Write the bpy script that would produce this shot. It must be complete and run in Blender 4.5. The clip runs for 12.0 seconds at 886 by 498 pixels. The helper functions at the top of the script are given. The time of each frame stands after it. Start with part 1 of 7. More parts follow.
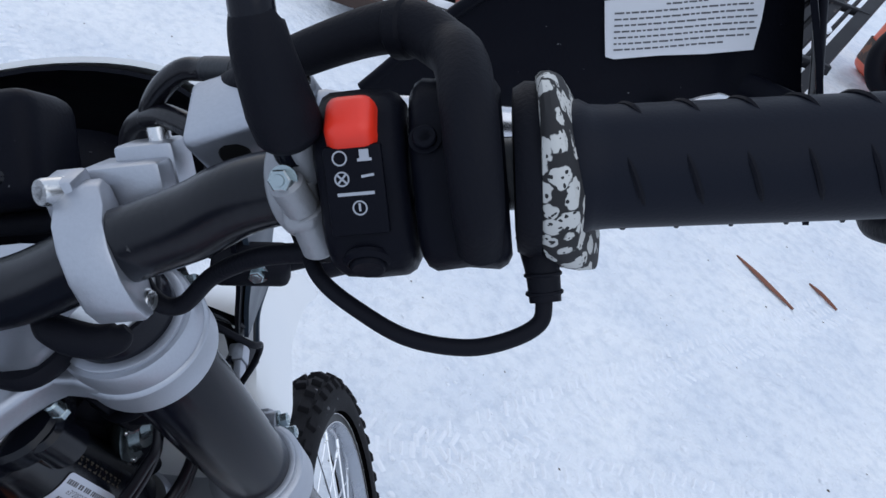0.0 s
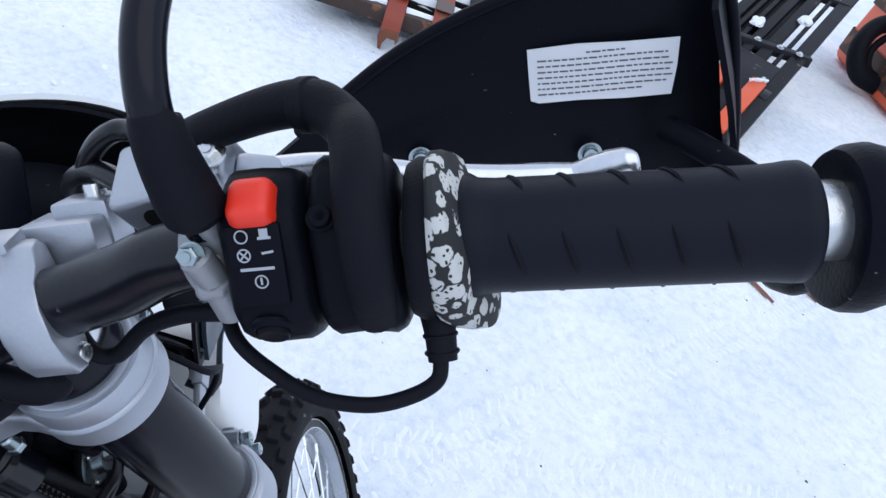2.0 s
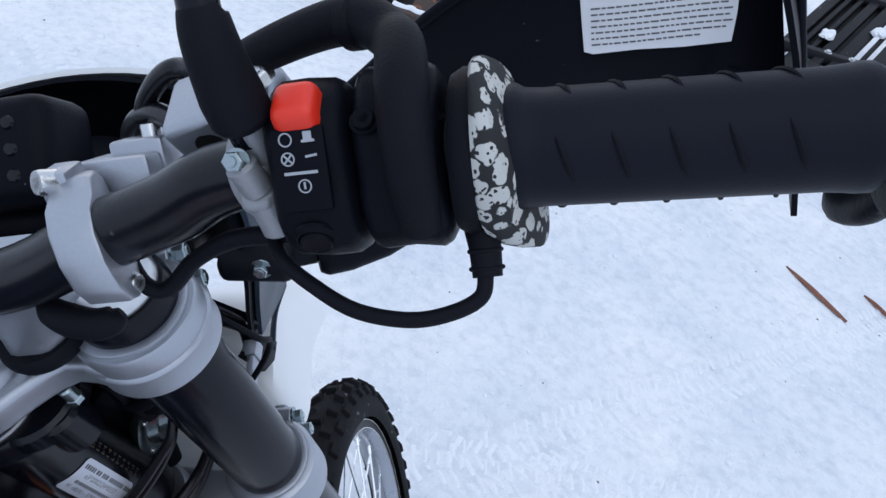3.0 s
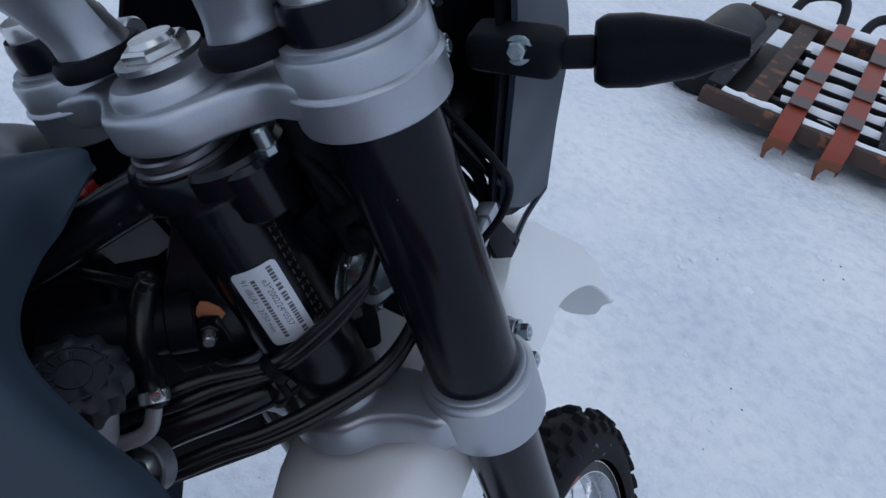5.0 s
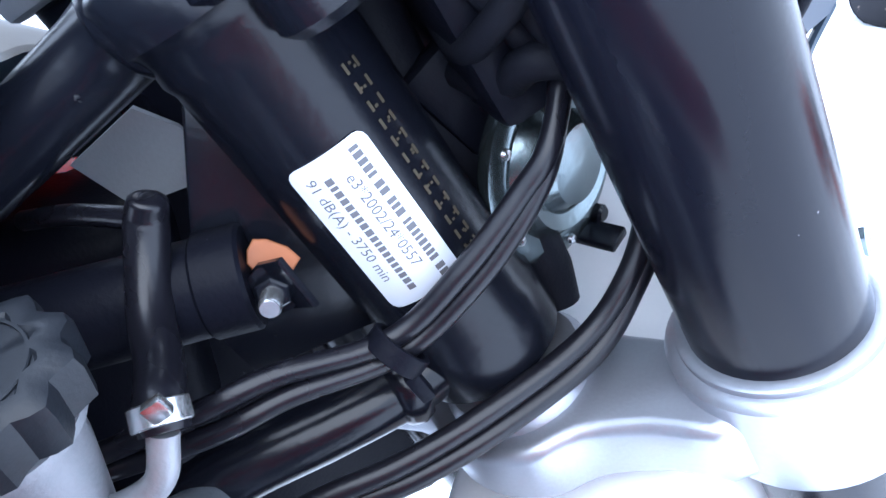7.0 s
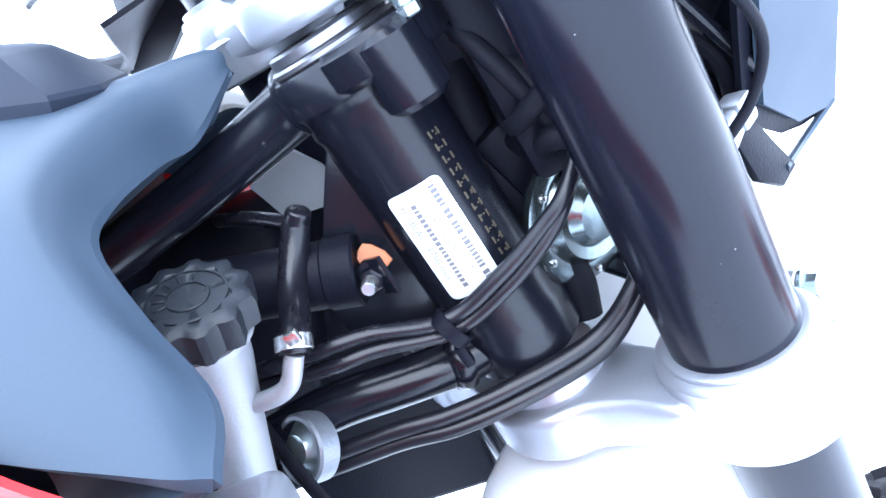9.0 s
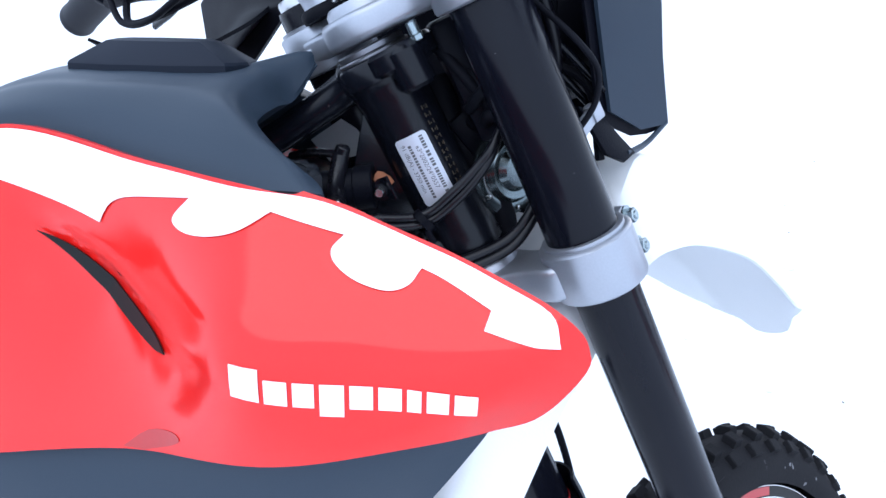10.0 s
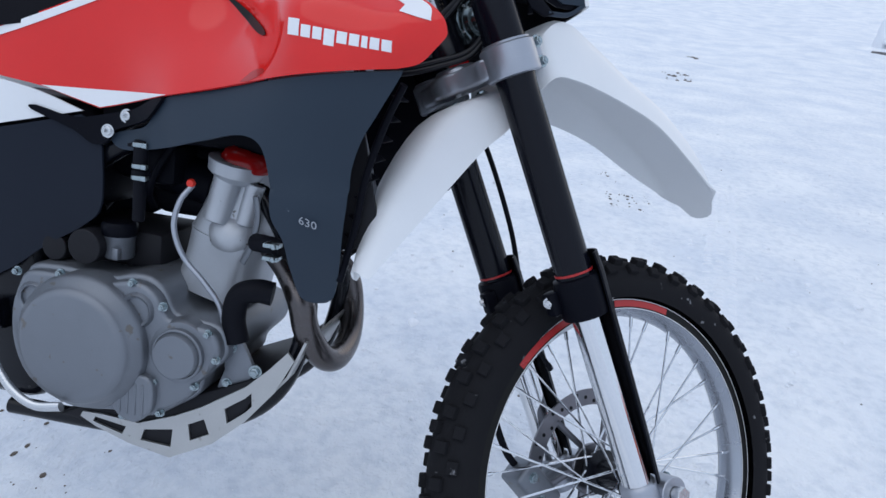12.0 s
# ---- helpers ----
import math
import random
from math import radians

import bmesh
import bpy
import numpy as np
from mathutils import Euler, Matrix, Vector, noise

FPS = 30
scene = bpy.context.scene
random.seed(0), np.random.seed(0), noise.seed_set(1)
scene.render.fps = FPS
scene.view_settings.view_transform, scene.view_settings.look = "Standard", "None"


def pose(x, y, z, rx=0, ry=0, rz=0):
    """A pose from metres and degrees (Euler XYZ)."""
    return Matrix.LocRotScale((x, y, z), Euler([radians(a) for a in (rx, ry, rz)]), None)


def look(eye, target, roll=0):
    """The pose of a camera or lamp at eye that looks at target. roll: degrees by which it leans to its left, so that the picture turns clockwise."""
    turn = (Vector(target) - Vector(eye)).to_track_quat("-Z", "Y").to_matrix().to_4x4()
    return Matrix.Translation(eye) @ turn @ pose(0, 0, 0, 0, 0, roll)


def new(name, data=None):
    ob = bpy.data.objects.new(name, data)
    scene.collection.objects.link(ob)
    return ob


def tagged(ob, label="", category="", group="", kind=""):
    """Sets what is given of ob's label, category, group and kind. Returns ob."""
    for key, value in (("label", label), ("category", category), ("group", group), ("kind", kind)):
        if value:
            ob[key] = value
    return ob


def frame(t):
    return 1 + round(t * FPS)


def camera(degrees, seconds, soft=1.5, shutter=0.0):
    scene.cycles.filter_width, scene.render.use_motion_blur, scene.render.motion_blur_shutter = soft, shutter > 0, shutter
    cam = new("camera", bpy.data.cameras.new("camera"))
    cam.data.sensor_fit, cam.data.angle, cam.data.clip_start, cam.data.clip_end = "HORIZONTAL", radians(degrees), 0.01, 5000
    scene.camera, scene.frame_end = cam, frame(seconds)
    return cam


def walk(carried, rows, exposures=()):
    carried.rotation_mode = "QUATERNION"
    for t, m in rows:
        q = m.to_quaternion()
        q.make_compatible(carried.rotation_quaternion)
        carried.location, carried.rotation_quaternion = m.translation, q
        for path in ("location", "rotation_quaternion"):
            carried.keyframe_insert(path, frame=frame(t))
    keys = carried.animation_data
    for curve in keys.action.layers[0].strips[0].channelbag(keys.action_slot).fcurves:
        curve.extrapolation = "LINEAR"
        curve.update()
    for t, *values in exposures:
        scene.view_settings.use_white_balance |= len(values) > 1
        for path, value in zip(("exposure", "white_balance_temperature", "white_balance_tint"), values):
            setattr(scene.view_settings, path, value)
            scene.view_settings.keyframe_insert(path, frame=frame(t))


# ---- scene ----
cam = camera(64.4, 12.0)
PATH = [
    (0, (0.15, -0.491, 1.446), (-0.508, 0.957, 0.234), 23.5),
    (0.5, (0.158, -0.477, 1.471), (-0.42, 0.96, 0.205), 23.4),
    (1, (0.139, -0.47, 1.478), (-0.452, 0.945, 0.193), 23.5),
    (1.5, (0.144, -0.474, 1.48), (-0.475, 0.945, 0.212), 23.2),
    (2, (0.163, -0.477, 1.482), (-0.464, 0.979, 0.262), 23.4),
    (2.5, (0.179, -0.476, 1.477), (-0.495, 0.972, 0.273), 22.4),
    (3, (0.185, -0.483, 1.454), (-0.598, 0.894, 0.232), 20.1),
    (3.2, (0.188, -0.488, 1.439), (-0.619, 0.866, 0.208), 20.2),
    (4.8, (0.217, -0.444, 1.283), (-1.126, 0.436, 0.091), 16.1),
    (5, (0.217, -0.432, 1.257), (-1.179, 0.382, 0.078), 14.2),
    (5.5, (0.187, -0.414, 1.188), (-1.307, 0.206, 0.012), 7.0),
    (6, (0.147, -0.41, 1.128), (-1.412, 0.117, -0.008), 0.0),
    (6.5, (0.113, -0.399, 1.115), (-1.445, 0.122, -0.026), -1.9),
    (7, (0.099, -0.384, 1.098), (-1.468, 0.012, -0.08), -2.4),
    (7.2, (0.096, -0.375, 1.094), (-1.479, -0.062, -0.098), -4.2),
    (8.8, (0.163, -0.369, 1.126), (-1.519, -0.279, 0.047), -4.1),
    (9, (0.191, -0.374, 1.139), (-1.512, -0.289, 0.093), -3.8),
    (9.5, (0.303, -0.382, 1.152), (-1.452, -0.272, 0.199), -1.1),
    (10, (0.444, -0.377, 1.165), (-1.349, -0.262, 0.287), 1.9),
    (10.5, (0.563, -0.334, 1.166), (-1.292, -0.347, 0.42), 2.8),
    (11, (0.706, -0.225, 1.123), (-1.151, -0.488, 0.428), 3.8),
    (11.5, (0.812, -0.176, 1.079), (-1.02, -0.563, 0.377), 3.7),
    (12, (0.924, -0.14, 1.015), (-0.921, -0.435, 0.302), 6.0),
]
EXPOSURES = [(0, -0.15, 6400, 10), (0.5, -0.12, 6400, 10), (1, -0.08, 6350, 10), (1.5, 0.22, 6450, 10), (2, 0.20, 6400, 10), (2.5, 0.02, 6400, 10), (3, -0.06, 6380, 10), (5, -0.57, 6200, 10), (5.5, -0.47, 6180, 10), (6, 0.45, 6120, 10), (6.5, 1.5, 6050, 10), (7, 2.4, 6000, 10), (7.2, 2.7, 6000, 10), (8.8, 3.15, 6050, 10), (9.5, 2.85, 6120, 10), (10, 0.9, 6150, 10), (10.5, 0.27, 6420, 10), (11, 0.14, 6450, 10), (11.5, 0.06, 6420, 10), (12, -0.17, 6400, 10)]
walk(cam, [(t, look(eye, target, roll)) for t, eye, target, roll in PATH], EXPOSURES)

# ---- world, light, exposure ----
world = bpy.data.worlds.new("overcast_sky")
scene.world = world
world.use_nodes = True
wn, wl = world.node_tree.nodes, world.node_tree.links
sky = wn.new("ShaderNodeTexSky")
sky.sky_type, sky.sun_disc = "NISHITA", False
sky.sun_elevation, sky.sun_rotation, sky.air_density, sky.dust_density, sky.ozone_density = radians(22), radians(300), 1.0, 3.0, 1.0
veil = wn.new("ShaderNodeMix")
veil.data_type = "RGBA"
veil.inputs[0].default_value = 0.88
veil.inputs[7].default_value = (6.3, 7.4, 9.3, 1)
wl.new(sky.outputs[0], veil.inputs[6])
wl.new(veil.outputs[2], wn["Background"].inputs[0])
wn["Background"].inputs[1].default_value = 0.125

sun = new("sun", bpy.data.lights.new("sun", "SUN"))
sun.data.energy, sun.data.angle, sun.data.color = 0.7, radians(70), (1.0, 0.97, 0.93)
sun.matrix_world = look((4.0, -1.5, 8.0), (0, 0, 0))

# ---- materials ----
def material(name, color, rough=0.5, metal=0.0, grain=0.06, fine=260.0, blotch=0.08, coarse=14.0, bump=0.08, coat=0.0, wear=None, spec=0.5):
    """A procedural surface: base colour varied at two scales, uneven gloss, fine relief, and optional worn or dusty specks."""
    m = bpy.data.materials.new(name)
    m.use_nodes = True
    n, l = m.node_tree.nodes, m.node_tree.links
    bsdf = n["Principled BSDF"]
    at = n.new("ShaderNodeTexCoord")
    small, big = n.new("ShaderNodeTexNoise"), n.new("ShaderNodeTexNoise")
    small.inputs["Scale"].default_value, big.inputs["Scale"].default_value = fine, coarse
    small.inputs["Detail"].default_value, big.inputs["Detail"].default_value = 3, 5
    l.new(at.outputs["Object"], small.inputs["Vector"]), l.new(at.outputs["Object"], big.inputs["Vector"])

    def math(op, a, b):
        node = n.new("ShaderNodeMath")
        node.operation = op
        for k, v in enumerate((a, b)):
            if isinstance(v, (int, float)):
                node.inputs[k].default_value = v
            else:
                l.new(v, node.inputs[k])
        return node.outputs[0]

    value = math("ADD", math("MULTIPLY", math("SUBTRACT", small.outputs[0], 0.5), 2 * grain), math("MULTIPLY", math("SUBTRACT", big.outputs[0], 0.5), 2 * blotch))
    hsv = n.new("ShaderNodeHueSaturation")
    hsv.inputs["Color"].default_value = (*color, 1)
    l.new(math("ADD", value, 1.0), hsv.inputs["Value"])
    colour = hsv.outputs[0]
    if wear:
        specks = n.new("ShaderNodeTexNoise")
        specks.inputs["Scale"].default_value, specks.inputs["Detail"].default_value = wear[1], 6
        l.new(at.outputs["Object"], specks.inputs["Vector"])
        ramp = n.new("ShaderNodeValToRGB")
        ramp.color_ramp.elements[0].position, ramp.color_ramp.elements[1].position = wear[2], wear[2] + 0.04
        l.new(specks.outputs[0], ramp.inputs[0])
        mix = n.new("ShaderNodeMix")
        mix.data_type = "RGBA"
        mix.inputs[7].default_value = (*wear[0], 1)
        l.new(ramp.outputs[0], mix.inputs[0]), l.new(colour, mix.inputs[6])
        colour = mix.outputs[2]
    l.new(colour, bsdf.inputs["Base Color"])
    l.new(math("ADD", math("MULTIPLY", math("SUBTRACT", big.outputs[0], 0.5), 0.25), rough), bsdf.inputs["Roughness"])
    bsdf.inputs["Metallic"].default_value = metal
    bsdf.inputs["Specular IOR Level"].default_value = spec
    bsdf.inputs["Coat Weight"].default_value = coat
    bsdf.inputs["Coat Roughness"].default_value = 0.12
    if bump:
        relief = n.new("ShaderNodeBump")
        relief.inputs["Strength"].default_value, relief.inputs["Distance"].default_value = bump, 0.002
        l.new(small.outputs[0], relief.inputs["Height"]), l.new(relief.outputs[0], bsdf.inputs["Normal"])
    return m


BLACK_PLASTIC = material("black_moulded_plastic", (0.0045, 0.005, 0.0085), 0.42, fine=500, bump=0.12, wear=((0.12, 0.12, 0.13), 320, 0.735), spec=0.06)
BLACK_PAINT = material("black_painted_steel", (0.0045, 0.0052, 0.0085), 0.23, fine=350, bump=0.04, wear=((0.07, 0.07, 0.07), 120, 0.735), spec=0.27)
FORK_BLACK = material("black_anodised_tube", (0.0045, 0.005, 0.009), 0.20, metal=0.0, fine=300, bump=0.02, coat=0.0, wear=((0.25, 0.25, 0.27), 420, 0.77), spec=0.20)
RUBBER = material("black_rubber", (0.0055, 0.006, 0.0095), 0.6, fine=700, bump=0.15, spec=0.1)
CABLE = material("shiny_black_cable_sheath", (0.006, 0.006, 0.009), 0.30, fine=500, bump=0.04, spec=0.30)
GRIP_RUBBER = material("soft_grip_rubber", (0.006, 0.0075, 0.0135), 0.45, fine=900, bump=0.06, spec=0.11)
TYRE_RUBBER = material("tyre_rubber", (0.013, 0.013, 0.015), 0.75, fine=400, bump=0.3, blotch=0.2, wear=((0.16, 0.16, 0.17), 60, 0.69), spec=0.08)
ALU = material("silver_grey_painted_aluminium", (0.40, 0.42, 0.465), 0.38, metal=0.78, fine=600, bump=0.06, blotch=0.06)
PALE_CAST = material("pale_cast_engine_metal", (0.46, 0.48, 0.51), 0.40, metal=0.5, fine=700, bump=0.16, blotch=0.16, wear=((0.16, 0.15, 0.14), 60, 0.70))
CAST = material("grey_cast_engine_metal", (0.195, 0.21, 0.235), 0.42, metal=0.65, fine=700, bump=0.18, blotch=0.14, wear=((0.16, 0.15, 0.14), 45, 0.66))
DULL_ALU = material("dull_cast_aluminium", (0.27, 0.28, 0.30), 0.5, metal=0.4, fine=600, bump=0.12, blotch=0.15)
RAW_ALU = material("brushed_aluminium_plate", (0.475, 0.475, 0.468), 0.40, metal=0.8, fine=500, bump=0.1, blotch=0.15, wear=((0.35, 0.34, 0.33), 60, 0.66))
STEEL = material("bright_steel", (0.62, 0.63, 0.64), 0.28, metal=0.95, fine=300, bump=0.05, blotch=0.12)
ZINC = material("zinc_plated_steel", (0.34, 0.40, 0.42), 0.26, metal=0.9, fine=200, blotch=0.2)
POLISHED = material("polished_aluminium", (0.60, 0.61, 0.64), 0.24, metal=0.95, bump=0.02, blotch=0.15)
CHROME = material("polished_chrome", (0.75, 0.76, 0.78), 0.10, metal=1.0, bump=0.0, blotch=0.04)
PIPE = material("heat_tinted_steel", (0.11, 0.10, 0.10), 0.26, metal=0.9, fine=300, bump=0.04, blotch=0.3)
SLATE = material("slate_grey_plastic", (0.028, 0.041, 0.059), 0.42, fine=800, bump=0.03, blotch=0.05, wear=((0.30, 0.33, 0.38), 95, 0.755), spec=0.17)
RED = material("glossy_red_plastic", (0.72, 0.011, 0.008), 0.13, fine=200, grain=0.02, bump=0.0, coat=0.3, blotch=0.05, spec=0.4)
WHITE = material("white_plastic", (0.78, 0.79, 0.80), 0.35, fine=500, grain=0.02, bump=0.05, blotch=0.03)
DECAL_WHITE = material("white_decal", (0.82, 0.82, 0.83), 0.3, grain=0.01, bump=0.0, blotch=0.02)
DECAL_BLACK = material("black_decal", (0.01, 0.01, 0.01), 0.4, bump=0.0, spec=0.15)
DARK_SLATE = material("dark_slate_plastic", (0.014, 0.018, 0.028), 0.45, fine=800, bump=0.03, blotch=0.05, spec=0.10)
CAP_GREY = material("faded_black_plastic", (0.010, 0.012, 0.016), 0.42, fine=500, bump=0.08, spec=0.3)
HORN_STEEL = material("dull_plated_steel", (0.17, 0.205, 0.215), 0.24, metal=0.95, fine=200, blotch=0.25)
MARK_WHITE = material("white_print", (0.34, 0.36, 0.40), 0.5, bump=0.0)
PRINT = material("black_print", (0.10, 0.10, 0.11), 0.6, bump=0.0)
PAPER = material("white_paper_sticker", (0.66, 0.67, 0.70), 0.5, grain=0.03, bump=0.02, blotch=0.06)
FOIL = material("silver_foil_label", (0.60, 0.63, 0.70), 0.35, metal=0.2, grain=0.02, bump=0.0)
BUTTON = material("red_switch_plastic", (0.75, 0.030, 0.012), 0.38, grain=0.02, fine=300, bump=0.03, wear=((0.35, 0.02, 0.01), 160, 0.70))
HEAD_RED = material("dark_red_enamel", (0.30, 0.006, 0.006), 0.16, grain=0.02, bump=0.0, blotch=0.1, spec=0.4)
RIM_ALU = material("polished_rim_aluminium", (0.36, 0.38, 0.42), 0.26, metal=0.92, fine=300, bump=0.03, blotch=0.2)
DISC_STEEL = material("brake_disc_steel", (0.21, 0.21, 0.23), 0.32, metal=0.9, fine=300, bump=0.05, blotch=0.2)
RUST = material("rusty_copper_tab", (0.27, 0.090, 0.036), 0.6, metal=0.3, blotch=0.3, coarse=60)
RUSTY_STEEL = material("rusty_brown_steel", (0.045, 0.026, 0.020), 0.75, blotch=0.35, coarse=6, fine=90, bump=0.4, wear=((0.16, 0.06, 0.03), 14, 0.58))
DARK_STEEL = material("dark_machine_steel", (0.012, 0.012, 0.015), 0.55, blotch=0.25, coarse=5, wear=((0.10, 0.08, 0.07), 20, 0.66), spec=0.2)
ORANGE = material("worn_orange_paint", (0.24, 0.034, 0.014), 0.5, blotch=0.18, coarse=5, wear=((0.14, 0.055, 0.035), 9, 0.60))
ORANGE_NEW = material("orange_machine_paint", (0.66, 0.085, 0.020), 0.36, blotch=0.08, coarse=4)
OLD_WOOD = material("weathered_grey_wood", (0.20, 0.19, 0.19), 0.8, blotch=0.3, coarse=4, fine=60, bump=0.4)
WOOD = material("red_brown_split_wood", (0.20, 0.075, 0.045), 0.7, blotch=0.3, coarse=25, fine=160, bump=0.5)
SCREEN = material("grey_liquid_crystal", (0.20, 0.22, 0.21), 0.18, grain=0.02, bump=0.0, coat=0.5)
LENS = material("amber_indicator_lens", (0.55, 0.15, 0.02), 0.2, grain=0.02, bump=0.0)
HOSE_RED = material("red_wire", (0.55, 0.02, 0.02), 0.5, bump=0.0)
TAPE_RED = material("red_rim_tape", (0.45, 0.02, 0.02), 0.3, bump=0.0)


def patterned_cloth():
    """Black cloth with pale blotches that carry dark spots."""
    m = bpy.data.materials.new("black_and_white_printed_cloth")
    m.use_nodes = True
    n, l = m.node_tree.nodes, m.node_tree.links
    at = n.new("ShaderNodeTexCoord")
    warp = n.new("ShaderNodeTexNoise")
    warp.inputs["Scale"].default_value = 260
    add = n.new("ShaderNodeMix")
    add.data_type, add.blend_type = "RGBA", "LINEAR_LIGHT"
    add.inputs[0].default_value = 0.0016
    cells, spots = n.new("ShaderNodeTexVoronoi"), n.new("ShaderNodeTexVoronoi")
    cells.inputs["Scale"].default_value, spots.inputs["Scale"].default_value = 150, 470
    cells.inputs["Randomness"].default_value = 0.75
    l.new(at.outputs["Object"], warp.inputs["Vector"])
    l.new(at.outputs["Object"], add.inputs[6]), l.new(warp.outputs["Color"], add.inputs[7])
    l.new(add.outputs[2], cells.inputs["Vector"]), l.new(add.outputs[2], spots.inputs["Vector"])
    pale, dark = n.new("ShaderNodeValToRGB"), n.new("ShaderNodeValToRGB")
    pale.color_ramp.elements[0].position, pale.color_ramp.elements[1].position = 0.46, 0.50
    pale.color_ramp.elements[0].color, pale.color_ramp.elements[1].color = (1, 1, 1, 1), (0, 0, 0, 1)
    dark.color_ramp.elements[0].position, dark.color_ramp.elements[1].position = 0.26, 0.30
    l.new(cells.outputs["Distance"], pale.inputs[0]), l.new(spots.outputs["Distance"], dark.inputs[0])
    both = n.new("ShaderNodeMath")
    both.operation = "MULTIPLY"
    l.new(pale.outputs[0], both.inputs[0]), l.new(dark.outputs[0], both.inputs[1])
    mix = n.new("ShaderNodeMix")
    mix.data_type = "RGBA"
    mix.inputs[6].default_value, mix.inputs[7].default_value = (0.012, 0.012, 0.014, 1), (0.50, 0.50, 0.48, 1)
    l.new(both.outputs[0], mix.inputs[0])
    l.new(mix.outputs[2], n["Principled BSDF"].inputs["Base Color"])
    n["Principled BSDF"].inputs["Roughness"].default_value = 0.8
    return m


def snow_surface():
    m = bpy.data.materials.new("packed_snow")
    m.use_nodes = True
    n, l = m.node_tree.nodes, m.node_tree.links
    bsdf = n["Principled BSDF"]
    at = n.new("ShaderNodeTexCoord")

    def noise_at(scale, detail=6, rough=0.6):
        node = n.new("ShaderNodeTexNoise")
        node.inputs["Scale"].default_value, node.inputs["Detail"].default_value, node.inputs["Roughness"].default_value = scale, detail, rough
        l.new(at.outputs["Object"], node.inputs["Vector"])
        return node.outputs[0]

    def ramp(source, a, b, c0, c1):
        node = n.new("ShaderNodeValToRGB")
        node.color_ramp.elements[0].position, node.color_ramp.elements[1].position = a, b
        node.color_ramp.elements[0].color, node.color_ramp.elements[1].color = (*c0, 1), (*c1, 1)
        l.new(source, node.inputs[0])
        return node.outputs[0]

    def mixed(f, a, b, kind="MIX"):
        node = n.new("ShaderNodeMix")
        node.data_type, node.blend_type = "RGBA", kind
        for k, v in ((0, f), (6, a), (7, b)):
            if isinstance(v, float):
                node.inputs[k].default_value = v
            else:
                l.new(v, node.inputs[k])
        return node.outputs[2]

    base = ramp(noise_at(1.3), 0.36, 0.64, (0.71, 0.75, 0.815), (0.88, 0.89, 0.905))
    crumbs = ramp(noise_at(22), 0.32, 0.56, (0.84, 0.86, 0.89), (1, 1, 1))
    dirt = ramp(noise_at(75, 4, 0.7), 0.735, 0.78, (1, 1, 1), (0.42, 0.36, 0.31))
    patches = ramp(noise_at(3.2), 0.52, 0.66, (0, 0, 0), (1, 1, 1))
    colour = mixed(patches, mixed(1.0, base, crumbs, "MULTIPLY"), mixed(1.0, base, dirt, "MULTIPLY"))
    l.new(colour, bsdf.inputs["Base Color"])
    bsdf.inputs["Roughness"].default_value = 0.65
    bsdf.inputs["Subsurface Weight"].default_value = 0.0
    lumps, fine = n.new("ShaderNodeBump"), n.new("ShaderNodeBump")
    lumps.inputs["Strength"].default_value, lumps.inputs["Distance"].default_value = 1.0, 0.042
    fine.inputs["Strength"].default_value, fine.inputs["Distance"].default_value = 0.32, 0.006
    l.new(noise_at(7.5, 7, 0.62), lumps.inputs["Height"]), l.new(noise_at(70), fine.inputs["Height"])
    l.new(lumps.outputs[0], fine.inputs["Normal"]), l.new(fine.outputs[0], bsdf.inputs["Normal"])
    return m


CLOTH, SNOW = patterned_cloth(), snow_surface()
CRUMB = material("loose_snow", (0.80, 0.82, 0.86), 0.7, fine=120, bump=0.4, blotch=0.05)
DIRT = material("dark_grit", (0.12, 0.10, 0.085), 0.9, fine=90, bump=0.3)

# Frames of the motorcycle: chassis, and the steered fork turned to the left on the raked head.
RAKE, STEER, LEAN = radians(27.5), radians(42.57), radians(8.55)
BIKE = Matrix.Translation((0, 0, 0.3127)) @ Matrix.Rotation(-LEAN, 4, "Y")
FORK = Matrix.Rotation(RAKE, 4, "X") @ Matrix.Rotation(STEER, 4, "Z")
# The handlebar and all it carries, rolled slightly in its clamps.
BARS = FORK @ Matrix.Translation((-0.01106, 0.03905, -0.03126)) @ Matrix.Rotation(radians(2.378), 4, Vector((0.932, 0.063, -0.357))) @ Matrix.Scale(1.03, 4)

# ---- building tools ----
X, Y, Z = Vector((1, 0, 0)), Vector((0, 1, 0)), Vector((0, 0, 1))


def part(name, bm, mat, parent, label="", at=None, smooth=40):
    """Links a bmesh as one mesh object under a thing or a part."""
    bmesh.ops.recalc_face_normals(bm, faces=bm.faces)
    me = bpy.data.meshes.new(name)
    bm.to_mesh(me)
    bm.free()
    me.materials.append(mat)
    if smooth:
        me.shade_smooth()
        me.set_sharp_from_angle(angle=radians(smooth))
    ob = new(name, me)
    ob.parent = parent
    if at is not None:
        ob.matrix_local = at
    return tagged(ob, label)


def again(ob, name, parent, m):
    """Another object on the same mesh."""
    twin = new(name, ob.data)
    twin.parent, twin.matrix_local = parent, m
    return twin


def facing(a, b):
    """The pose at a whose z axis points to b."""
    a, b = Vector(a), Vector(b)
    return Matrix.Translation(a) @ (b - a).to_track_quat("Z", "Y").to_matrix().to_4x4()


def join(*meshes):
    """Several bmeshes as one."""
    out = bmesh.new()
    for bm in meshes:
        me = bpy.data.meshes.new("joined")
        bm.to_mesh(me)
        out.from_mesh(me)
        bm.free()
        bpy.data.meshes.remove(me)
    return out


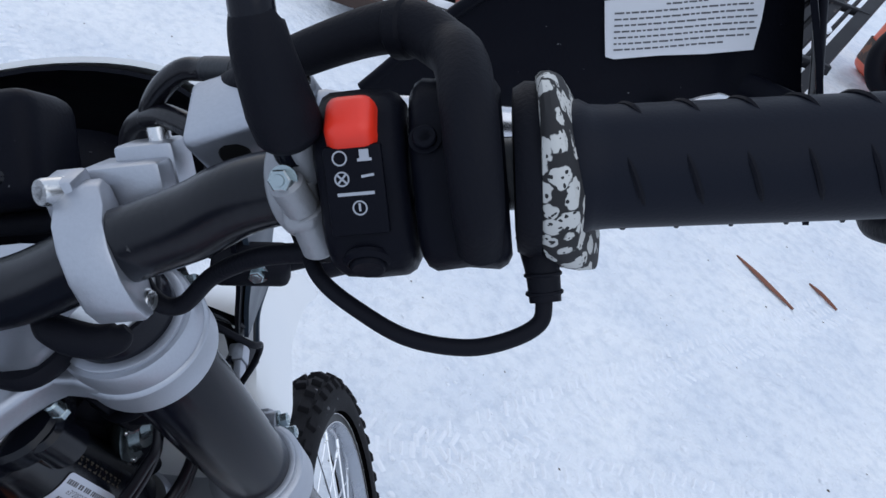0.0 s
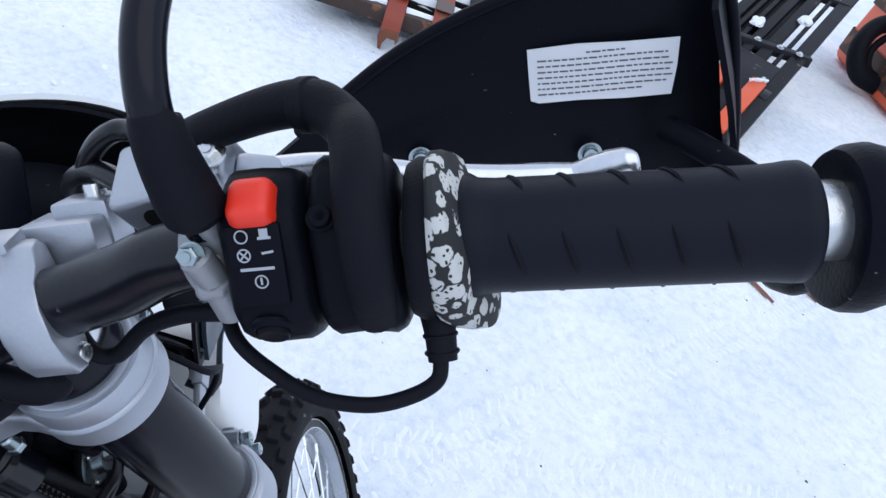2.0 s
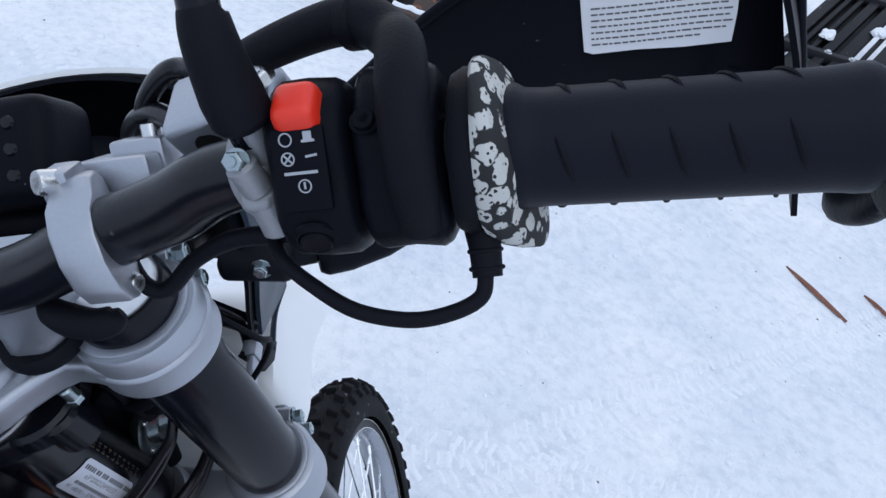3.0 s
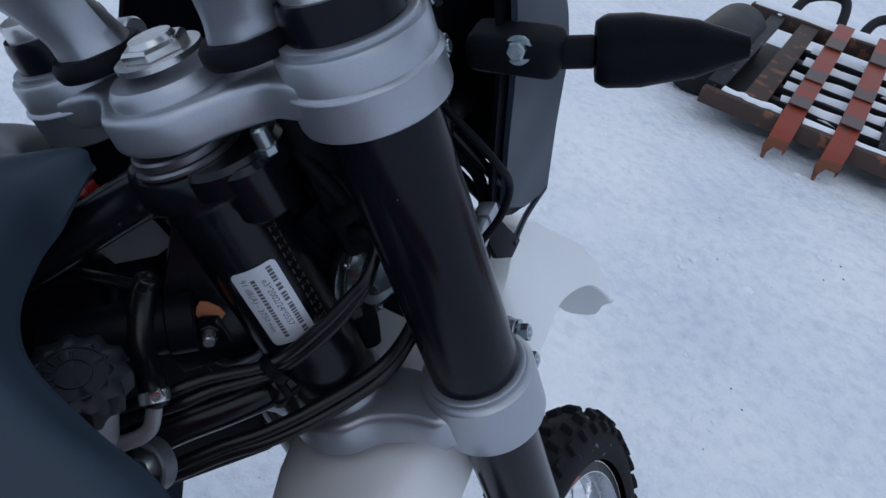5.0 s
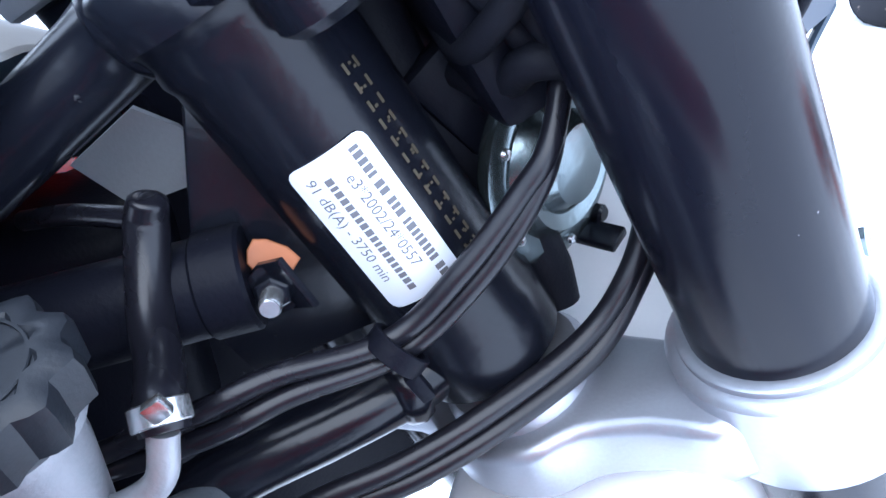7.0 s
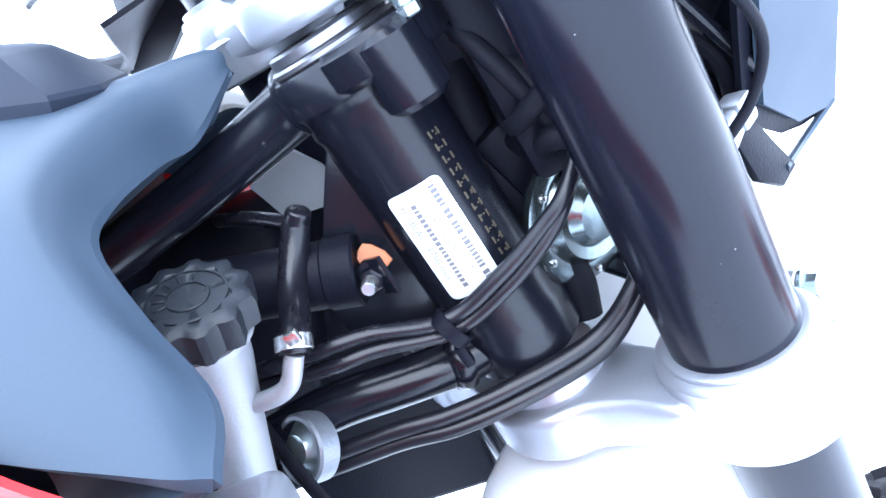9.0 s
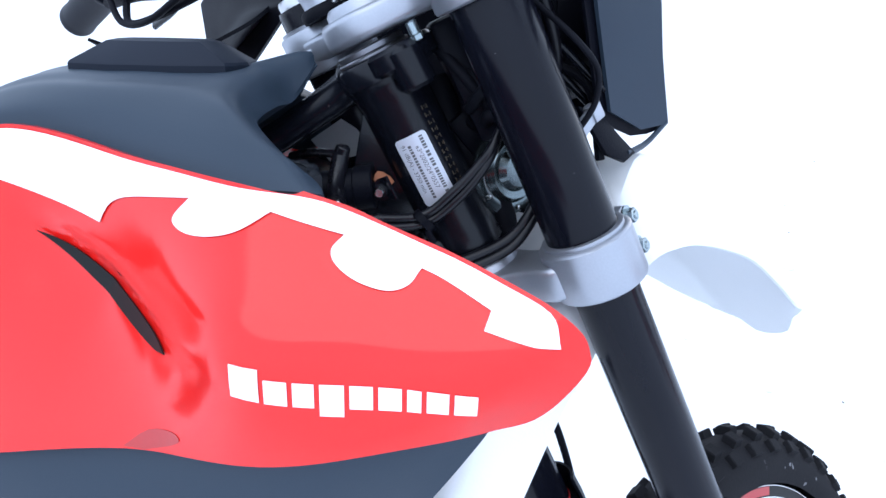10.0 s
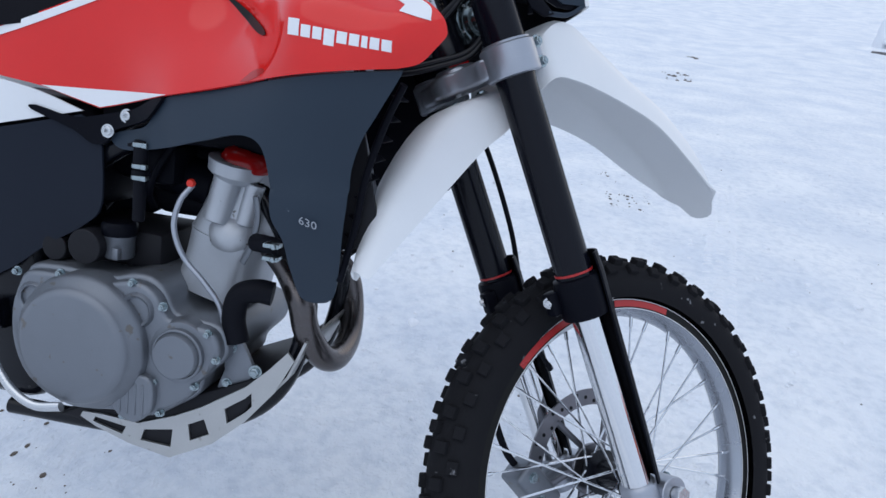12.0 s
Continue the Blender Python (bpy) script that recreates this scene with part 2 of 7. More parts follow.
def moved(bm, m):
    bmesh.ops.transform(bm, matrix=m, verts=bm.verts)
    if m.determinant() < 0:
        bmesh.ops.reverse_faces(bm, faces=bm.faces)
    return bm


def lathe(profile, m=Matrix(), seg=40, arc=(0.0, 360.0)):
    """A profile of (radius, height) turned round the z axis of m; an arc under 360 degrees stays open."""
    bm = bmesh.new()
    whole = abs(arc[1] - arc[0]) >= 359.9
    count = seg if whole else seg + 1
    rings = []
    for k in range(count):
        a = radians(arc[0] + (arc[1] - arc[0]) * k / seg)
        rings.append([bm.verts.new((r * math.cos(a), r * math.sin(a), h)) for r, h in profile])
    for k in range(seg):
        p, q = rings[k], rings[(k + 1) % count]
        for j in range(len(profile) - 1):
            bm.faces.new((p[j], q[j], q[j + 1], p[j + 1]))
    bmesh.ops.remove_doubles(bm, verts=bm.verts, dist=1e-6)
    if whole:
        bmesh.ops.holes_fill(bm, edges=[e for e in bm.edges if e.is_boundary])
    return moved(bm, m)


def rod(a, b, r, r2=None, seg=28, edge=0.0012):
    """A round bar from a to b with eased ends."""
    r2, h = (r if r2 is None else r2), (Vector(b) - Vector(a)).length
    e = min(edge, r * 0.4, r2 * 0.4, h * 0.3)
    return lathe([(r * 1e-3, 0), (r - e, 0), (r, e), (r2, h - e), (r2 - e, h), (r2 * 1e-3, h)], facing(a, b), seg)


def pipe(a, b, outer, inner, seg=36, edge=0.0012):
    h = (Vector(b) - Vector(a)).length
    e = edge
    return lathe([(inner, 0), (outer - e, 0), (outer, e), (outer, h - e), (outer - e, h), (inner, h), (inner, 0)], facing(a, b), seg)


def curve_points(pts, steps=8, closed=False):
    """A smooth line through the points."""
    pts = [Vector(p) for p in pts]
    n, out = len(pts), []
    for i in range(n if closed else n - 1):
        p0 = pts[i - 1] if closed or i else pts[0] * 2 - pts[1]
        p1, p2 = pts[i], pts[(i + 1) % n]
        p3 = pts[(i + 2) % n] if closed or i + 2 < n else pts[-1] * 2 - pts[-2]
        for k in range(steps):
            t = k / steps
            out.append(0.5 * (2 * p1 + (p2 - p0) * t + (2 * p0 - 5 * p1 + 4 * p2 - p3) * t * t + (3 * p1 - p0 - 3 * p2 + p3) * t ** 3))
    return out if closed else out + [pts[-1]]


def sweep(pts, radius, seg=12, steps=8, closed=False, flat=1.0):
    """A round (or flattened) hose, cable or bent tube through the points. radius: one number or one for each point."""
    line = curve_points(pts, steps, closed)
    if isinstance(radius, (int, float)):
        radii = [radius] * len(line)
    else:
        last = len(radius) - 1
        spans = [(min(int(i / steps), last - 1), min(i / steps, last)) for i in range(len(line))]
        radii = [radius[k] + (radius[k + 1] - radius[k]) * (t - k) for k, t in spans]
    bm, rings, n = bmesh.new(), [], len(line)
    side = None
    for i, p in enumerate(line):
        ahead = (line[(i + 1) % n] if closed or i + 1 < n else p) - (line[i - 1] if closed or i else p)
        ahead.normalize()
        if side is None:
            side = ahead.orthogonal().normalized()
        side = (side - ahead * side.dot(ahead)).normalized()
        up = ahead.cross(side)
        rings.append([bm.verts.new(p + radii[i] * (math.cos(a) * side + flat * math.sin(a) * up)) for a in [2 * math.pi * k / seg for k in range(seg)]])
    for i in range(n if closed else n - 1):
        a, b = rings[i], rings[(i + 1) % n]
        for k in range(seg):
            bm.faces.new((a[k], a[(k + 1) % seg], b[(k + 1) % seg], b[k]))
    if not closed:
        bm.faces.new(rings[0]), bm.faces.new(rings[-1])
    return bm


def block(size, m=Matrix(), bevel=0.003, seg=2, taper=1.0):
    """A bevelled box round the origin of m; taper narrows its top."""
    bm = bmesh.new()
    bmesh.ops.create_cube(bm, size=1, matrix=Matrix.Diagonal((*size, 1)))
    for v in bm.verts:
        if v.co.z > 0:
            v.co.x, v.co.y = v.co.x * taper, v.co.y * taper
    if bevel:
        bmesh.ops.bevel(bm, geom=bm.edges[:], offset=bevel, segments=seg, affect="EDGES", profile=0.5)
    return moved(bm, m)


def prism(outline, low, high, m=Matrix(), bevel=0.002, seg=2):
    """An outline in the x-y plane of m, raised from low to high, with eased edges."""
    bm = bmesh.new()
    face = bm.faces.new([bm.verts.new((x, y, low)) for x, y in outline])
    made = bmesh.ops.extrude_face_region(bm, geom=[face])
    bmesh.ops.translate(bm, vec=(0, 0, high - low), verts=[v for v in made["geom"] if isinstance(v, bmesh.types.BMVert)])
    bmesh.ops.recalc_face_normals(bm, faces=bm.faces)
    if bevel:
        rim = [e for e in bm.edges if abs(e.verts[0].co.z - e.verts[1].co.z) < 1e-7]
        bmesh.ops.bevel(bm, geom=rim, offset=bevel, segments=seg, affect="EDGES", profile=0.5)
    return moved(bm, m)


def loft(rows, thick=0.0, closed=False):
    """A skin through rows of points, all of one length."""
    bm = bmesh.new()
    grid = [[bm.verts.new(p) for p in row] for row in rows]
    for a, b in zip(grid, grid[1:]):
        k = len(a)
        for j in range(k if closed else k - 1):
            bm.faces.new((a[j], a[(j + 1) % k], b[(j + 1) % k], b[j]))
    bmesh.ops.recalc_face_normals(bm, faces=bm.faces)
    if thick:
        bmesh.ops.solidify(bm, geom=bm.faces[:], thickness=thick)
    return bm


def smooth_rows(rows, along=4, across=4):
    """A denser net through a coarse one."""
    wide = [curve_points(r, across) for r in rows]
    cols = [curve_points(c, along) for c in zip(*wide)]
    return [list(r) for r in zip(*cols)]


def hexagon(r):
    return [(r * math.cos(math.pi * k / 3), r * math.sin(math.pi * k / 3)) for k in range(6)]


def bolt_mesh(r=0.005, h=0.005, washer=1.45, socket=False):
    """A bolt head on its washer, with its z axis outward."""
    wash = lathe([(r * washer * 0.01, 0), (r * washer, 0), (r * washer, h * 0.2), (r * washer * 0.01, h * 0.2)], seg=20)
    if socket:
        return join(wash, lathe([(r * 0.55, h), (r * 0.9, h), (r, h * 0.85), (r, 0), ], seg=18), lathe([(r * 0.01, h * 0.45), (r * 0.55, h * 0.45), (r * 0.55, h)], seg=6))
    return join(wash, prism(hexagon(r), 0, h, bevel=r * 0.12, seg=1), lathe([(r * 0.01, h * 1.12), (r * 0.5, h * 1.12), (r * 0.55, h)], seg=12))


def bolt(parent, at, toward, r=0.005, h=0.005, mat=None, frame_at=None, socket=False, name="bolt"):
    a = Vector(at)
    return part(name, bolt_mesh(r, h, socket=socket), mat or ZINC, parent, at=(frame_at or Matrix()) @ facing(a, a + Vector(toward)))


# ---- the ground ----
def drift(x, y):
    """The height of the trodden snow."""
    p = Vector((x, y, 0))
    h = 0.010 * noise.fractal(p * 1.7, 1.0, 2.0, 4) + 0.011 * noise.noise(p * 3.6) * noise.noise(p * 1.1 + Vector((7, 0, 0))) * 2 + 0.006 * noise.noise(p * 5.0) + 0.005 * noise.noise(p * 11.0)
    near = math.hypot(x, y - 0.1)
    h *= min(1.0, 0.25 + near / 1.2)
    far = max(0.0, math.hypot(x, y) - 9.0)
    return h + min(4.5, 0.0045 * far ** 1.6) + min(0.25, far * 0.05) * noise.noise(p * 0.25)


def ground():
    n = 420
    steps = [math.sinh(4.6 * (2 * k / n - 1)) / math.sinh(4.6) * 140 for k in range(n + 1)]
    verts = [(x - 0.2, y + 0.6, drift(x - 0.2, y + 0.6)) for y in steps for x in steps]
    w = n + 1
    faces = [(j * w + i, j * w + i + 1, (j + 1) * w + i + 1, (j + 1) * w + i) for j in range(n) for i in range(n)]
    me = bpy.data.meshes.new("ground")
    me.from_pydata(verts, [], faces)
    me.materials.append(SNOW)
    me.shade_smooth()
    return tagged(new("ground", me), "trodden white packed snow with tyre marks", "snow", kind="structure")


ground()


def scattered(name, label, count, size, area, mat, squash, seed):
    """Loose crumbs over the snow, as one piece of stuff."""
    rnd = random.Random(seed)
    verts, faces = [], []
    for _ in range(count):
        x, y = rnd.uniform(*area[0]), rnd.uniform(*area[1])
        s = size * (0.35 + rnd.random() ** 3 * 1.9)
        base, turn, z = len(verts), rnd.uniform(0, 6.28), drift(x, y)
        for k, (r, h) in enumerate(((1.0, -0.2), (0.85, 0.5), (0.0, 1.0))):
            for j in range(6 if r else 1):
                a = turn + j * math.pi / 3 + k * 0.4
                q = s * r * rnd.uniform(0.7, 1.3)
                verts.append((x + q * math.cos(a), y + q * math.sin(a) * 0.7, z + s * h * squash))
        for j in range(6):
            i = (j + 1) % 6
            faces += [(base + j, base + i, base + 6 + i, base + 6 + j), (base + 6 + j, base + 6 + i, base + 12)]
    me = bpy.data.meshes.new(name)
    me.from_pydata(verts, [], faces)
    me.materials.append(mat)
    me.shade_smooth()
    return tagged(new(name, me), label, "snow" if mat is CRUMB else "grit", kind="stuff")


scattered("snow_crumbs", "small loose crumbs of white snow", 2600, 0.006, ((-4.0, 1.4), (-1.5, 4.5)), CRUMB, 0.45, 3)
scattered("snow_clods", "rough clods of white snow kicked loose", 900, 0.013, ((-8.0, -0.9), (-2.2, 3.2)), CRUMB, 0.4, 9)
for k, (x, y, sx, sy, count, size) in enumerate(((-10.3, 1.30, 0.55, 0.20, 26, 0.030), (-15.0, 2.04, 0.5, 0.2, 10, 0.035), (-2.86, 0.23, 0.16, 0.13, 46, 0.0065), (-3.39, 0.10, 0.05, 0.04, 8, 0.008), (-0.18, -1.14, 0.20, 0.16, 50, 0.0045), (-0.69, -0.26, 0.12, 0.12, 16, 0.0040))):
    scattered("grit", "scattered dark bark and grit on the snow", count, size, ((x - sx, x + sx), (y - sy, y + sy)), DIRT, 0.4, 20 + k)
scattered("grit", "dark specks of grit on the snow", 420, 0.0028, ((-4.5, 1.4), (-1.5, 4.5)), DIRT, 0.5, 5)


def tyre_track(name, a, b, width, pitch, seed):
    """A pressed tread mark: rows of slanted ridges of snow between two points."""
    rnd = random.Random(seed)
    a, b = Vector((*a, 0)), Vector((*b, 0))
    d = (b - a).normalized()
    side = Vector((-d.y, d.x, 0))
    verts, faces = [], []
    count = int((b - a).length / pitch)
    for k in range(count):
        for row in (-1, 0, 1):
            c = a + d * (pitch * (k + 0.5 * (row % 2)) + rnd.uniform(-0.004, 0.004)) + side * row * width / 3
            slant = d * (0.55 * row) + side
            slant.normalize()
            if rnd.random() < 0.15:
                continue
            across = Vector((-slant.y, slant.x, 0))
            ln, wd, ht = width * rnd.uniform(0.11, 0.17), pitch * rnd.uniform(0.16, 0.26), rnd.uniform(0.003, 0.007)
            base = len(verts)
            for u, v, h in ((-1, -1, -0.3), (1, -1, -0.3), (1, 1, -0.3), (-1, 1, -0.3), (-0.6, -0.35, 1), (0.6, -0.35, 1), (0.6, 0.35, 1), (-0.6, 0.35, 1)):
                p = c + slant * u * ln + across * v * wd
                verts.append((p.x, p.y, drift(p.x, p.y) + h * ht))
            faces += [(base + i, base + (i + 1) % 4, base + 4 + (i + 1) % 4, base + 4 + i) for i in range(4)] + [(base + 4, base + 5, base + 6, base + 7)]
    me = bpy.data.meshes.new(name)
    me.from_pydata(verts, [], faces)
    me.materials.append(CRUMB)
    me.shade_smooth()
    return tagged(new(name, me), "tread mark of a tyre pressed into white snow", "tyre track", kind="stuff")


tyre_track("tyre_track", (-0.55, 0.25), (0.75, 1.35), 0.16, 0.032, 1)
tyre_track("tyre_track", (-3.4, 0.82), (-0.7, 0.34), 0.15, 0.036, 2)
tyre_track("tyre_track", (-0.15, 0.55), (0.55, 2.60), 0.17, 0.034, 3)

# ---- the motorcycle ----
bike = tagged(new("motorcycle"), "red, white and slate-grey off-road motorcycle parked on snow", "motorcycle")
bike.matrix_world = BIKE
HEAD = Matrix.Rotation(RAKE, 4, "X")
TUBE_X, TUBE_Y, AXLE_Y = 0.0950, 0.0225, 0.032
# The legs stand back a little from the wheel's plane: turned about a point between the clamps.
LEG = FORK @ Matrix.Translation((0, TUBE_Y, 0.75)) @ Matrix.Rotation(radians(-2.1), 4, "X") @ Matrix.Rotation(radians(0.7), 4, "Y") @ Matrix.Translation((0, -TUBE_Y, -0.75))


def fork_leg(sx):
    x, y = sx * TUBE_X, TUBE_Y
    side = "right" if sx > 0 else "left"
    tube = part("fork_tube", lathe([(0.0262, 0.30), (0.0262, 0.612), (0.0275, 0.624), (0.0284, 0.65), (0.0284, 0.912), (0.0272, 0.916), (0.0005, 0.916)], Matrix.Translation((x, y, 0)), 48), FORK_BLACK, bike, "glossy black anodised fork tube", LEG)
    part("fork_cap", join(lathe([(0.0248, 0.912), (0.0248, 0.922), (0.0235, 0.9245), (0.013, 0.9245), (0.0125, 0.922), (0.0005, 0.922)], Matrix.Translation((x, y, 0)), 36), prism(hexagon(0.0105), 0.92, 0.929, Matrix.Translation((x, y, 0)), 0.001, 1), rod((x + 0.017, y, 0.922), (x + 0.017, y, 0.9265), 0.0035, seg=12)), STEEL, tube, "silver fork cap with adjuster")
    part("stanchion", lathe([(0.0215, 0.02), (0.0218, 0.03), (0.0218, 0.32), (0.02, 0.32)], Matrix.Translation((x, y, 0)), 40), CHROME, bike, "polished chrome fork stanchion", LEG)
    part("wear_ring", lathe([(0.0262, 0.3495), (0.0268, 0.350), (0.0268, 0.3525), (0.0262, 0.353)], Matrix.Translation((x, y, 0)), 40), TAPE_RED, tube, "thin red ring")
    collar = part("guard_collar", join(lathe([(0.0265, 0.346), (0.0315, 0.344), (0.0330, 0.338), (0.0330, 0.292), (0.0315, 0.288), (0.0225, 0.286)], Matrix.Translation((x, y, 0)), 40), block((0.020, 0.020, 0.034), Matrix.Translation((x - sx * 0.016, y - 0.036, 0.318)), 0.004)), BLACK_PLASTIC, bike, "black plastic guard collar", LEG)
    part("bolt", bolt_mesh(0.0055, 0.006), STEEL, collar, at=facing((x - sx * 0.014, y - 0.045, 0.322), (x + 0.4 * sx, y - 0.7, 0.32)))
    shell = [[(x + r * math.sin(a) * sx, y + 0.004 + r * math.cos(a), z) for a in [radians(t) for t in range(-62, 76, 12)]] for z, r in ((0.030, 0.030), (0.10, 0.033), (0.20, 0.035), (0.30, 0.0365), (0.345, 0.0375), (0.372, 0.036))]
    part("fork_guard", loft(shell, 0.0028), BLACK_PLASTIC, bike, "glossy black plastic fork guard", LEG)
    at_foot = LEG.inverted() @ FORK @ Vector((x, AXLE_Y, 0))
    ax, ay, az = at_foot
    lug = join(lathe([(0.024, -0.022), (0.0265, -0.016), (0.0265, 0.028), (0.0245, 0.034), (0.0215, 0.036)], Matrix.Translation((x, y, 0)), 36),
               block((0.030, ay - y + 0.010, 0.050), Matrix.Translation((x, (ay + y) / 2 - 0.004, az)), 0.010, 3),
               pipe((ax - 0.019, ay, az), (ax + 0.019, ay, az), 0.024, 0.011))
    foot = part("axle_lug", lug, ALU, bike, "silver cast axle lug", LEG)
    for z in (-0.012, 0.012):
        part("bolt", bolt_mesh(0.0045, 0.005), ZINC, foot, at=facing((x, ay + 0.019, az + z), (x, 1, az + z)))


fork_leg(1), fork_leg(-1)


def clamp(name, z0, z1, ring, label, lower):
    """A triple clamp: two split rings on a shaped bridge round the steering stem."""
    mid = (z0 + z1) / 2
    pieces = []
    for sx in (1, -1):
        x = sx * TUBE_X
        pieces.append(lathe([(0.0280, z0), (ring - 0.0030, z0), (ring - 0.0008, z0 + 0.0014), (ring, z0 + 0.004), (ring, mid - 0.0016), *(() if lower else ((ring + 0.0010, mid - 0.0002), (ring + 0.0006, mid + 0.0010), (ring - 0.0010, mid + 0.0022))), (ring - (0 if lower else 0.0010), z1 - 0.0055), (ring - 0.0022, z1 - 0.0035), (ring - 0.0045, z1 - 0.003), (ring - 0.0045, z1 - 0.0005), (ring - 0.0052, z1), (0.0280, z1), (0.0280, z0)], Matrix.Translation((x, TUBE_Y, 0)), 56))
        pieces.append(block((0.014, 0.022, z1 - z0 - 0.012), Matrix.Translation((x + sx * 0.002, TUBE_Y + ring + 0.003, mid)), 0.004))
    if lower:
        outline = [(-0.084, 0.036), (-0.055, 0.022), (0, 0.030), (0.055, 0.022), (0.084, 0.036), (0.088, -0.014), (0.060, -0.018), (0.036, -0.024), (0.02, -0.036), (0, -0.040), (-0.02, -0.036), (-0.036, -0.024), (-0.060, -0.018), (-0.088, -0.014)]
    else:
        outline = [(-0.084, 0.038), (-0.055, 0.026), (-0.03, 0.038), (0, 0.040), (0.03, 0.038), (0.055, 0.026), (0.084, 0.038), (0.088, -0.010), (0.058, -0.006), (0.036, -0.020), (0.02, -0.034), (0, -0.038), (-0.02, -0.034), (-0.036, -0.020), (-0.058, -0.006), (-0.088, -0.010)]
    pieces.append(prism(rounded_outline(outline), z0 + (0.006 if lower else 0.0085), z1 - 0.012, bevel=0.005, seg=3))
    pieces.append(lathe([(0.014, z0 + 0.009), (0.028, z0 + 0.009), (0.031, z0 + 0.012), (0.031, z1 - 0.008), (0.028, z1 - 0.004), (0.014, z1 - 0.004)], seg=40))
    body = part(name, join(*pieces), ALU, bike, label, LEG)
    for sx in (1, -1):
        x = sx * TUBE_X
        for dz in (-0.0135, 0.0135):
            part("pinch_boss", rod((x - sx * 0.010, TUBE_Y + ring + 0.002, mid + dz), (x + sx * 0.014, TUBE_Y + ring + 0.002, mid + dz), 0.0088, seg=22), ALU, body, "silver-grey pinch bolt boss")
            a = Vector((x + sx * 0.0138, TUBE_Y + ring + 0.002, mid + dz))
            part("bolt", bolt_mesh(0.0060, 0.008), ZINC, body, "zinc-plated pinch bolt", facing(a, a + Vector((sx, 0.15, 0))))
    return body


def rounded_outline(outline):
    return [(p.x, p.y) for p in curve_points([(x, y, 0) for x, y in outline], 3, True)]


clamp("lower_triple_clamp", 0.625, 0.672, 0.0372, "silver-grey lower fork clamp", True)
top = clamp("upper_triple_clamp", 0.857, 0.899, 0.0375, "silver-grey upper fork clamp", False)
part("stem_nut", join(prism(hexagon(0.0165), 0.902, 0.9085, Matrix.Translation((0, 0, 0)), 0.0015, 1), lathe([(0.0005, 0.900), (0.0215, 0.900), (0.0215, 0.903), (0.015, 0.903)], seg=32), lathe([(0.0008, 0.911), (0.0105, 0.911), (0.0125, 0.9075)], seg=28)), STEEL, bike, "bright steel stem nut", LEG)
part("steering_stop", join(rod((0.045, -0.006, 0.853), (0.045, -0.006, 0.864), 0.0045), prism(hexagon(0.0050), 0.849, 0.854, Matrix.Translation((0.045, -0.006, 0)), 0.0008, 1)), ZINC, bike, "small zinc-plated bolt under the clamp", LEG)

# Handlebar, its risers and clamps
BAR = [(-0.428, -0.022, 1.036), (-0.30, -0.014, 1.036), (-0.25, -0.008, 1.034), (-0.212, -0.002, 1.024), (-0.185, -0.001, 1.010), (-0.150, -0.001, 0.997), (-0.09, -0.001, 0.973), (0, -0.001, 0.968), (0.09, -0.001, 0.973), (0.150, -0.001, 0.997), (0.185, -0.001, 1.010), (0.212, -0.002, 1.024), (0.25, -0.008, 1.034), (0.30, -0.014, 1.036), (0.428, -0.022, 1.036)]
part("handlebar", sweep(BAR, [0.011, 0.011, 0.0112, 0.0128, 0.0138, 0.0142, 0.0142, 0.0142, 0.0142, 0.0142, 0.0138, 0.0128, 0.0112, 0.011, 0.011], 24), BLACK_PAINT, bike, "matt black bent handlebar", BARS)
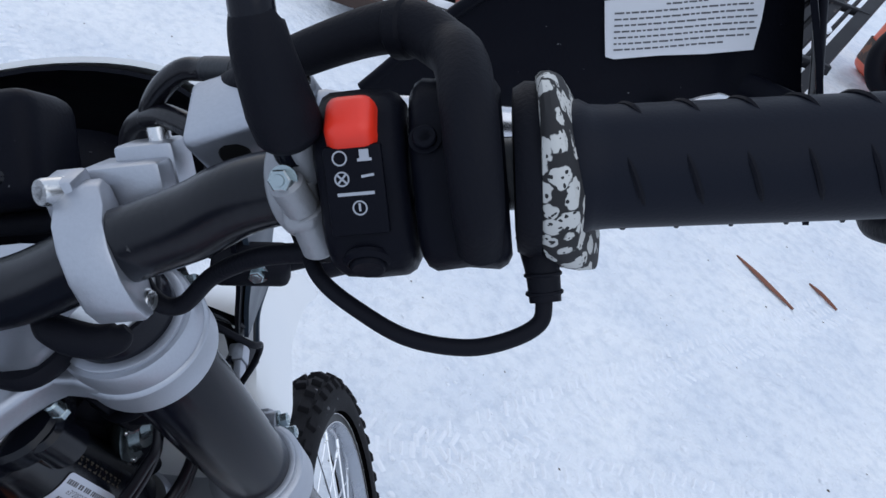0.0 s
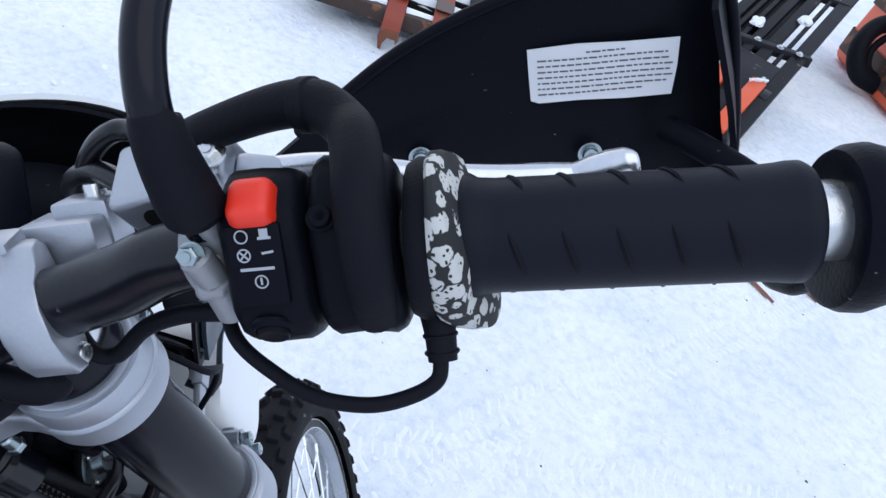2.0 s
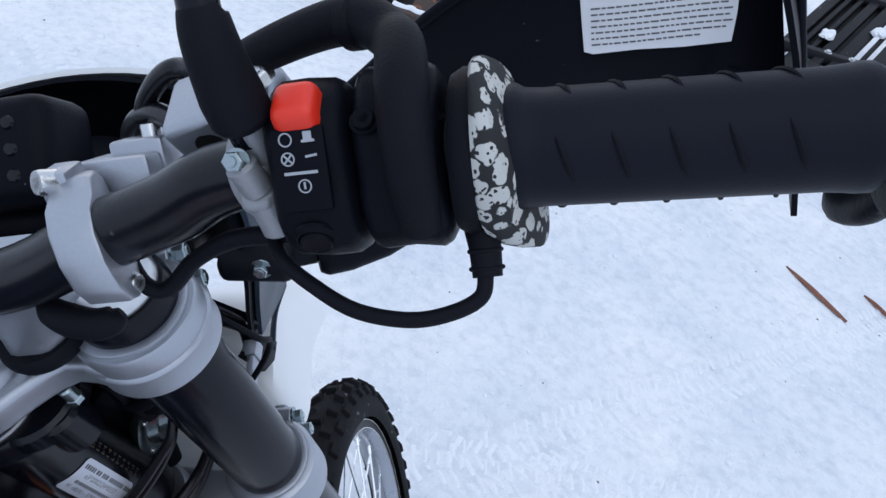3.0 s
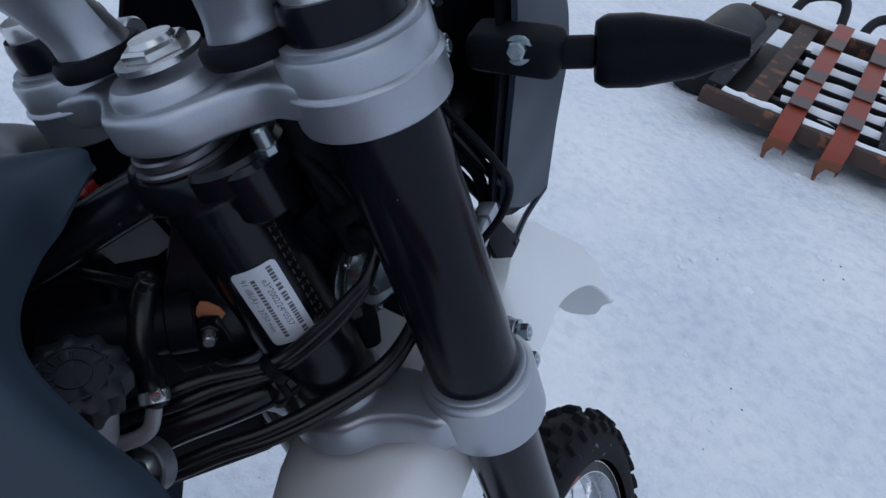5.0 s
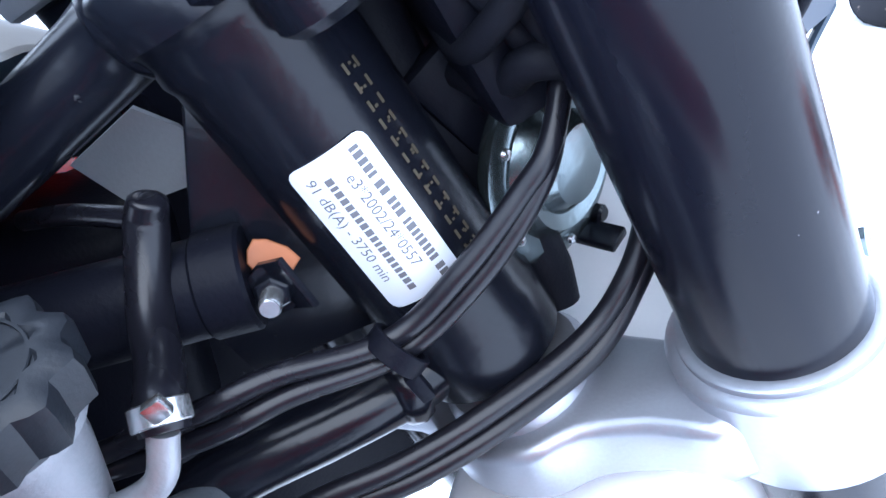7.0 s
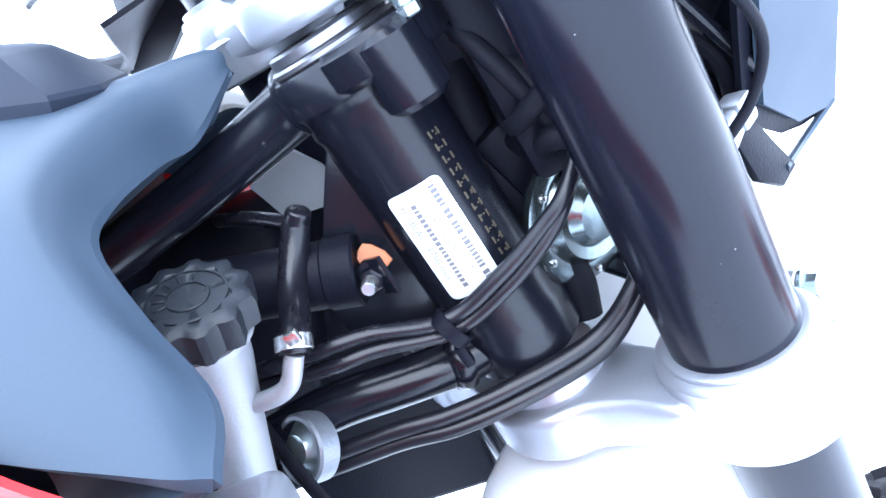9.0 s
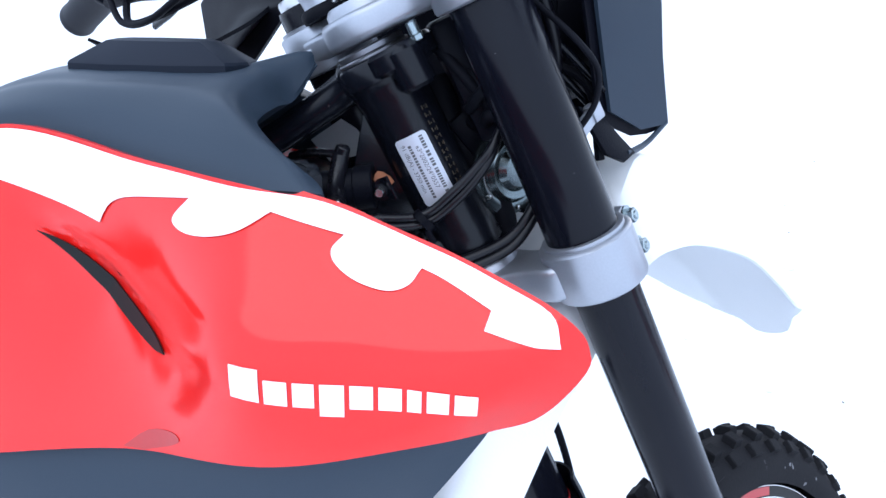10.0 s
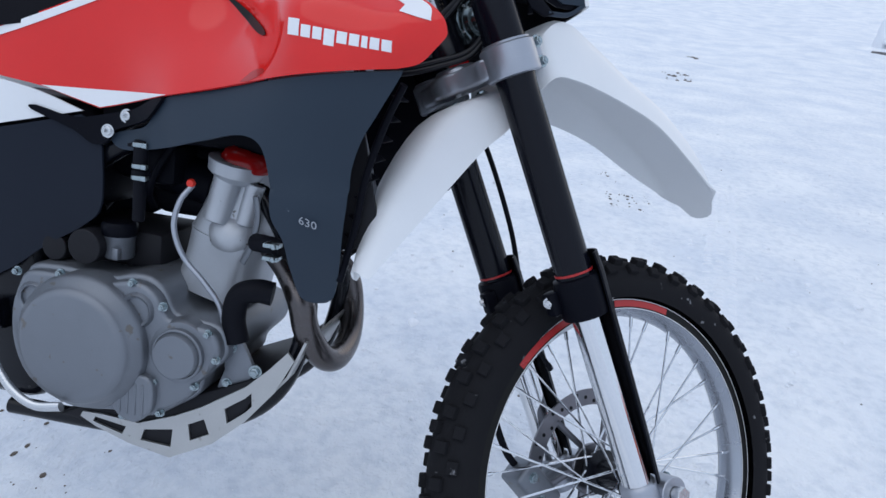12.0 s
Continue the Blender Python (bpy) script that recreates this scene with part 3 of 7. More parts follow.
for sx in (1, -1):
    foot = [(sx * 0.052, 0.008), (sx * 0.055, 0.007), (sx * 0.062, 0.004), (sx * 0.070, 0.001), (sx * 0.074, 0.000)]
    rows = []
    for k, (x, y) in enumerate(foot):
        z = (0.905, 0.916, 0.932, 0.949, 0.972)[k]
        wx, wy = (0.0185, 0.0185, 0.0240, 0.0330, 0.0350)[k], (0.0170, 0.0150, 0.0140, 0.0140, 0.0150)[k]
        rows.append([(x + wx * math.cos(a) * (1 + 0.15 * math.cos(2 * a) ** 2), y + wy * math.sin(a) * (1 + 0.15 * math.sin(2 * a) ** 2), z) for a in [2 * math.pi * j / 20 for j in range(20)]])
    riser = loft(smooth_rows([r + [r[0]] for r in rows], 4, 1))
    bmesh.ops.remove_doubles(riser, verts=riser.verts, dist=1e-6)
    bmesh.ops.holes_fill(riser, edges=[e for e in riser.edges if e.is_boundary])
    part("handlebar_riser", riser, ALU, bike, "silver-grey cast handlebar riser", LEG)
    part("riser_bush", lathe([(0.0235, 0.896), (0.0245, 0.899), (0.0245, 0.903), (0.022, 0.906)], Matrix.Translation((sx * 0.052, 0.008, 0)), 32), RUBBER, bike, at=LEG)
    flip = Matrix(((-0.30 * sx, 0, 1, sx * 0.1465), (1, 0, 0, 0.0), (0, 1, 0, 0.0), (0, 0, 0, 1)))
    shell_half = [(0.0240, 1.0045), (0.0225, 1.0105), (0.0150, 1.0150), (0.0080, 1.0135), (-0.0010, 1.0155), (-0.0110, 1.0130), (-0.0200, 1.0060), (-0.0255, 0.9955), (-0.0250, 0.9860), (-0.0190, 0.9790), (-0.0100, 0.9760), (-0.0040, 0.9790), (0.0060, 0.9850), (0.0160, 0.9940)]
    cap = part("bar_clamp", prism(shell_half, -0.0095, 0.0095, flip, 0.0016, 2), ALU, bike, "silver-grey machined handlebar clamp", BARS)
    part("clamp_lug", block((0.013, 0.015, 0.017), Matrix.Translation((sx * 0.1360, 0.0180, 1.0075)) @ Matrix.Rotation(radians(-28), 4, "X"), 0.0022), ALU, cap, "bolt lug of the clamp")
    part("clamp_lug", block((0.032, 0.026, 0.026), Matrix.Translation((sx * 0.1515, 0.0310, 0.9900)) @ Matrix.Rotation(radians(-40), 4, "X"), 0.0020), ALU, cap, "stepped lower block of the clamp")
    part("clamp_lug", block((0.024, 0.020, 0.022), Matrix.Translation((sx * 0.1570, 0.0430, 0.9900)) @ Matrix.Rotation(radians(-40), 4, "X"), 0.0020), ALU, cap, "square raised pad of the clamp")
    part("bolt", bolt_mesh(0.0052, 0.010, 1.05, True), STEEL, cap, "socket-head clamp bolt", facing((sx * 0.1365, 0.0180, 1.0110), (sx * 0.0940, -0.030, 1.0680)))
    part("bolt", bolt_mesh(0.0046, 0.007, 1.1, True), STEEL, cap, "socket-head clamp bolt", facing((sx * 0.1600, 0.0500, 0.9960), (sx * 0.1600, 0.090, 1.0400)))
    part("bolt", bolt_mesh(0.0040, 0.003, 1.2, True), STEEL, cap, at=facing((sx * 0.1590, -0.0150, 0.9830), (sx * 1.15, -0.2, 0.98)))

# Right-hand controls
def along_bar(x):
    """The bar's middle at x on the straight grip."""
    t = (x - 0.25) / 0.178
    return Vector((x, -0.008 - 0.014 * t, 1.034 + 0.002 * t))


def bar_pose(x, sx=1):
    """A pose on the right grip whose z axis runs outward along it."""
    return facing(along_bar(x), along_bar(x + 0.1))


grip_profile = [(0.0112, 0), (0.0200, 0.001), (0.0205, 0.004), (0.0188, 0.007), (0.0184, 0.012), (0.0182, 0.092), (0.0186, 0.098), (0.0190, 0.101), (0.0190, 0.1045), (0.0178, 0.1065), (0.0112, 0.1065)]
grip = part("throttle_grip", lathe(grip_profile, bar_pose(0.312), 56), GRIP_RUBBER, bike, "soft black rubber throttle grip", BARS)
pose_grip = bar_pose(0.312)
upward = pose_grip.inverted() @ Vector((0.36, -0.30, 1.30))
view_side = math.atan2(upward.y, upward.x)
slash = []
for k in range(5):
    for turn in range(0, 360, 90):
        a = view_side + radians(turn + 6)
        pts = [pose_grip @ Matrix.Rotation(a + radians(u), 4, "Z") @ Vector((0.0184 - 0.0006 * abs(u / 32) ** 2, 0, 0.018 + 0.0158 * k + 0.00011 * u)) for u in (-32, -11, 11, 32)]
        slash.append(sweep(pts, [0.0002, 0.0009, 0.0010, 0.0002], 6, 4))
part("grip_rib", join(*slash), RUBBER, grip, "slanted ribs moulded in the grip")
part("grip", lathe(grip_profile, facing((-0.312, -0.0155, 1.036), (-0.428, -0.022, 1.036)), 40), GRIP_RUBBER, bike, "soft black rubber left grip", BARS)

sleeve_line = [(0.0185, 0.000), (0.0252, 0.0006), (0.0264, 0.003), (0.0266, 0.007), (0.0258, 0.0105), (0.0200, 0.0125), (0.0185, 0.0128)]
sleeve = lathe(sleeve_line, bar_pose(0.3035), 48)
for v in sleeve.verts:
    below = along_bar(0.311).z - v.co.z
    outer = max(0.0, min(1.0, (v.co.x - 0.3035) / 0.0125))
    if below > 0.004:
        d = below - 0.004
        v.co.x += d * (0.22 + 0.28 * outer)
        v.co.y -= d * 0.25
        v.co.z -= d * (0.10 + 0.38 * outer)
    elif below < -0.010:
        d = -below - 0.010
        v.co.x -= d * 0.45 * outer
        v.co.z += d * 0.35
part("grip_sleeve", sleeve, CLOTH, bike, "black cloth grip ring printed with pale blotches", BARS)
part("sleeve_rim", lathe([(0.0175, 0), (0.0245, 0.0005), (0.0265, 0.004), (0.0262, 0.0075), (0.018, 0.008)], bar_pose(0.2965), 44), RUBBER, bike, "black rubber grip flange", BARS)
part("cable_boot", join(sweep([(0.302, -0.027, 1.022), (0.3025, -0.038, 1.018), (0.3025, -0.046, 1.0135)], [0.0066, 0.0052, 0.0048], 16), *[pipe(Vector((0.3025, -0.038, 1.018)) + Vector((0, -0.0023, -0.0016)) * k, Vector((0.3025, -0.038, 1.018)) + Vector((0, -0.0023, -0.0016)) * (k + 0.5), 0.0058, 0.003, 20, 0.0004) for k in range(0, 4, 2)]), RUBBER, bike, "ribbed rubber cable boot", BARS)
part("heater_cable", sweep([(0.3022, -0.0455, 1.0155), (0.3000, -0.0520, 1.0120), (0.2905, -0.0560, 1.0105), (0.2770, -0.0575, 1.0110), (0.2600, -0.0535, 1.0130), (0.2450, -0.0430, 1.0140), (0.2340, -0.0320, 1.0135), (0.2270, -0.0180, 1.0090), (0.2180, 0.0020, 1.0010), (0.200, 0.03, 0.98)], 0.0026, 14), RUBBER, bike, "looped black heater cable", BARS)

# Switch housing: a shaped shell across the bar with its buttons
def across(x, angle, radius):
    """A place round the bar at x: angle 0 faces the rider, 90 up."""
    c, a = along_bar(x), radians(angle)
    back, up = Vector((-0.05, -0.78, 0.62)).normalized(), Vector((0.0, 0.62, 0.78)).normalized()
    return c + radius * (math.cos(a) * back + math.sin(a) * up)


def shell(x0, x1, radii, bulge=1.0, n=28):
    """A closed housing round the bar between x0 and x1; radii: (angle, radius) pairs round it."""
    rows = []
    table = sorted(radii) + [(radii_first[0] + 360, radii_first[1]) for radii_first in sorted(radii)[:1]]
    for x, f in ((x0, 0.86), (x0 + 0.0015, 0.95), (x0 + 0.004, 1.0), ((x0 + x1) / 2, bulge), (x1 - 0.004, 1.0), (x1 - 0.0015, 0.95), (x1, 0.86)):
        row = []
        for k in range(n):
            a = table[0][0] + 360 * k / n
            j = max(i for i in range(len(table) - 1) if table[i][0] <= a + 1e-6)
            (a0, r0), (a1, r1) = table[j], table[j + 1]
            t = (a - a0) / (a1 - a0)
            t = t * t * (3 - 2 * t)
            row.append(across(x, a, (r0 + (r1 - r0) * t) * f))
        rows.append(row)
    bm = loft(rows, closed=True)
    bmesh.ops.holes_fill(bm, edges=[e for e in bm.edges if e.is_boundary])
    return bm


switch = part("switch_housing", shell(0.2410, 0.2665, [(-150, 0.019), (-90, 0.030), (-50, 0.031), (0, 0.0215), (45, 0.026), (80, 0.027), (120, 0.020), (170, 0.018)], 1.02), BLACK_PLASTIC, bike, "black plastic switch housing", BARS)
throttle = part("throttle_housing", shell(0.2680, 0.2945, [(-150, 0.020), (-90, 0.029), (-55, 0.030), (0, 0.0200), (50, 0.024), (90, 0.029), (130, 0.024), (170, 0.018)], 0.97), BLACK_PLASTIC, bike, "black plastic throttle housing", BARS)
for ang in (38, -42):
    p = across(0.2730, ang, 0.0235)
    part("bolt", bolt_mesh(0.0034, 0.0022, 1.35, True), BLACK_PLASTIC, throttle, "black socket screw", facing(p, p + (p - along_bar(0.2730))))


def face_pose(x, angle, radius):
    p = across(x, angle, radius)
    q = across(x, angle + 4, radius)
    out = (p - along_bar(x)).normalized()
    up = (q - p).normalized()
    right = up.cross(out)
    return Matrix.Translation(p) @ Matrix((right, up, out)).transposed().to_4x4()


button = block((0.0155, 0.0165, 0.0115), face_pose(0.2530, 48, 0.0262), 0.0036, 4, 0.86)
part("kill_switch", button, BUTTON, switch, "worn bright red engine stop switch")
plate_pose = face_pose(0.2530, 5, 0.0232)
part("switch_plate", block((0.0165, 0.0250, 0.0024), plate_pose, 0.0008), BLACK_PLASTIC, switch, "flat black switch face")


def ring_mark(x, y, r, w=0.0004):
    return lathe([(r - w, 0), (r, 0), (r, 0.0003), (r - w, 0.0003), (r - w, 0)], plate_pose @ Matrix.Translation((x, y, 0.0012)), 24)


marks = [ring_mark(-0.0035, 0.0092, 0.0021), ring_mark(-0.0035, 0.0035, 0.0021), ring_mark(0.0006, -0.0048, 0.0021)]
bar_mark = lambda x, y, w, h, turn=0: block((w, h, 0.0003), plate_pose @ Matrix.Translation((x, y, 0.0014)) @ Matrix.Rotation(radians(turn), 4, "Z"), 0)
marks += [bar_mark(0.0034, 0.0100, 0.0026, 0.0024), bar_mark(0.0034, 0.0084, 0.0040, 0.0008), bar_mark(0.0038, 0.0040, 0.0036, 0.0007, 6), bar_mark(-0.0035, 0.0035, 0.0040, 0.0005, 45), bar_mark(-0.0035, 0.0035, 0.0040, 0.0005, -45), bar_mark(0.0, -0.0008, 0.0104, 0.0009), bar_mark(0.0006, -0.0046, 0.0006, 0.0022)]
part("switch_marking", join(*marks), MARK_WHITE, switch, "white printed ring, arrow and line symbols")
start = face_pose(0.2530, -43, 0.0280)
part("start_button", join(lathe([(0.0005, 0.004), (0.0046, 0.004), (0.0052, 0.003), (0.0052, 0)], start, 28), pipe(start @ Vector((0, 0, -0.001)), start @ Vector((0, 0, 0.0026)), 0.0074, 0.0058)), BLACK_PLASTIC, switch, "round black starter button in a raised ring")

# Throttle cable elbow over the housing
elbow = sweep([across(0.2855, -42, 0.0265), across(0.2860, -10, 0.0262), across(0.2860, 22, 0.0275), across(0.2855, 52, 0.0300), across(0.2840, 80, 0.0335), (0.280, 0.018, 1.0590), (0.270, 0.0290, 1.0582), (0.254, 0.034, 1.054), (0.226, 0.036, 1.044), (0.20, 0.045, 1.026)], [0.0066, 0.0074, 0.0078, 0.0080, 0.0080, 0.0080, 0.0084, 0.0078, 0.0070, 0.006], 20)
part("throttle_cable_elbow", elbow, RUBBER, bike, "thick black rubber throttle cable elbow", BARS)
part("elbow_collar", pipe((0.270, 0.0290, 1.0582), (0.264, 0.0316, 1.0562), 0.0094, 0.006, 28), RUBBER, bike, at=BARS)
part("throttle_cable", sweep([(0.205, 0.050, 1.030), (0.186, 0.062, 1.0215), (0.1757, 0.065, 1.0192), (0.163, 0.066, 1.010), (0.152, 0.066, 0.996), (0.138, 0.067, 0.968), (0.10, 0.078, 0.90), (0.02, 0.095, 0.85), (-0.02, 0.090, 0.80)], 0.0046, 12), CABLE, bike, "black throttle cable", BARS)
part("cable_ferrule", rod((0.204, 0.0505, 1.0292), (0.187, 0.0615, 1.0219), 0.0050, seg=16), CAP_GREY, bike, "grey cable ferrule", BARS)

# Brake master cylinder, perch, mirror stem and lever
perch = part("brake_perch", moved(join(pipe((0.2235, -0.004, 1.028), (0.2365, -0.006, 1.031), 0.0175, 0.0112, 36), block((0.011, 0.020, 0.012), Matrix.Translation((0.2300, -0.018, 1.037)) @ Matrix.Rotation(radians(30), 4, "X"), 0.003, 3), rod((0.2285, -0.0205, 1.050), (0.2310, -0.0225, 1.038), 0.0052, seg=20), rod((0.2310, -0.0215, 1.038), (0.2330, -0.027, 1.022), 0.0058, seg=24)), Matrix.Translation((0.0022, 0.002, -0.001))), DULL_ALU, bike, "silver brake lever perch clamp", BARS)
part("bolt", bolt_mesh(0.0034, 0.005, 1.25), ZINC, perch, "hexagon perch screw", facing((0.2307, -0.0185, 1.0495), (0.2257, -0.078, 1.12)))
master = part("brake_master_cylinder", join(block((0.044, 0.030, 0.034), Matrix.Translation((0.2105, 0.033, 1.018)) @ Matrix.Rotation(radians(-14), 4, "Y"), 0.004, 3), block((0.034, 0.024, 0.014), Matrix.Translation((0.215, 0.033, 1.028)) @ Matrix.Rotation(radians(-14), 4, "Y"), 0.005, 3), block((0.018, 0.018, 0.012), Matrix.Translation((0.238, 0.032, 1.020)) @ Matrix.Rotation(radians(20), 4, "Y"), 0.004)), ALU, bike, "silver-grey brake master cylinder", BARS)
part("bolt", bolt_mesh(0.004, 0.004), STEEL, master, at=facing((0.2285, 0.028, 1.0415), (0.22, 0.0, 1.2)))
part("sight_hole", lathe([(0.0003, 0.0006), (0.0052, 0.0006), (0.0058, 0)], facing((0.2030, 0.0177, 1.0215), (0.20, -0.5, 1.12)), 24), DECAL_BLACK, master, "dark round sight hole")

part("mirror_stem", sweep([(0.2335, -0.009, 1.050), (0.2335, -0.0075, 1.066), (0.2330, -0.003, 1.082), (0.2335, 0.006, 1.096), (0.2355, 0.022, 1.106), (0.240, 0.046, 1.112), (0.245, 0.075, 1.118)], [0.0062, 0.0060, 0.0060, 0.0060, 0.0060, 0.0060, 0.0060], 18), FORK_BLACK, bike, "curved gloss black mirror stem", BARS)
part("mirror_boot", sweep([(0.2348, -0.0098, 1.0570), (0.2345, -0.0092, 1.0600), (0.2340, -0.0078, 1.0670), (0.2334, -0.0035, 1.0805), (0.2333, 0.0005, 1.0878), (0.2333, 0.0012, 1.0888)], [0.0080, 0.0098, 0.0098, 0.0084, 0.0074, 0.0066], 28), RUBBER, bike, "tapered black rubber mirror boot", BARS)
part("mirror_post", rod((0.2352, -0.0105, 1.040), (0.2347, -0.0095, 1.060), 0.0050, seg=24), DULL_ALU, bike, "silver mirror mounting post", BARS)
lever = sweep([(0.236, 0.050, 0.999), (0.262, 0.049, 0.999), (0.295, 0.044, 0.9945), (0.325, 0.042, 0.9895), (0.350, 0.041, 0.9870), (0.3595, 0.041, 0.9858), (0.3635, 0.041, 0.9866), (0.369, 0.041, 0.988), (0.377, 0.041, 0.990), (0.3835, 0.041, 0.9925), (0.3868, 0.041, 0.994), (0.3876, 0.041, 0.9943)], [0.008, 0.0075, 0.0072, 0.0074, 0.0074, 0.0072, 0.0066, 0.0078, 0.0082, 0.0070, 0.0042, 0.0008], 18, flat=0.72)
part("brake_lever", lever, POLISHED, bike, "polished aluminium brake lever", BARS)
part("brake_hose", sweep([(0.180, 0.046, 1.006), (0.158, 0.062, 1.000), (0.136, 0.070, 0.980), (0.122, 0.068, 0.94), (0.112, 0.07, 0.88), (0.090, 0.080, 0.80), (0.055, 0.085, 0.76)], 0.0050, 14), CABLE, bike, "black brake hose curving down", BARS)
part("wrapped_loom", sweep([(0.12, 0.07, 0.94), (0.09, 0.072, 0.925), (0.05, 0.075, 0.92), (-0.05, 0.08, 0.92), (-0.15, 0.06, 0.95)], 0.0065, 14), RUBBER, bike, "black bundle of handlebar cables", BARS)
part("bar_wiring", sweep([(0.235, -0.02, 1.012), (0.21, -0.014, 1.004), (0.185, -0.008, 0.985), (0.168, -0.012, 0.972), (0.158, -0.01, 0.975), (0.150, 0.004, 0.985)], 0.0036, 10), RUBBER, bike, "black switch wire", BARS)
part("bar_strap", sweep([(0.140, -0.013, 0.958), (0.136, -0.0155, 0.957), (0.127, -0.0165, 0.956), (0.114, -0.013, 0.956), (0.104, -0.008, 0.957), (0.098, -0.003, 0.958)], [0.003, 0.0065, 0.0075, 0.0080, 0.0070, 0.003], 14, flat=0.75), RUBBER, bike, "black rubber pad under the handlebar clamp", BARS)

# Hand guard with its warning sticker
def guard_plate():
    top_edge = [(0.215, 0.950), (0.292, 0.990), (0.348, 1.006), (0.395, 1.011), (0.443, 1.002)]
    low_edge = [(0.215, 0.930), (0.300, 0.910), (0.350, 0.900), (0.410, 0.890), (0.462, 0.882)]
    rows = []
    for k, (tp, lo) in enumerate(zip(top_edge, low_edge)):
        row = []
        for j in range(11):
            t = j / 10
            x, z = lo[0] + (tp[0] - lo[0]) * t, lo[1] + (tp[1] - lo[1]) * t
            fold = z - 0.956 + 0.172 * (x - 0.283)
            row.append((x, 0.106 + 0.42 * fold if fold > 0 else 0.100 + 0.30 * fold, z))
        rows.append(row)
    return loft(smooth_rows(rows, 4, 2), 0.004)


guard = part("hand_guard", guard_plate(), BLACK_PLASTIC, bike, "smooth black plastic hand guard", BARS)
part("guard_edge", sweep([(0.463, 0.082, 0.882), (0.459, 0.112, 0.945), (0.444, 0.138, 1.003), (0.395, 0.138, 1.013), (0.348, 0.133, 1.008), (0.292, 0.122, 0.992), (0.235, 0.105, 0.961)], 0.0032, 10), BLACK_PLASTIC, guard, "rolled edge of the guard")
for x, z in ((0.295, 0.9460), (0.382, 0.9345)):
    part("bolt", bolt_mesh(0.0042, 0.004, 1.5, True), ZINC, guard, "zinc-plated socket screw", facing((x, 0.0940, z), (x, -0.9, z + 0.35)))
part("guard_flange", loft(smooth_rows([[(0.4625, 0.080, 0.882), (0.4590, 0.110, 0.945), (0.4435, 0.134, 1.003)], [(0.4560, 0.052, 0.884), (0.4500, 0.080, 0.948), (0.4365, 0.112, 1.004)]], 3, 4), 0.003), BLACK_PLASTIC, guard, "turned-in outer flange of the guard")
part("guard_strut", sweep([(0.420, 0.098, 0.944), (0.438, 0.070, 0.951), (0.452, 0.045, 0.957), (0.458, 0.012, 0.978)], 0.0066, 12, flat=0.6), BLACK_PLASTIC, guard, "black guard strut")
sticker_pose = Matrix.Translation((0.3885, 0.1152, 0.9708)) @ Matrix(((1, 0.00, 0.0, 0), (-0.05, 0.387, -0.922, 0), (-0.02, 0.922, 0.387, 0), (0, 0, 0, 1)))
tag_outline = [(-0.0352, -0.0135), (-0.0310, -0.0150), (-0.01, -0.0143), (0.012, -0.0148), (0.0345, -0.0140), (0.0362, 0.0002), (0.0366, 0.0148), (0.0120, 0.0142), (-0.0120, 0.0146), (-0.0362, 0.0130), (-0.0358, 0.0)]
sticker = part("warning_sticker", prism(tag_outline, 0, 0.0006, sticker_pose, 0), PAPER, guard, "white paper sticker with lines of small print")
rnd = random.Random(8)
lines = []
for k in range(8):
    y, x = 0.0105 - 0.0029 * k, -0.0315
    if k == 0:
        x = -0.008
    while x < (0.010 if k == 0 else 0.0320 - 0.012 * (k == 7)):
        w = rnd.uniform(0.0012, 0.0044)
        lines.append(block((w, 0.00075, 0.0002), sticker_pose @ Matrix.Translation((x + w / 2, y + 0.0006 * math.sin(x * 60), 0.0008)), 0))
        x += w + 0.0008
part("small_print", join(*lines), PRINT, sticker, "unreadable lines of small print")

# Bar end with the guard's mount
end_pose = facing(along_bar(0.4195), along_bar(0.5))
part("bar_end", join(rod(end_pose @ Vector((0, 0, -0.003)), end_pose @ Vector((0, 0, 0.028)), 0.0126)), STEEL, bike, "bright bar end stub", BARS)
mount = lathe([(0.0120, 0.0085), (0.0215, 0.0075), (0.0238, 0.0085), (0.0252, 0.0115), (0.0256, 0.0165), (0.0235, 0.0235), (0.0190, 0.0262), (0.0005, 0.0272)], end_pose, 44)
for v in mount.verts:
    v.co.z = 1.036 + (v.co.z - 1.036) * 1.15 - 0.006
part("guard_mount", join(mount, sweep([(0.438, -0.020, 1.010), (0.437, -0.014, 0.990), (0.438, 0.002, 0.970), (0.450, 0.028, 0.960), (0.455, 0.046, 0.957)], [0.012, 0.012, 0.010, 0.008, 0.0065], 16, flat=0.55)), BLACK_PLASTIC, bike, "rounded black hand guard mount on the bar end", BARS)

# Left-hand controls, seen far behind
part("left_perch", join(pipe((-0.236, -0.006, 1.032), (-0.222, -0.004, 1.028), 0.0175, 0.0112, 28), block((0.040, 0.026, 0.022), Matrix.Translation((-0.232, 0.024, 1.024)), 0.005)), BLACK_PLASTIC, bike, "black clutch lever perch", BARS)
part("left_switch", join(block((0.036, 0.040, 0.046), Matrix.Translation((-0.268, -0.010, 1.036)), 0.009, 3), block((0.020, 0.018, 0.030), Matrix.Translation((-0.262, -0.034, 1.030)), 0.005)), BLACK_PLASTIC, bike, "black left switch block", BARS)
part("clutch_lever", sweep([(-0.236, 0.045, 1.018), (-0.28, 0.054, 1.004), (-0.33, 0.045, 0.994), (-0.384, 0.040, 0.994)], [0.007, 0.006, 0.006, 0.0066], 12, flat=0.62), BLACK_PAINT, bike, "black clutch lever", BARS)
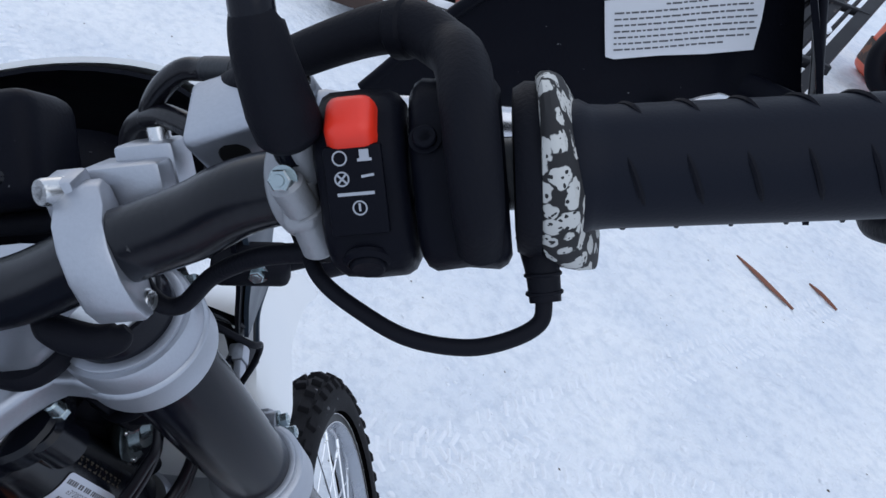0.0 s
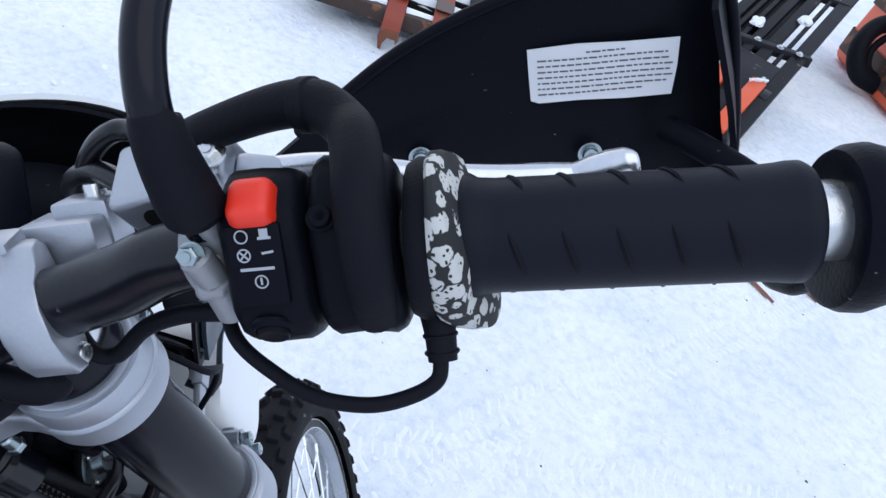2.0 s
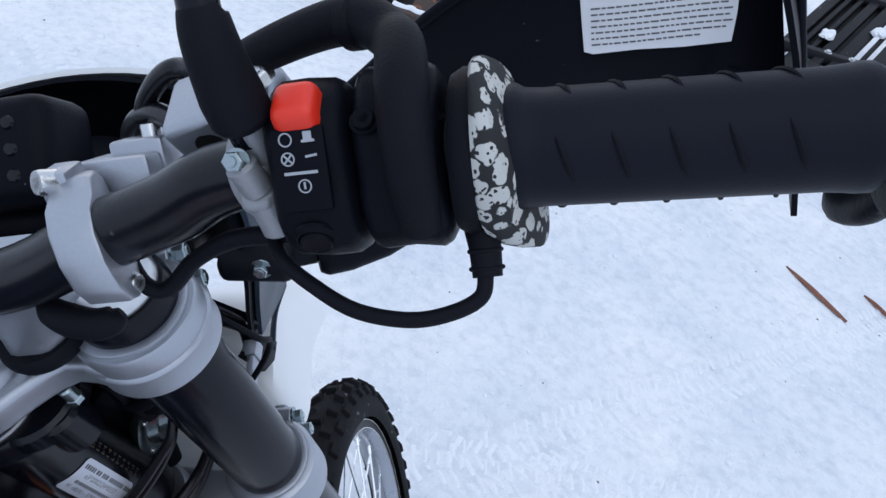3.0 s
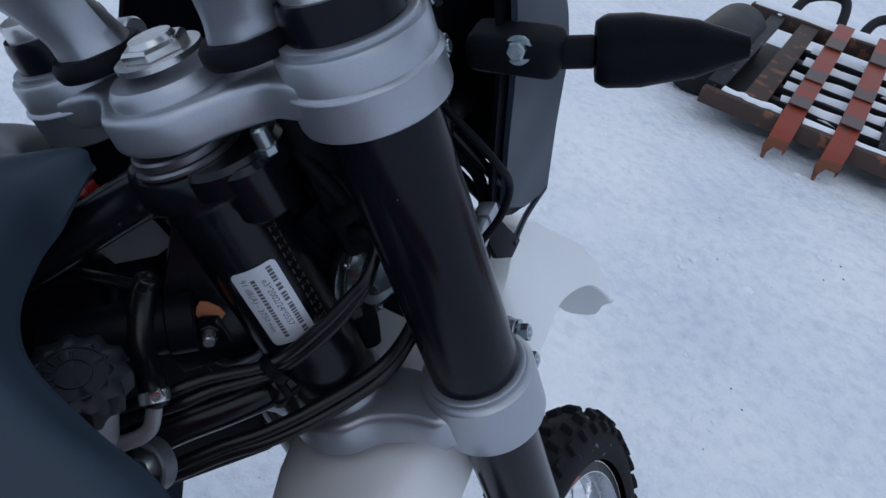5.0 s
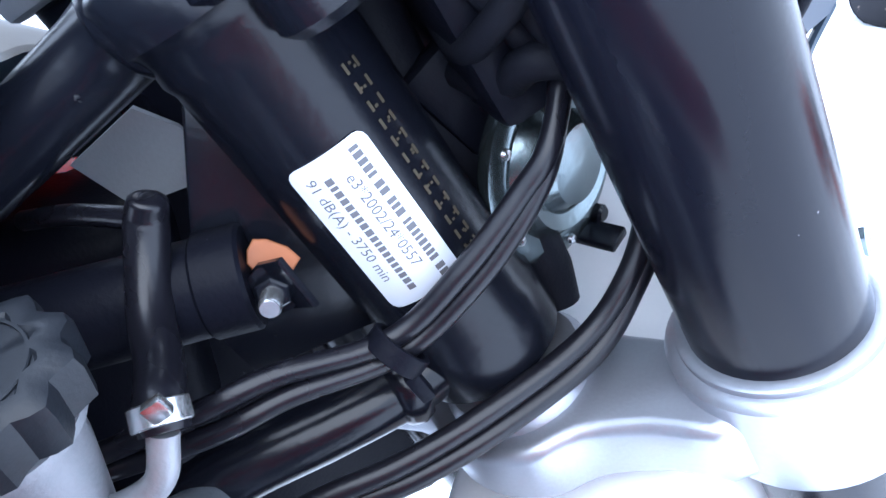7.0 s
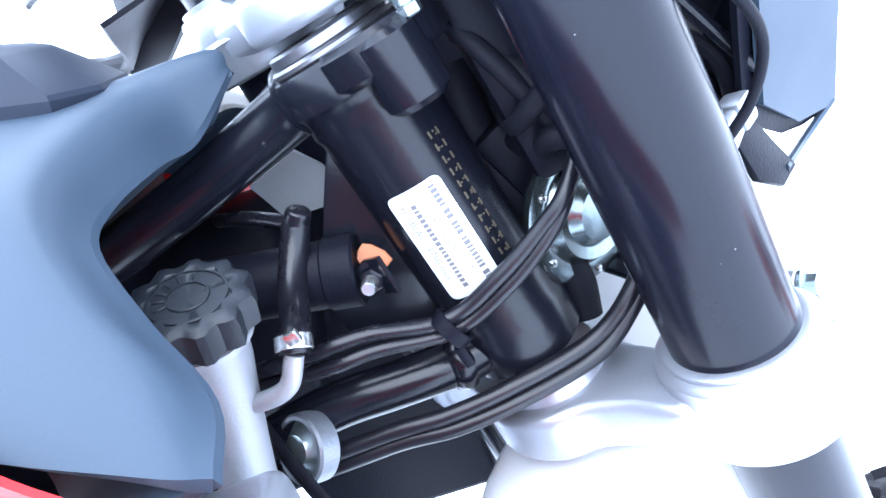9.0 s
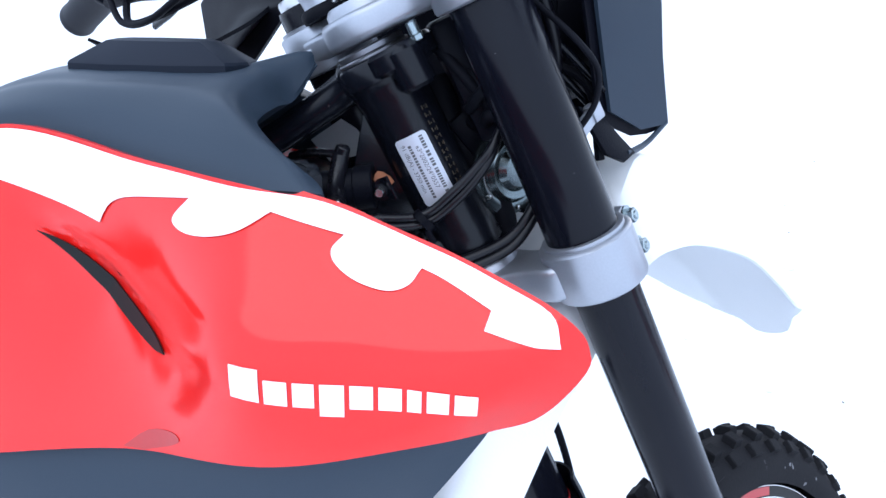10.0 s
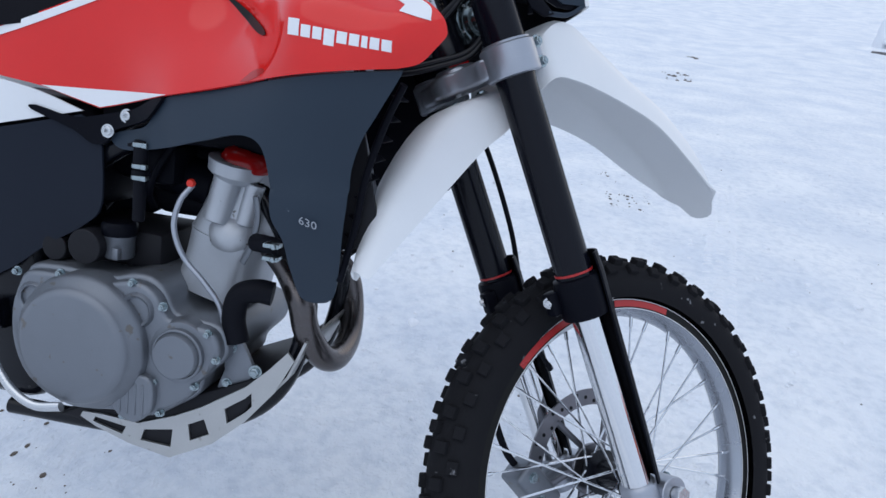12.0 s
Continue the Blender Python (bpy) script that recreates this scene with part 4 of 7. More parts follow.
part("left_wiring", join(sweep([(-0.25, -0.01, 1.01), (-0.21, 0.01, 0.985), (-0.15, 0.03, 0.965), (-0.08, 0.05, 0.95)], 0.006, 10), sweep([(-0.26, -0.03, 1.01), (-0.24, -0.05, 0.985), (-0.20, -0.04, 0.975), (-0.15, -0.01, 0.97)], 0.0035, 8), sweep([(-0.26, 0.0, 1.01), (-0.20, 0.03, 0.97), (-0.12, 0.05, 0.955)], 0.005, 8)), RUBBER, bike, "black wires under the left handlebar", BARS)
left_guard = guard_plate()
part("left_hand_guard", moved(left_guard, Matrix.Diagonal((-1, 1, 1, 1))), BLACK_PLASTIC, bike, "black plastic left hand guard", BARS)
part("left_guard_shelf", moved(loft(smooth_rows([[(0.246, 0.112, 0.950), (0.246, 0.07, 0.942), (0.250, 0.02, 0.94)], [(0.36, 0.113, 0.936), (0.36, 0.08, 0.928), (0.36, 0.05, 0.915)], [(0.464, 0.100, 0.915), (0.466, 0.06, 0.93), (0.45, -0.01, 1.02)]], 4, 4), 0.004), Matrix.Diagonal((-1, 1, 1, 1))), BLACK_PLASTIC, bike, "black left guard bracket", BARS)

for route, r in (([(-0.30, -0.030, 1.018), (-0.24, -0.030, 1.005), (-0.18, -0.022, 0.985), (-0.10, -0.012, 0.972), (-0.03, 0.000, 0.962), (0.0, 0.03, 0.93)], 0.0062), ([(-0.29, 0.020, 1.012), (-0.22, 0.018, 0.998), (-0.15, 0.014, 0.975), (-0.08, 0.016, 0.966), (-0.02, 0.03, 0.94)], 0.0050), ([(-0.27, -0.040, 1.020), (-0.25, -0.052, 0.990), (-0.21, -0.048, 0.976), (-0.16, -0.028, 0.978)], 0.0032)):
    part("left_bar_wiring", sweep(route, r, 10), RUBBER, bike, "black wires tied along the handlebar", BARS)

# ---- front wheel ----
WHEEL = FORK @ Matrix.Translation((0, AXLE_Y, 0)) @ Matrix.Rotation(radians(90), 4, "Y")


def tyre_mesh():
    """A knobbly tyre round the z axis: a rounded carcass with rows of blocks standing on it."""
    rings, verts, faces = 96, [], []
    cross = []
    for k in range(17):
        a = radians(-118 + 236 * k / 16)
        cross.append((0.2985 + 0.0392 * math.cos(a), 0.0375 * math.sin(a)))
    for i in range(rings):
        a = 2 * math.pi * i / rings
        verts += [(r * math.cos(a), r * math.sin(a), h) for r, h in cross]
    n = len(cross)
    for i in range(rings):
        for j in range(n - 1):
            a, b = i * n, ((i + 1) % rings) * n
            faces.append((a + j, b + j, b + j + 1, a + j + 1))
    rnd = random.Random(4)
    count = 44
    for i in range(count):
        for lean, width, length, shift in ((-54, 0.0135, 0.019, 0.0), (54, 0.0135, 0.019, 0.0), (-27, 0.015, 0.017, 0.5), (27, 0.015, 0.017, 0.5), (0, 0.016, 0.015, 0.0)):
            if lean == 0 and i % 2:
                continue
            t = 2 * math.pi * (i + shift) / count + rnd.uniform(-0.004, 0.004)
            a = radians(lean)
            out, base = (0.0085 if abs(lean) > 40 else 0.0105), len(verts)
            for dr, shrink in ((-0.004, 1.12), (out - 0.0012, 0.95), (out, 0.82)):
                for u, v in ((-1, -1), (1, -1), (1, 1), (-1, 1)):
                    da = u * width / 2 * shrink / 0.0385
                    rr = 0.2985 + (0.0385 + dr) * math.cos(a + da)
                    hh = (0.0370 + dr * 0.8) * math.sin(a + da)
                    tt = t + v * length / 2 * shrink / 0.335
                    verts.append((rr * math.cos(tt), rr * math.sin(tt), hh))
            for lvl in (0, 4):
                faces += [(base + lvl + k, base + lvl + (k + 1) % 4, base + lvl + 4 + (k + 1) % 4, base + lvl + 4 + k) for k in range(4)]
            faces.append(tuple(base + 8 + k for k in range(4)))
    bm = bmesh.new()
    me = bpy.data.meshes.new("t")
    me.from_pydata(verts, [], faces)
    bm.from_mesh(me)
    bpy.data.meshes.remove(me)
    return bm


hub_line = [(0.012, -0.052), (0.024, -0.052), (0.026, -0.048), (0.034, -0.045), (0.036, -0.038), (0.036, -0.034), (0.022, -0.028), (0.019, 0.0), (0.022, 0.028), (0.033, 0.034), (0.033, 0.040), (0.022, 0.046), (0.012, 0.050)]
wheel = part("front_wheel", lathe(hub_line, seg=40), BLACK_PAINT, bike, "black front wheel hub", WHEEL)
part("tyre", tyre_mesh(), TYRE_RUBBER, wheel, "knobbly black off-road tyre", smooth=30)
rim_line = [(0.262, -0.024), (0.2755, -0.024), (0.2785, -0.021), (0.2765, -0.018), (0.266, -0.0165), (0.260, -0.013), (0.257, 0.0), (0.260, 0.013), (0.266, 0.0165), (0.2765, 0.018), (0.2785, 0.021), (0.2755, 0.024), (0.262, 0.024), (0.254, 0.014), (0.2495, 0.005), (0.2495, -0.005), (0.254, -0.014), (0.262, -0.024)]
rim = part("rim", lathe(rim_line, seg=96), RIM_ALU, wheel, "bright aluminium wheel rim")
for h in (0.0245, -0.0245):
    part("rim_tape", lathe([(0.2630, h), (0.2760, h), (0.2760, h * 1.008), (0.2630, h * 1.008), (0.2630, h)], seg=96), DECAL_BLACK, rim, "black rim tape")
    for r in (0.2625, 0.2762):
        part("pin_line", lathe([(r - 0.0005, h * 1.010), (r + 0.0005, h * 1.010), (r + 0.0005, h * 1.016), (r - 0.0005, h * 1.016), (r - 0.0005, h * 1.010)], seg=96), DECAL_WHITE, rim, "thin white line along the rim tape")
    for a0, a1 in ((182, 205), (138, 162), (20, 44)):
        part("rim_tape", lathe([(0.2650, h * 1.012), (0.2748, h * 1.012), (0.2748, h * 1.022), (0.2650, h * 1.022)], seg=14, arc=(a0, a1)), TAPE_RED, rim, "red rim tape")
spoke_data = None
for k in range(36):
    side = 1 if k % 2 else -1
    lean = 1 if (k // 2) % 2 else -1
    a = 2 * math.pi * k / 36
    b = a + lean * radians(52)
    foot = Vector((0.031 * math.cos(b), 0.031 * math.sin(b), side * 0.036))
    tip = Vector((0.2505 * math.cos(a), 0.2505 * math.sin(a), side * 0.004))
    m = facing(foot, tip)
    if spoke_data is None:
        ln = (tip - foot).length
        ob = part("spoke", lathe([(0.0003, 0), (0.0017, 0), (0.0017, ln - 0.018), (0.0030, ln - 0.017), (0.0030, ln)], seg=8), CHROME, wheel, "thin bright spoke with its nipple", m)
        spoke_data = ob
    else:
        again(spoke_data, "spoke", wheel, m)
part("valve", join(rod((0.2495, 0, 0), (0.222, 0, 0), 0.0035, seg=10), rod((0.226, 0, 0), (0.214, 0, 0), 0.0046, seg=10)), RUBBER, wheel, "black valve stem", Matrix.Rotation(radians(-166), 4, "Z"))
disc = [pipe((0, 0, -0.062), (0, 0, -0.0585), 0.130, 0.104, 72, 0.0004)]
for k in range(6):
    a = 2 * math.pi * k / 6
    disc.append(sweep([(0.036 * math.cos(a), 0.036 * math.sin(a), -0.060), (0.072 * math.cos(a + 0.25), 0.072 * math.sin(a + 0.25), -0.060), (0.108 * math.cos(a + 0.32), 0.108 * math.sin(a + 0.32), -0.060)], 0.0055, 8, 5, flat=0.4))
disc.append(pipe((0, 0, -0.063), (0, 0, -0.056), 0.042, 0.020, 36))
brake = part("brake_disc", join(*disc), DISC_STEEL, wheel, "drilled steel brake disc")
hole = None
for k in range(42):
    a = 2 * math.pi * k / 42
    r = 0.117 + 0.007 * (k % 3 - 1)
    m = Matrix.Translation((r * math.cos(a), r * math.sin(a), -0.0583))
    if hole is None:
        hole = part("drilled_hole", lathe([(0.0002, 0.0003), (0.0032, 0.0003), (0.0032, 0)], seg=12), DECAL_BLACK, brake, "dark drilled hole", m)
    else:
        again(hole, "drilled_hole", brake, m)
part("axle", join(rod((-0.128, AXLE_Y, 0), (0.130, AXLE_Y, 0), 0.0095), prism(hexagon(0.013), 0, 0.007, facing((0.124, AXLE_Y, 0), (1, AXLE_Y, 0)), 0.001, 1)), STEEL, bike, "steel front axle", FORK)
caliper = part("brake_caliper", join(block((0.050, 0.046, 0.085), Matrix.Translation((-0.074, AXLE_Y - 0.110, 0.030)) @ Matrix.Rotation(radians(20), 4, "X"), 0.008, 3), block((0.030, 0.070, 0.026), Matrix.Translation((-0.090, AXLE_Y - 0.062, 0.018)), 0.005)), CAST, bike, "grey two-piston brake caliper", FORK)
for z in (0.012, 0.052):
    part("bolt", bolt_mesh(0.006, 0.006), ZINC, caliper, at=facing((-0.050, AXLE_Y - 0.115, z), (1, AXLE_Y - 0.115, z)))
part("front_brake_hose", sweep([(-0.112, 0.052, 0.70), (-0.128, 0.060, 0.60), (-0.128, 0.046, 0.48), (-0.128, 0.030, 0.38), (-0.122, -0.02, 0.26), (-0.105, -0.075, 0.17), (-0.088, -0.092, 0.10), (-0.080, -0.085, 0.06)], 0.0058, 12), RUBBER, bike, "black front brake hose", FORK)
part("speedometer_cable", sweep([(-0.09, 0.05, 0.66), (-0.085, 0.062, 0.55), (-0.088, 0.058, 0.42), (-0.095, 0.045, 0.33)], 0.0042, 10), RUBBER, bike, "black speedometer cable", FORK)

# ---- front fender ----
def fender_mesh():
    """Sections from the rear flap to the tip: crown (y, z), then crease and skirt edge (x, y, z)."""
    cuts = [((-0.258, 0.460), (0.018, -0.255, 0.450), (0.022, -0.250, 0.445)),
            ((-0.178, 0.550), (0.036, -0.172, 0.532), (0.042, -0.148, 0.497)),
            ((-0.080, 0.612), (0.050, -0.070, 0.602), (0.058, -0.050, 0.545)),
            ((0.000, 0.622), (0.056, 0.000, 0.612), (0.066, 0.000, 0.562)),
            ((0.045, 0.628), (0.062, 0.045, 0.616), (0.076, 0.045, 0.588)),
            ((0.085, 0.668), (0.088, 0.085, 0.664), (0.101, 0.078, 0.606)),
            ((0.130, 0.690), (0.085, 0.138, 0.678), (0.097, 0.120, 0.592)),
            ((0.190, 0.655), (0.072, 0.190, 0.640), (0.086, 0.170, 0.566)),
            ((0.250, 0.590), (0.062, 0.250, 0.572), (0.080, 0.220, 0.531)),
            ((0.300, 0.528), (0.060, 0.300, 0.513), (0.076, 0.270, 0.486)),
            ((0.345, 0.455), (0.056, 0.345, 0.440), (0.068, 0.318, 0.422)),
            ((0.374, 0.385), (0.052, 0.366, 0.380), (0.059, 0.350, 0.380)),
            ((0.390, 0.304), (0.034, 0.384, 0.332), (0.0530, 0.3765, 0.3515))]
    rows = []
    for (cy, cz), e, k in cuts:
        sh = (e[0] * 0.62, cy * 0.8 + e[1] * 0.2, cz * 0.8 + e[2] * 0.2)
        half = [k, ((k[0] + e[0]) / 2 + 0.001, (k[1] + e[1]) / 2, (k[2] + e[2]) / 2), e, sh]
        rows.append(half + [(0, cy, cz)] + [(-x, y, z) for x, y, z in reversed(half)])
    return loft(smooth_rows(rows, 4, 2), 0.003)


fender = part("front_fender", fender_mesh(), WHITE, bike, "long white plastic front fender", FORK)
for sx in (1, -1):
    part("bolt", bolt_mesh(0.006, 0.004), ZINC, fender, at=facing((sx * 0.035, 0.0, 0.6215), (sx * 0.035, 0, 1)))

# ---- headlight fairing, gauge and indicators ----
def fairing_half(sx):
    """Rows from the lower edge to the top: the flat side from back to front, then the mask round to the middle."""
    rows = []
    for back, knee, front, mid in (((0.103, 0.098, 0.7330), (0.0955, 0.138, 0.7000), (0.099, 0.174, 0.688), (0, 0.226, 0.690)),
                                   ((0.120, 0.095, 0.7830), (0.1195, 0.132, 0.7650), (0.120, 0.169, 0.748), (0, 0.252, 0.745)),
                                   ((0.140, 0.090, 0.8370), (0.1400, 0.130, 0.8220), (0.140, 0.170, 0.807), (0, 0.266, 0.805)),
                                   ((0.146, 0.100, 0.8750), (0.1460, 0.134, 0.8660), (0.144, 0.170, 0.857), (0, 0.256, 0.870)),
                                   ((0.140, 0.120, 0.9050), (0.1400, 0.146, 0.9040), (0.134, 0.172, 0.902), (0, 0.226, 0.912))):
        bend = [(front[0] * math.cos(a), front[1] + (mid[1] - front[1]) * math.sin(a) ** 1.3, front[2] + (mid[2] - front[2]) * math.sin(a)) for a in (0.35, 0.75, 1.15)]
        rows.append([(sx * x, y, z) for x, y, z in (back, knee, front, *bend, mid)])
    return rows


part("headlight_fairing", loft(smooth_rows([r[2:] + [(-x, y, z) for x, y, z in reversed(r[2:-1])] for r in fairing_half(1)], 3, 3), 0.004), WHITE, bike, "white headlight fairing", FORK)
for sx in (1, -1):
    part("fairing_side", loft([[tuple(p) for p in r] for r in smooth_rows([c[:3] for c in fairing_half(sx)], 3, 1)], 0.0035), SLATE, bike, "slate-grey side panel of the headlight fairing", FORK, smooth=12)
    strap = [(0.070, 0.752), (0.092, 0.738), (0.104, 0.712), (0.116, 0.689), (0.098, 0.689), (0.080, 0.705)]
    part("fairing_strap", prism(strap, -0.002, 0.002, Matrix(((0, 0, 1, sx * 0.0955), (1, 0, 0, 0), (0, 1, 0, 0), (0, 0, 0, 1))), 0.0008), BLACK_PLASTIC, bike, "black strap between fairing and fender", FORK)
    part("fairing_lip", sweep([(sx * 0.0955, 0.106, 0.6925), (sx * 0.090, 0.146, 0.6845), (sx * 0.0975, 0.173, 0.6900)], 0.0038, 8, 4, flat=0.6), SLATE, bike, "rolled lower edge of the fairing side", FORK)
liner = [[(x - 0.007 * min(1.0, x / 0.05), y - 0.007, z - 0.001) for x, y, z in row] for row in fairing_half(1)]
part("fairing_liner", loft(smooth_rows([r + [(-x, y, z) for x, y, z in reversed(r[:-1])] for r in liner], 3, 2), 0.003), BLACK_PLASTIC, bike, "black inside of the headlight fairing", FORK)
part("fairing_bracket", join(block((0.006, 0.040, 0.012), Matrix.Translation((0.101, 0.064, 0.738)) @ Matrix.Rotation(radians(12), 4, "X"), 0.0015), block((0.012, 0.014, 0.014), Matrix.Translation((0.100, 0.080, 0.741)), 0.002)), ALU, bike, "grey fairing bracket", FORK)
part("headlight", lathe([(0.0005, -0.050), (0.030, -0.048), (0.060, -0.02), (0.068, 0.0), (0.070, 0.012), (0.066, 0.014), (0.0005, 0.018)], facing((0, 0.185, 0.80), (0, 1, 0.72)), 40), BLACK_PLASTIC, bike, "black headlight bowl", FORK)
part("fairing_wiring", join(sweep([(0.02, 0.06, 0.84), (0.05, 0.09, 0.80), (0.09, 0.10, 0.76), (0.085, 0.085, 0.70)], 0.0040, 8), sweep([(0.0, 0.06, 0.80), (0.04, 0.10, 0.78), (0.08, 0.11, 0.82), (0.10, 0.10, 0.87)], 0.0035, 8), sweep([(-0.03, 0.07, 0.85), (0.03, 0.08, 0.83), (0.07, 0.07, 0.79), (0.06, 0.06, 0.72)], 0.0050, 8)), RUBBER, bike, "black wires behind the fairing", FORK)
part("red_wire", sweep([(-0.004, 0.060, 0.829), (0.010, 0.062, 0.8275), (0.0224, 0.0580, 0.8240), (0.036, 0.050, 0.8175), (0.048, 0.043, 0.8110)], 0.0015, 8), HOSE_RED, bike, "thin red wire", FORK)
part("wire_connector", block((0.009, 0.008, 0.022), Matrix.Translation((0.034, 0.051, 0.8060)) @ Matrix.Rotation(radians(20), 4, "Y"), 0.0015), DULL_ALU, bike, "small grey plug connector", FORK)
part("wire", sweep([(0.092, 0.064, 0.852), (0.110, 0.060, 0.830), (0.1300, 0.056, 0.800), (0.1275, 0.068, 0.774), (0.116, 0.066, 0.752), (0.100, 0.054, 0.737)], 0.0024, 12), RUBBER, bike, "black wire curving beside the fork tube", FORK)
for a, b in (((0.060, 0.070, 0.850), (0.088, 0.110, 0.720)), ((0.070, 0.080, 0.850), (0.105, 0.100, 0.750))):
    part("fairing_stay", rod(a, b, 0.0035, seg=10), BLACK_PAINT, bike, "thin black fairing stay", FORK)

gauge = part("instrument_panel", block((0.120, 0.060, 0.050), Matrix.Translation((0.016, 0.100, 0.950)) @ Matrix.Rotation(radians(38), 4, "X"), 0.012, 4), BLACK_PLASTIC, bike, "black digital instrument panel", FORK)
gm = Matrix.Translation((0.016, 0.100, 0.950)) @ Matrix.Rotation(radians(38), 4, "X")
part("screen", block((0.060, 0.036, 0.002), gm @ Matrix.Translation((-0.012, 0.0, 0.0252)), 0.0008), SCREEN, gauge, "pale grey liquid crystal screen")
for k in (-1, 0, 1):
    part("warning_lamp", lathe([(0.0003, 0.002), (0.003, 0.0018), (0.0042, 0)], gm @ Matrix.Translation((0.040, 0.014 * k, 0.0246)), 16), BLACK_PAINT, gauge, "small dark warning lamp")


def indicator(sx):
    base, tip = Vector((sx * 0.164, 0.093, 0.8390)), Vector((sx * 0.2600, 0.1220, 0.8170))
    d = (tip - base).normalized()
    line = [base + d * s for s in (0.016, 0.022, 0.038, 0.064, 0.088)]
    body = part("turn_indicator", sweep(line, [0.0150, 0.0182, 0.0182, 0.0140, 0.0055], 20, 6, flat=0.80), BLACK_PLASTIC, bike, "pointed black turn indicator", FORK)
    part("lens", moved(sweep([base + d * s + Vector((0, 0.0065, 0)) for s in (0.024, 0.036, 0.056, 0.070)], [0.0110, 0.0122, 0.0080, 0.0015], 16, 5, flat=0.8), Matrix()), LENS, body, "amber indicator lens")
    part("indicator_stalk", join(rod(base - d * 0.030, base + d * 0.016, 0.0082), block((0.048, 0.025, 0.021), Matrix.Translation(base - d * 0.022 + Vector((0, 0, 0.003))) @ Matrix.Rotation(radians(13), 4, "Y"), 0.006, 3)), RUBBER, body, "black rubber indicator stalk")
    part("bolt", bolt_mesh(0.0050, 0.005), ZINC, body, at=facing(base - d * 0.016 + Vector((0, -0.012, 0.0085)), base + Vector((0, -1, 0.3))))


indicator(1), indicator(-1)

# ---- chassis: head tube, frame and what hangs on them ----
AX, AY = -0.0025, -0.006
head = part("head_tube", lathe([(0.0285, 0.680), (0.0305, 0.682), (0.0305, 0.704), (0.0290, 0.708), (0.0290, 0.821), (0.0304, 0.8245), (0.0300, 0.830), (0.0318, 0.8345), (0.0335, 0.8365), (0.0335, 0.8510), (0.0315, 0.8535), (0.0265, 0.854), (0.0265, 0.858)], Matrix.Translation((AX, AY, 0)), 56), BLACK_PAINT, bike, "black steel steering head tube", HEAD)
part("head_bearing", join(pipe((AX, AY, 0.8535), (AX, AY, 0.8575), 0.0300, 0.016), pipe((AX, AY, 0.8570), (AX, AY, 0.8630), 0.0275, 0.016)), DISC_STEEL, head, "bright bearing ring")
part("lock_boss", join(rod((0.0310, 0.0160, 0.8195), (0.0310, 0.0160, 0.8520), 0.0148, edge=0.003), rod((0.012, 0.012, 0.8365), (0.012, 0.012, 0.8545), 0.0300, edge=0.003)), BLACK_PAINT, head, "black steering lock boss")
part("frame_gusset", join(sweep([(AX, AY - 0.018, 0.843), (-0.010, -0.046, 0.8395), (-0.012, -0.093, 0.8330), (-0.013, -0.132, 0.8295), (-0.016, -0.22, 0.822)], [0.0165, 0.0140, 0.0130, 0.0130, 0.0130], 20), lathe([(0.018, 0), (0.0195, 0.004), (0.0180, 0.010), (0.0150, 0.013)], facing((AX - 0.001, AY - 0.018, 0.8425), (-0.012, -0.075, 0.835)), 32)), BLACK_PAINT, bike, "black backbone tube", HEAD)
part("frame_web", prism([(0.0, 0.0), (-0.050, 0.012), (-0.050, 0.045), (-0.004, 0.105)], -0.003, 0.003, Matrix(((0, 0, 1, -0.006), (1, 0, 0, -0.030), (0, 1, 0, 0.715), (0, 0, 0, 1))), 0.001), BLACK_PAINT, bike, "black frame web plate", HEAD)
part("down_tube", join(sweep([(0.006, -0.018, 0.693), (0.014, -0.040, 0.6985), (0.019, -0.066, 0.7060), (0.022, -0.107, 0.7155), (0.024, -0.170, 0.715)], [0.0130, 0.0122, 0.0118, 0.0118, 0.0118], 20), lathe([(0.0145, 0), (0.0160, 0.004), (0.0145, 0.009), (0.0125, 0.011)], facing((0.012, -0.034, 0.697), (0.020, -0.068, 0.7065)), 32)), BLACK_PAINT, bike, "black frame down tube", HEAD)
part("cradle_tube", join(sweep([(0.055, -0.575, 0.40), (0.072, -0.50, 0.30), (0.078, -0.47, 0.22), (0.080, -0.50, 0.10), (0.082, -0.58, 0.03), (0.085, -0.72, -0.012), (0.088, -0.95, -0.02)], 0.014, 14), sweep([(-0.055, -0.575, 0.40), (-0.072, -0.50, 0.30), (-0.078, -0.47, 0.22), (-0.080, -0.50, 0.10), (-0.082, -0.58, 0.03), (-0.085, -0.72, -0.012), (-0.088, -0.95, -0.02)], 0.014, 14)), BLACK_PAINT, bike, "black cradle tubes of the frame")
part("spine_frame", join(sweep([(0.06, -0.60, 0.54), (0.075, -0.72, 0.46), (0.085, -0.86, 0.36), (0.085, -0.98, 0.22)], 0.017, 12), sweep([(-0.06, -0.60, 0.54), (-0.075, -0.72, 0.46), (-0.085, -0.86, 0.36), (-0.085, -0.98, 0.22)], 0.017, 12)), BLACK_PAINT, bike, "black rear frame tubes")


def on_head(angle, z, r):
    a = radians(angle)
    return Vector((AX + r * math.cos(a), AY + r * math.sin(a), z))


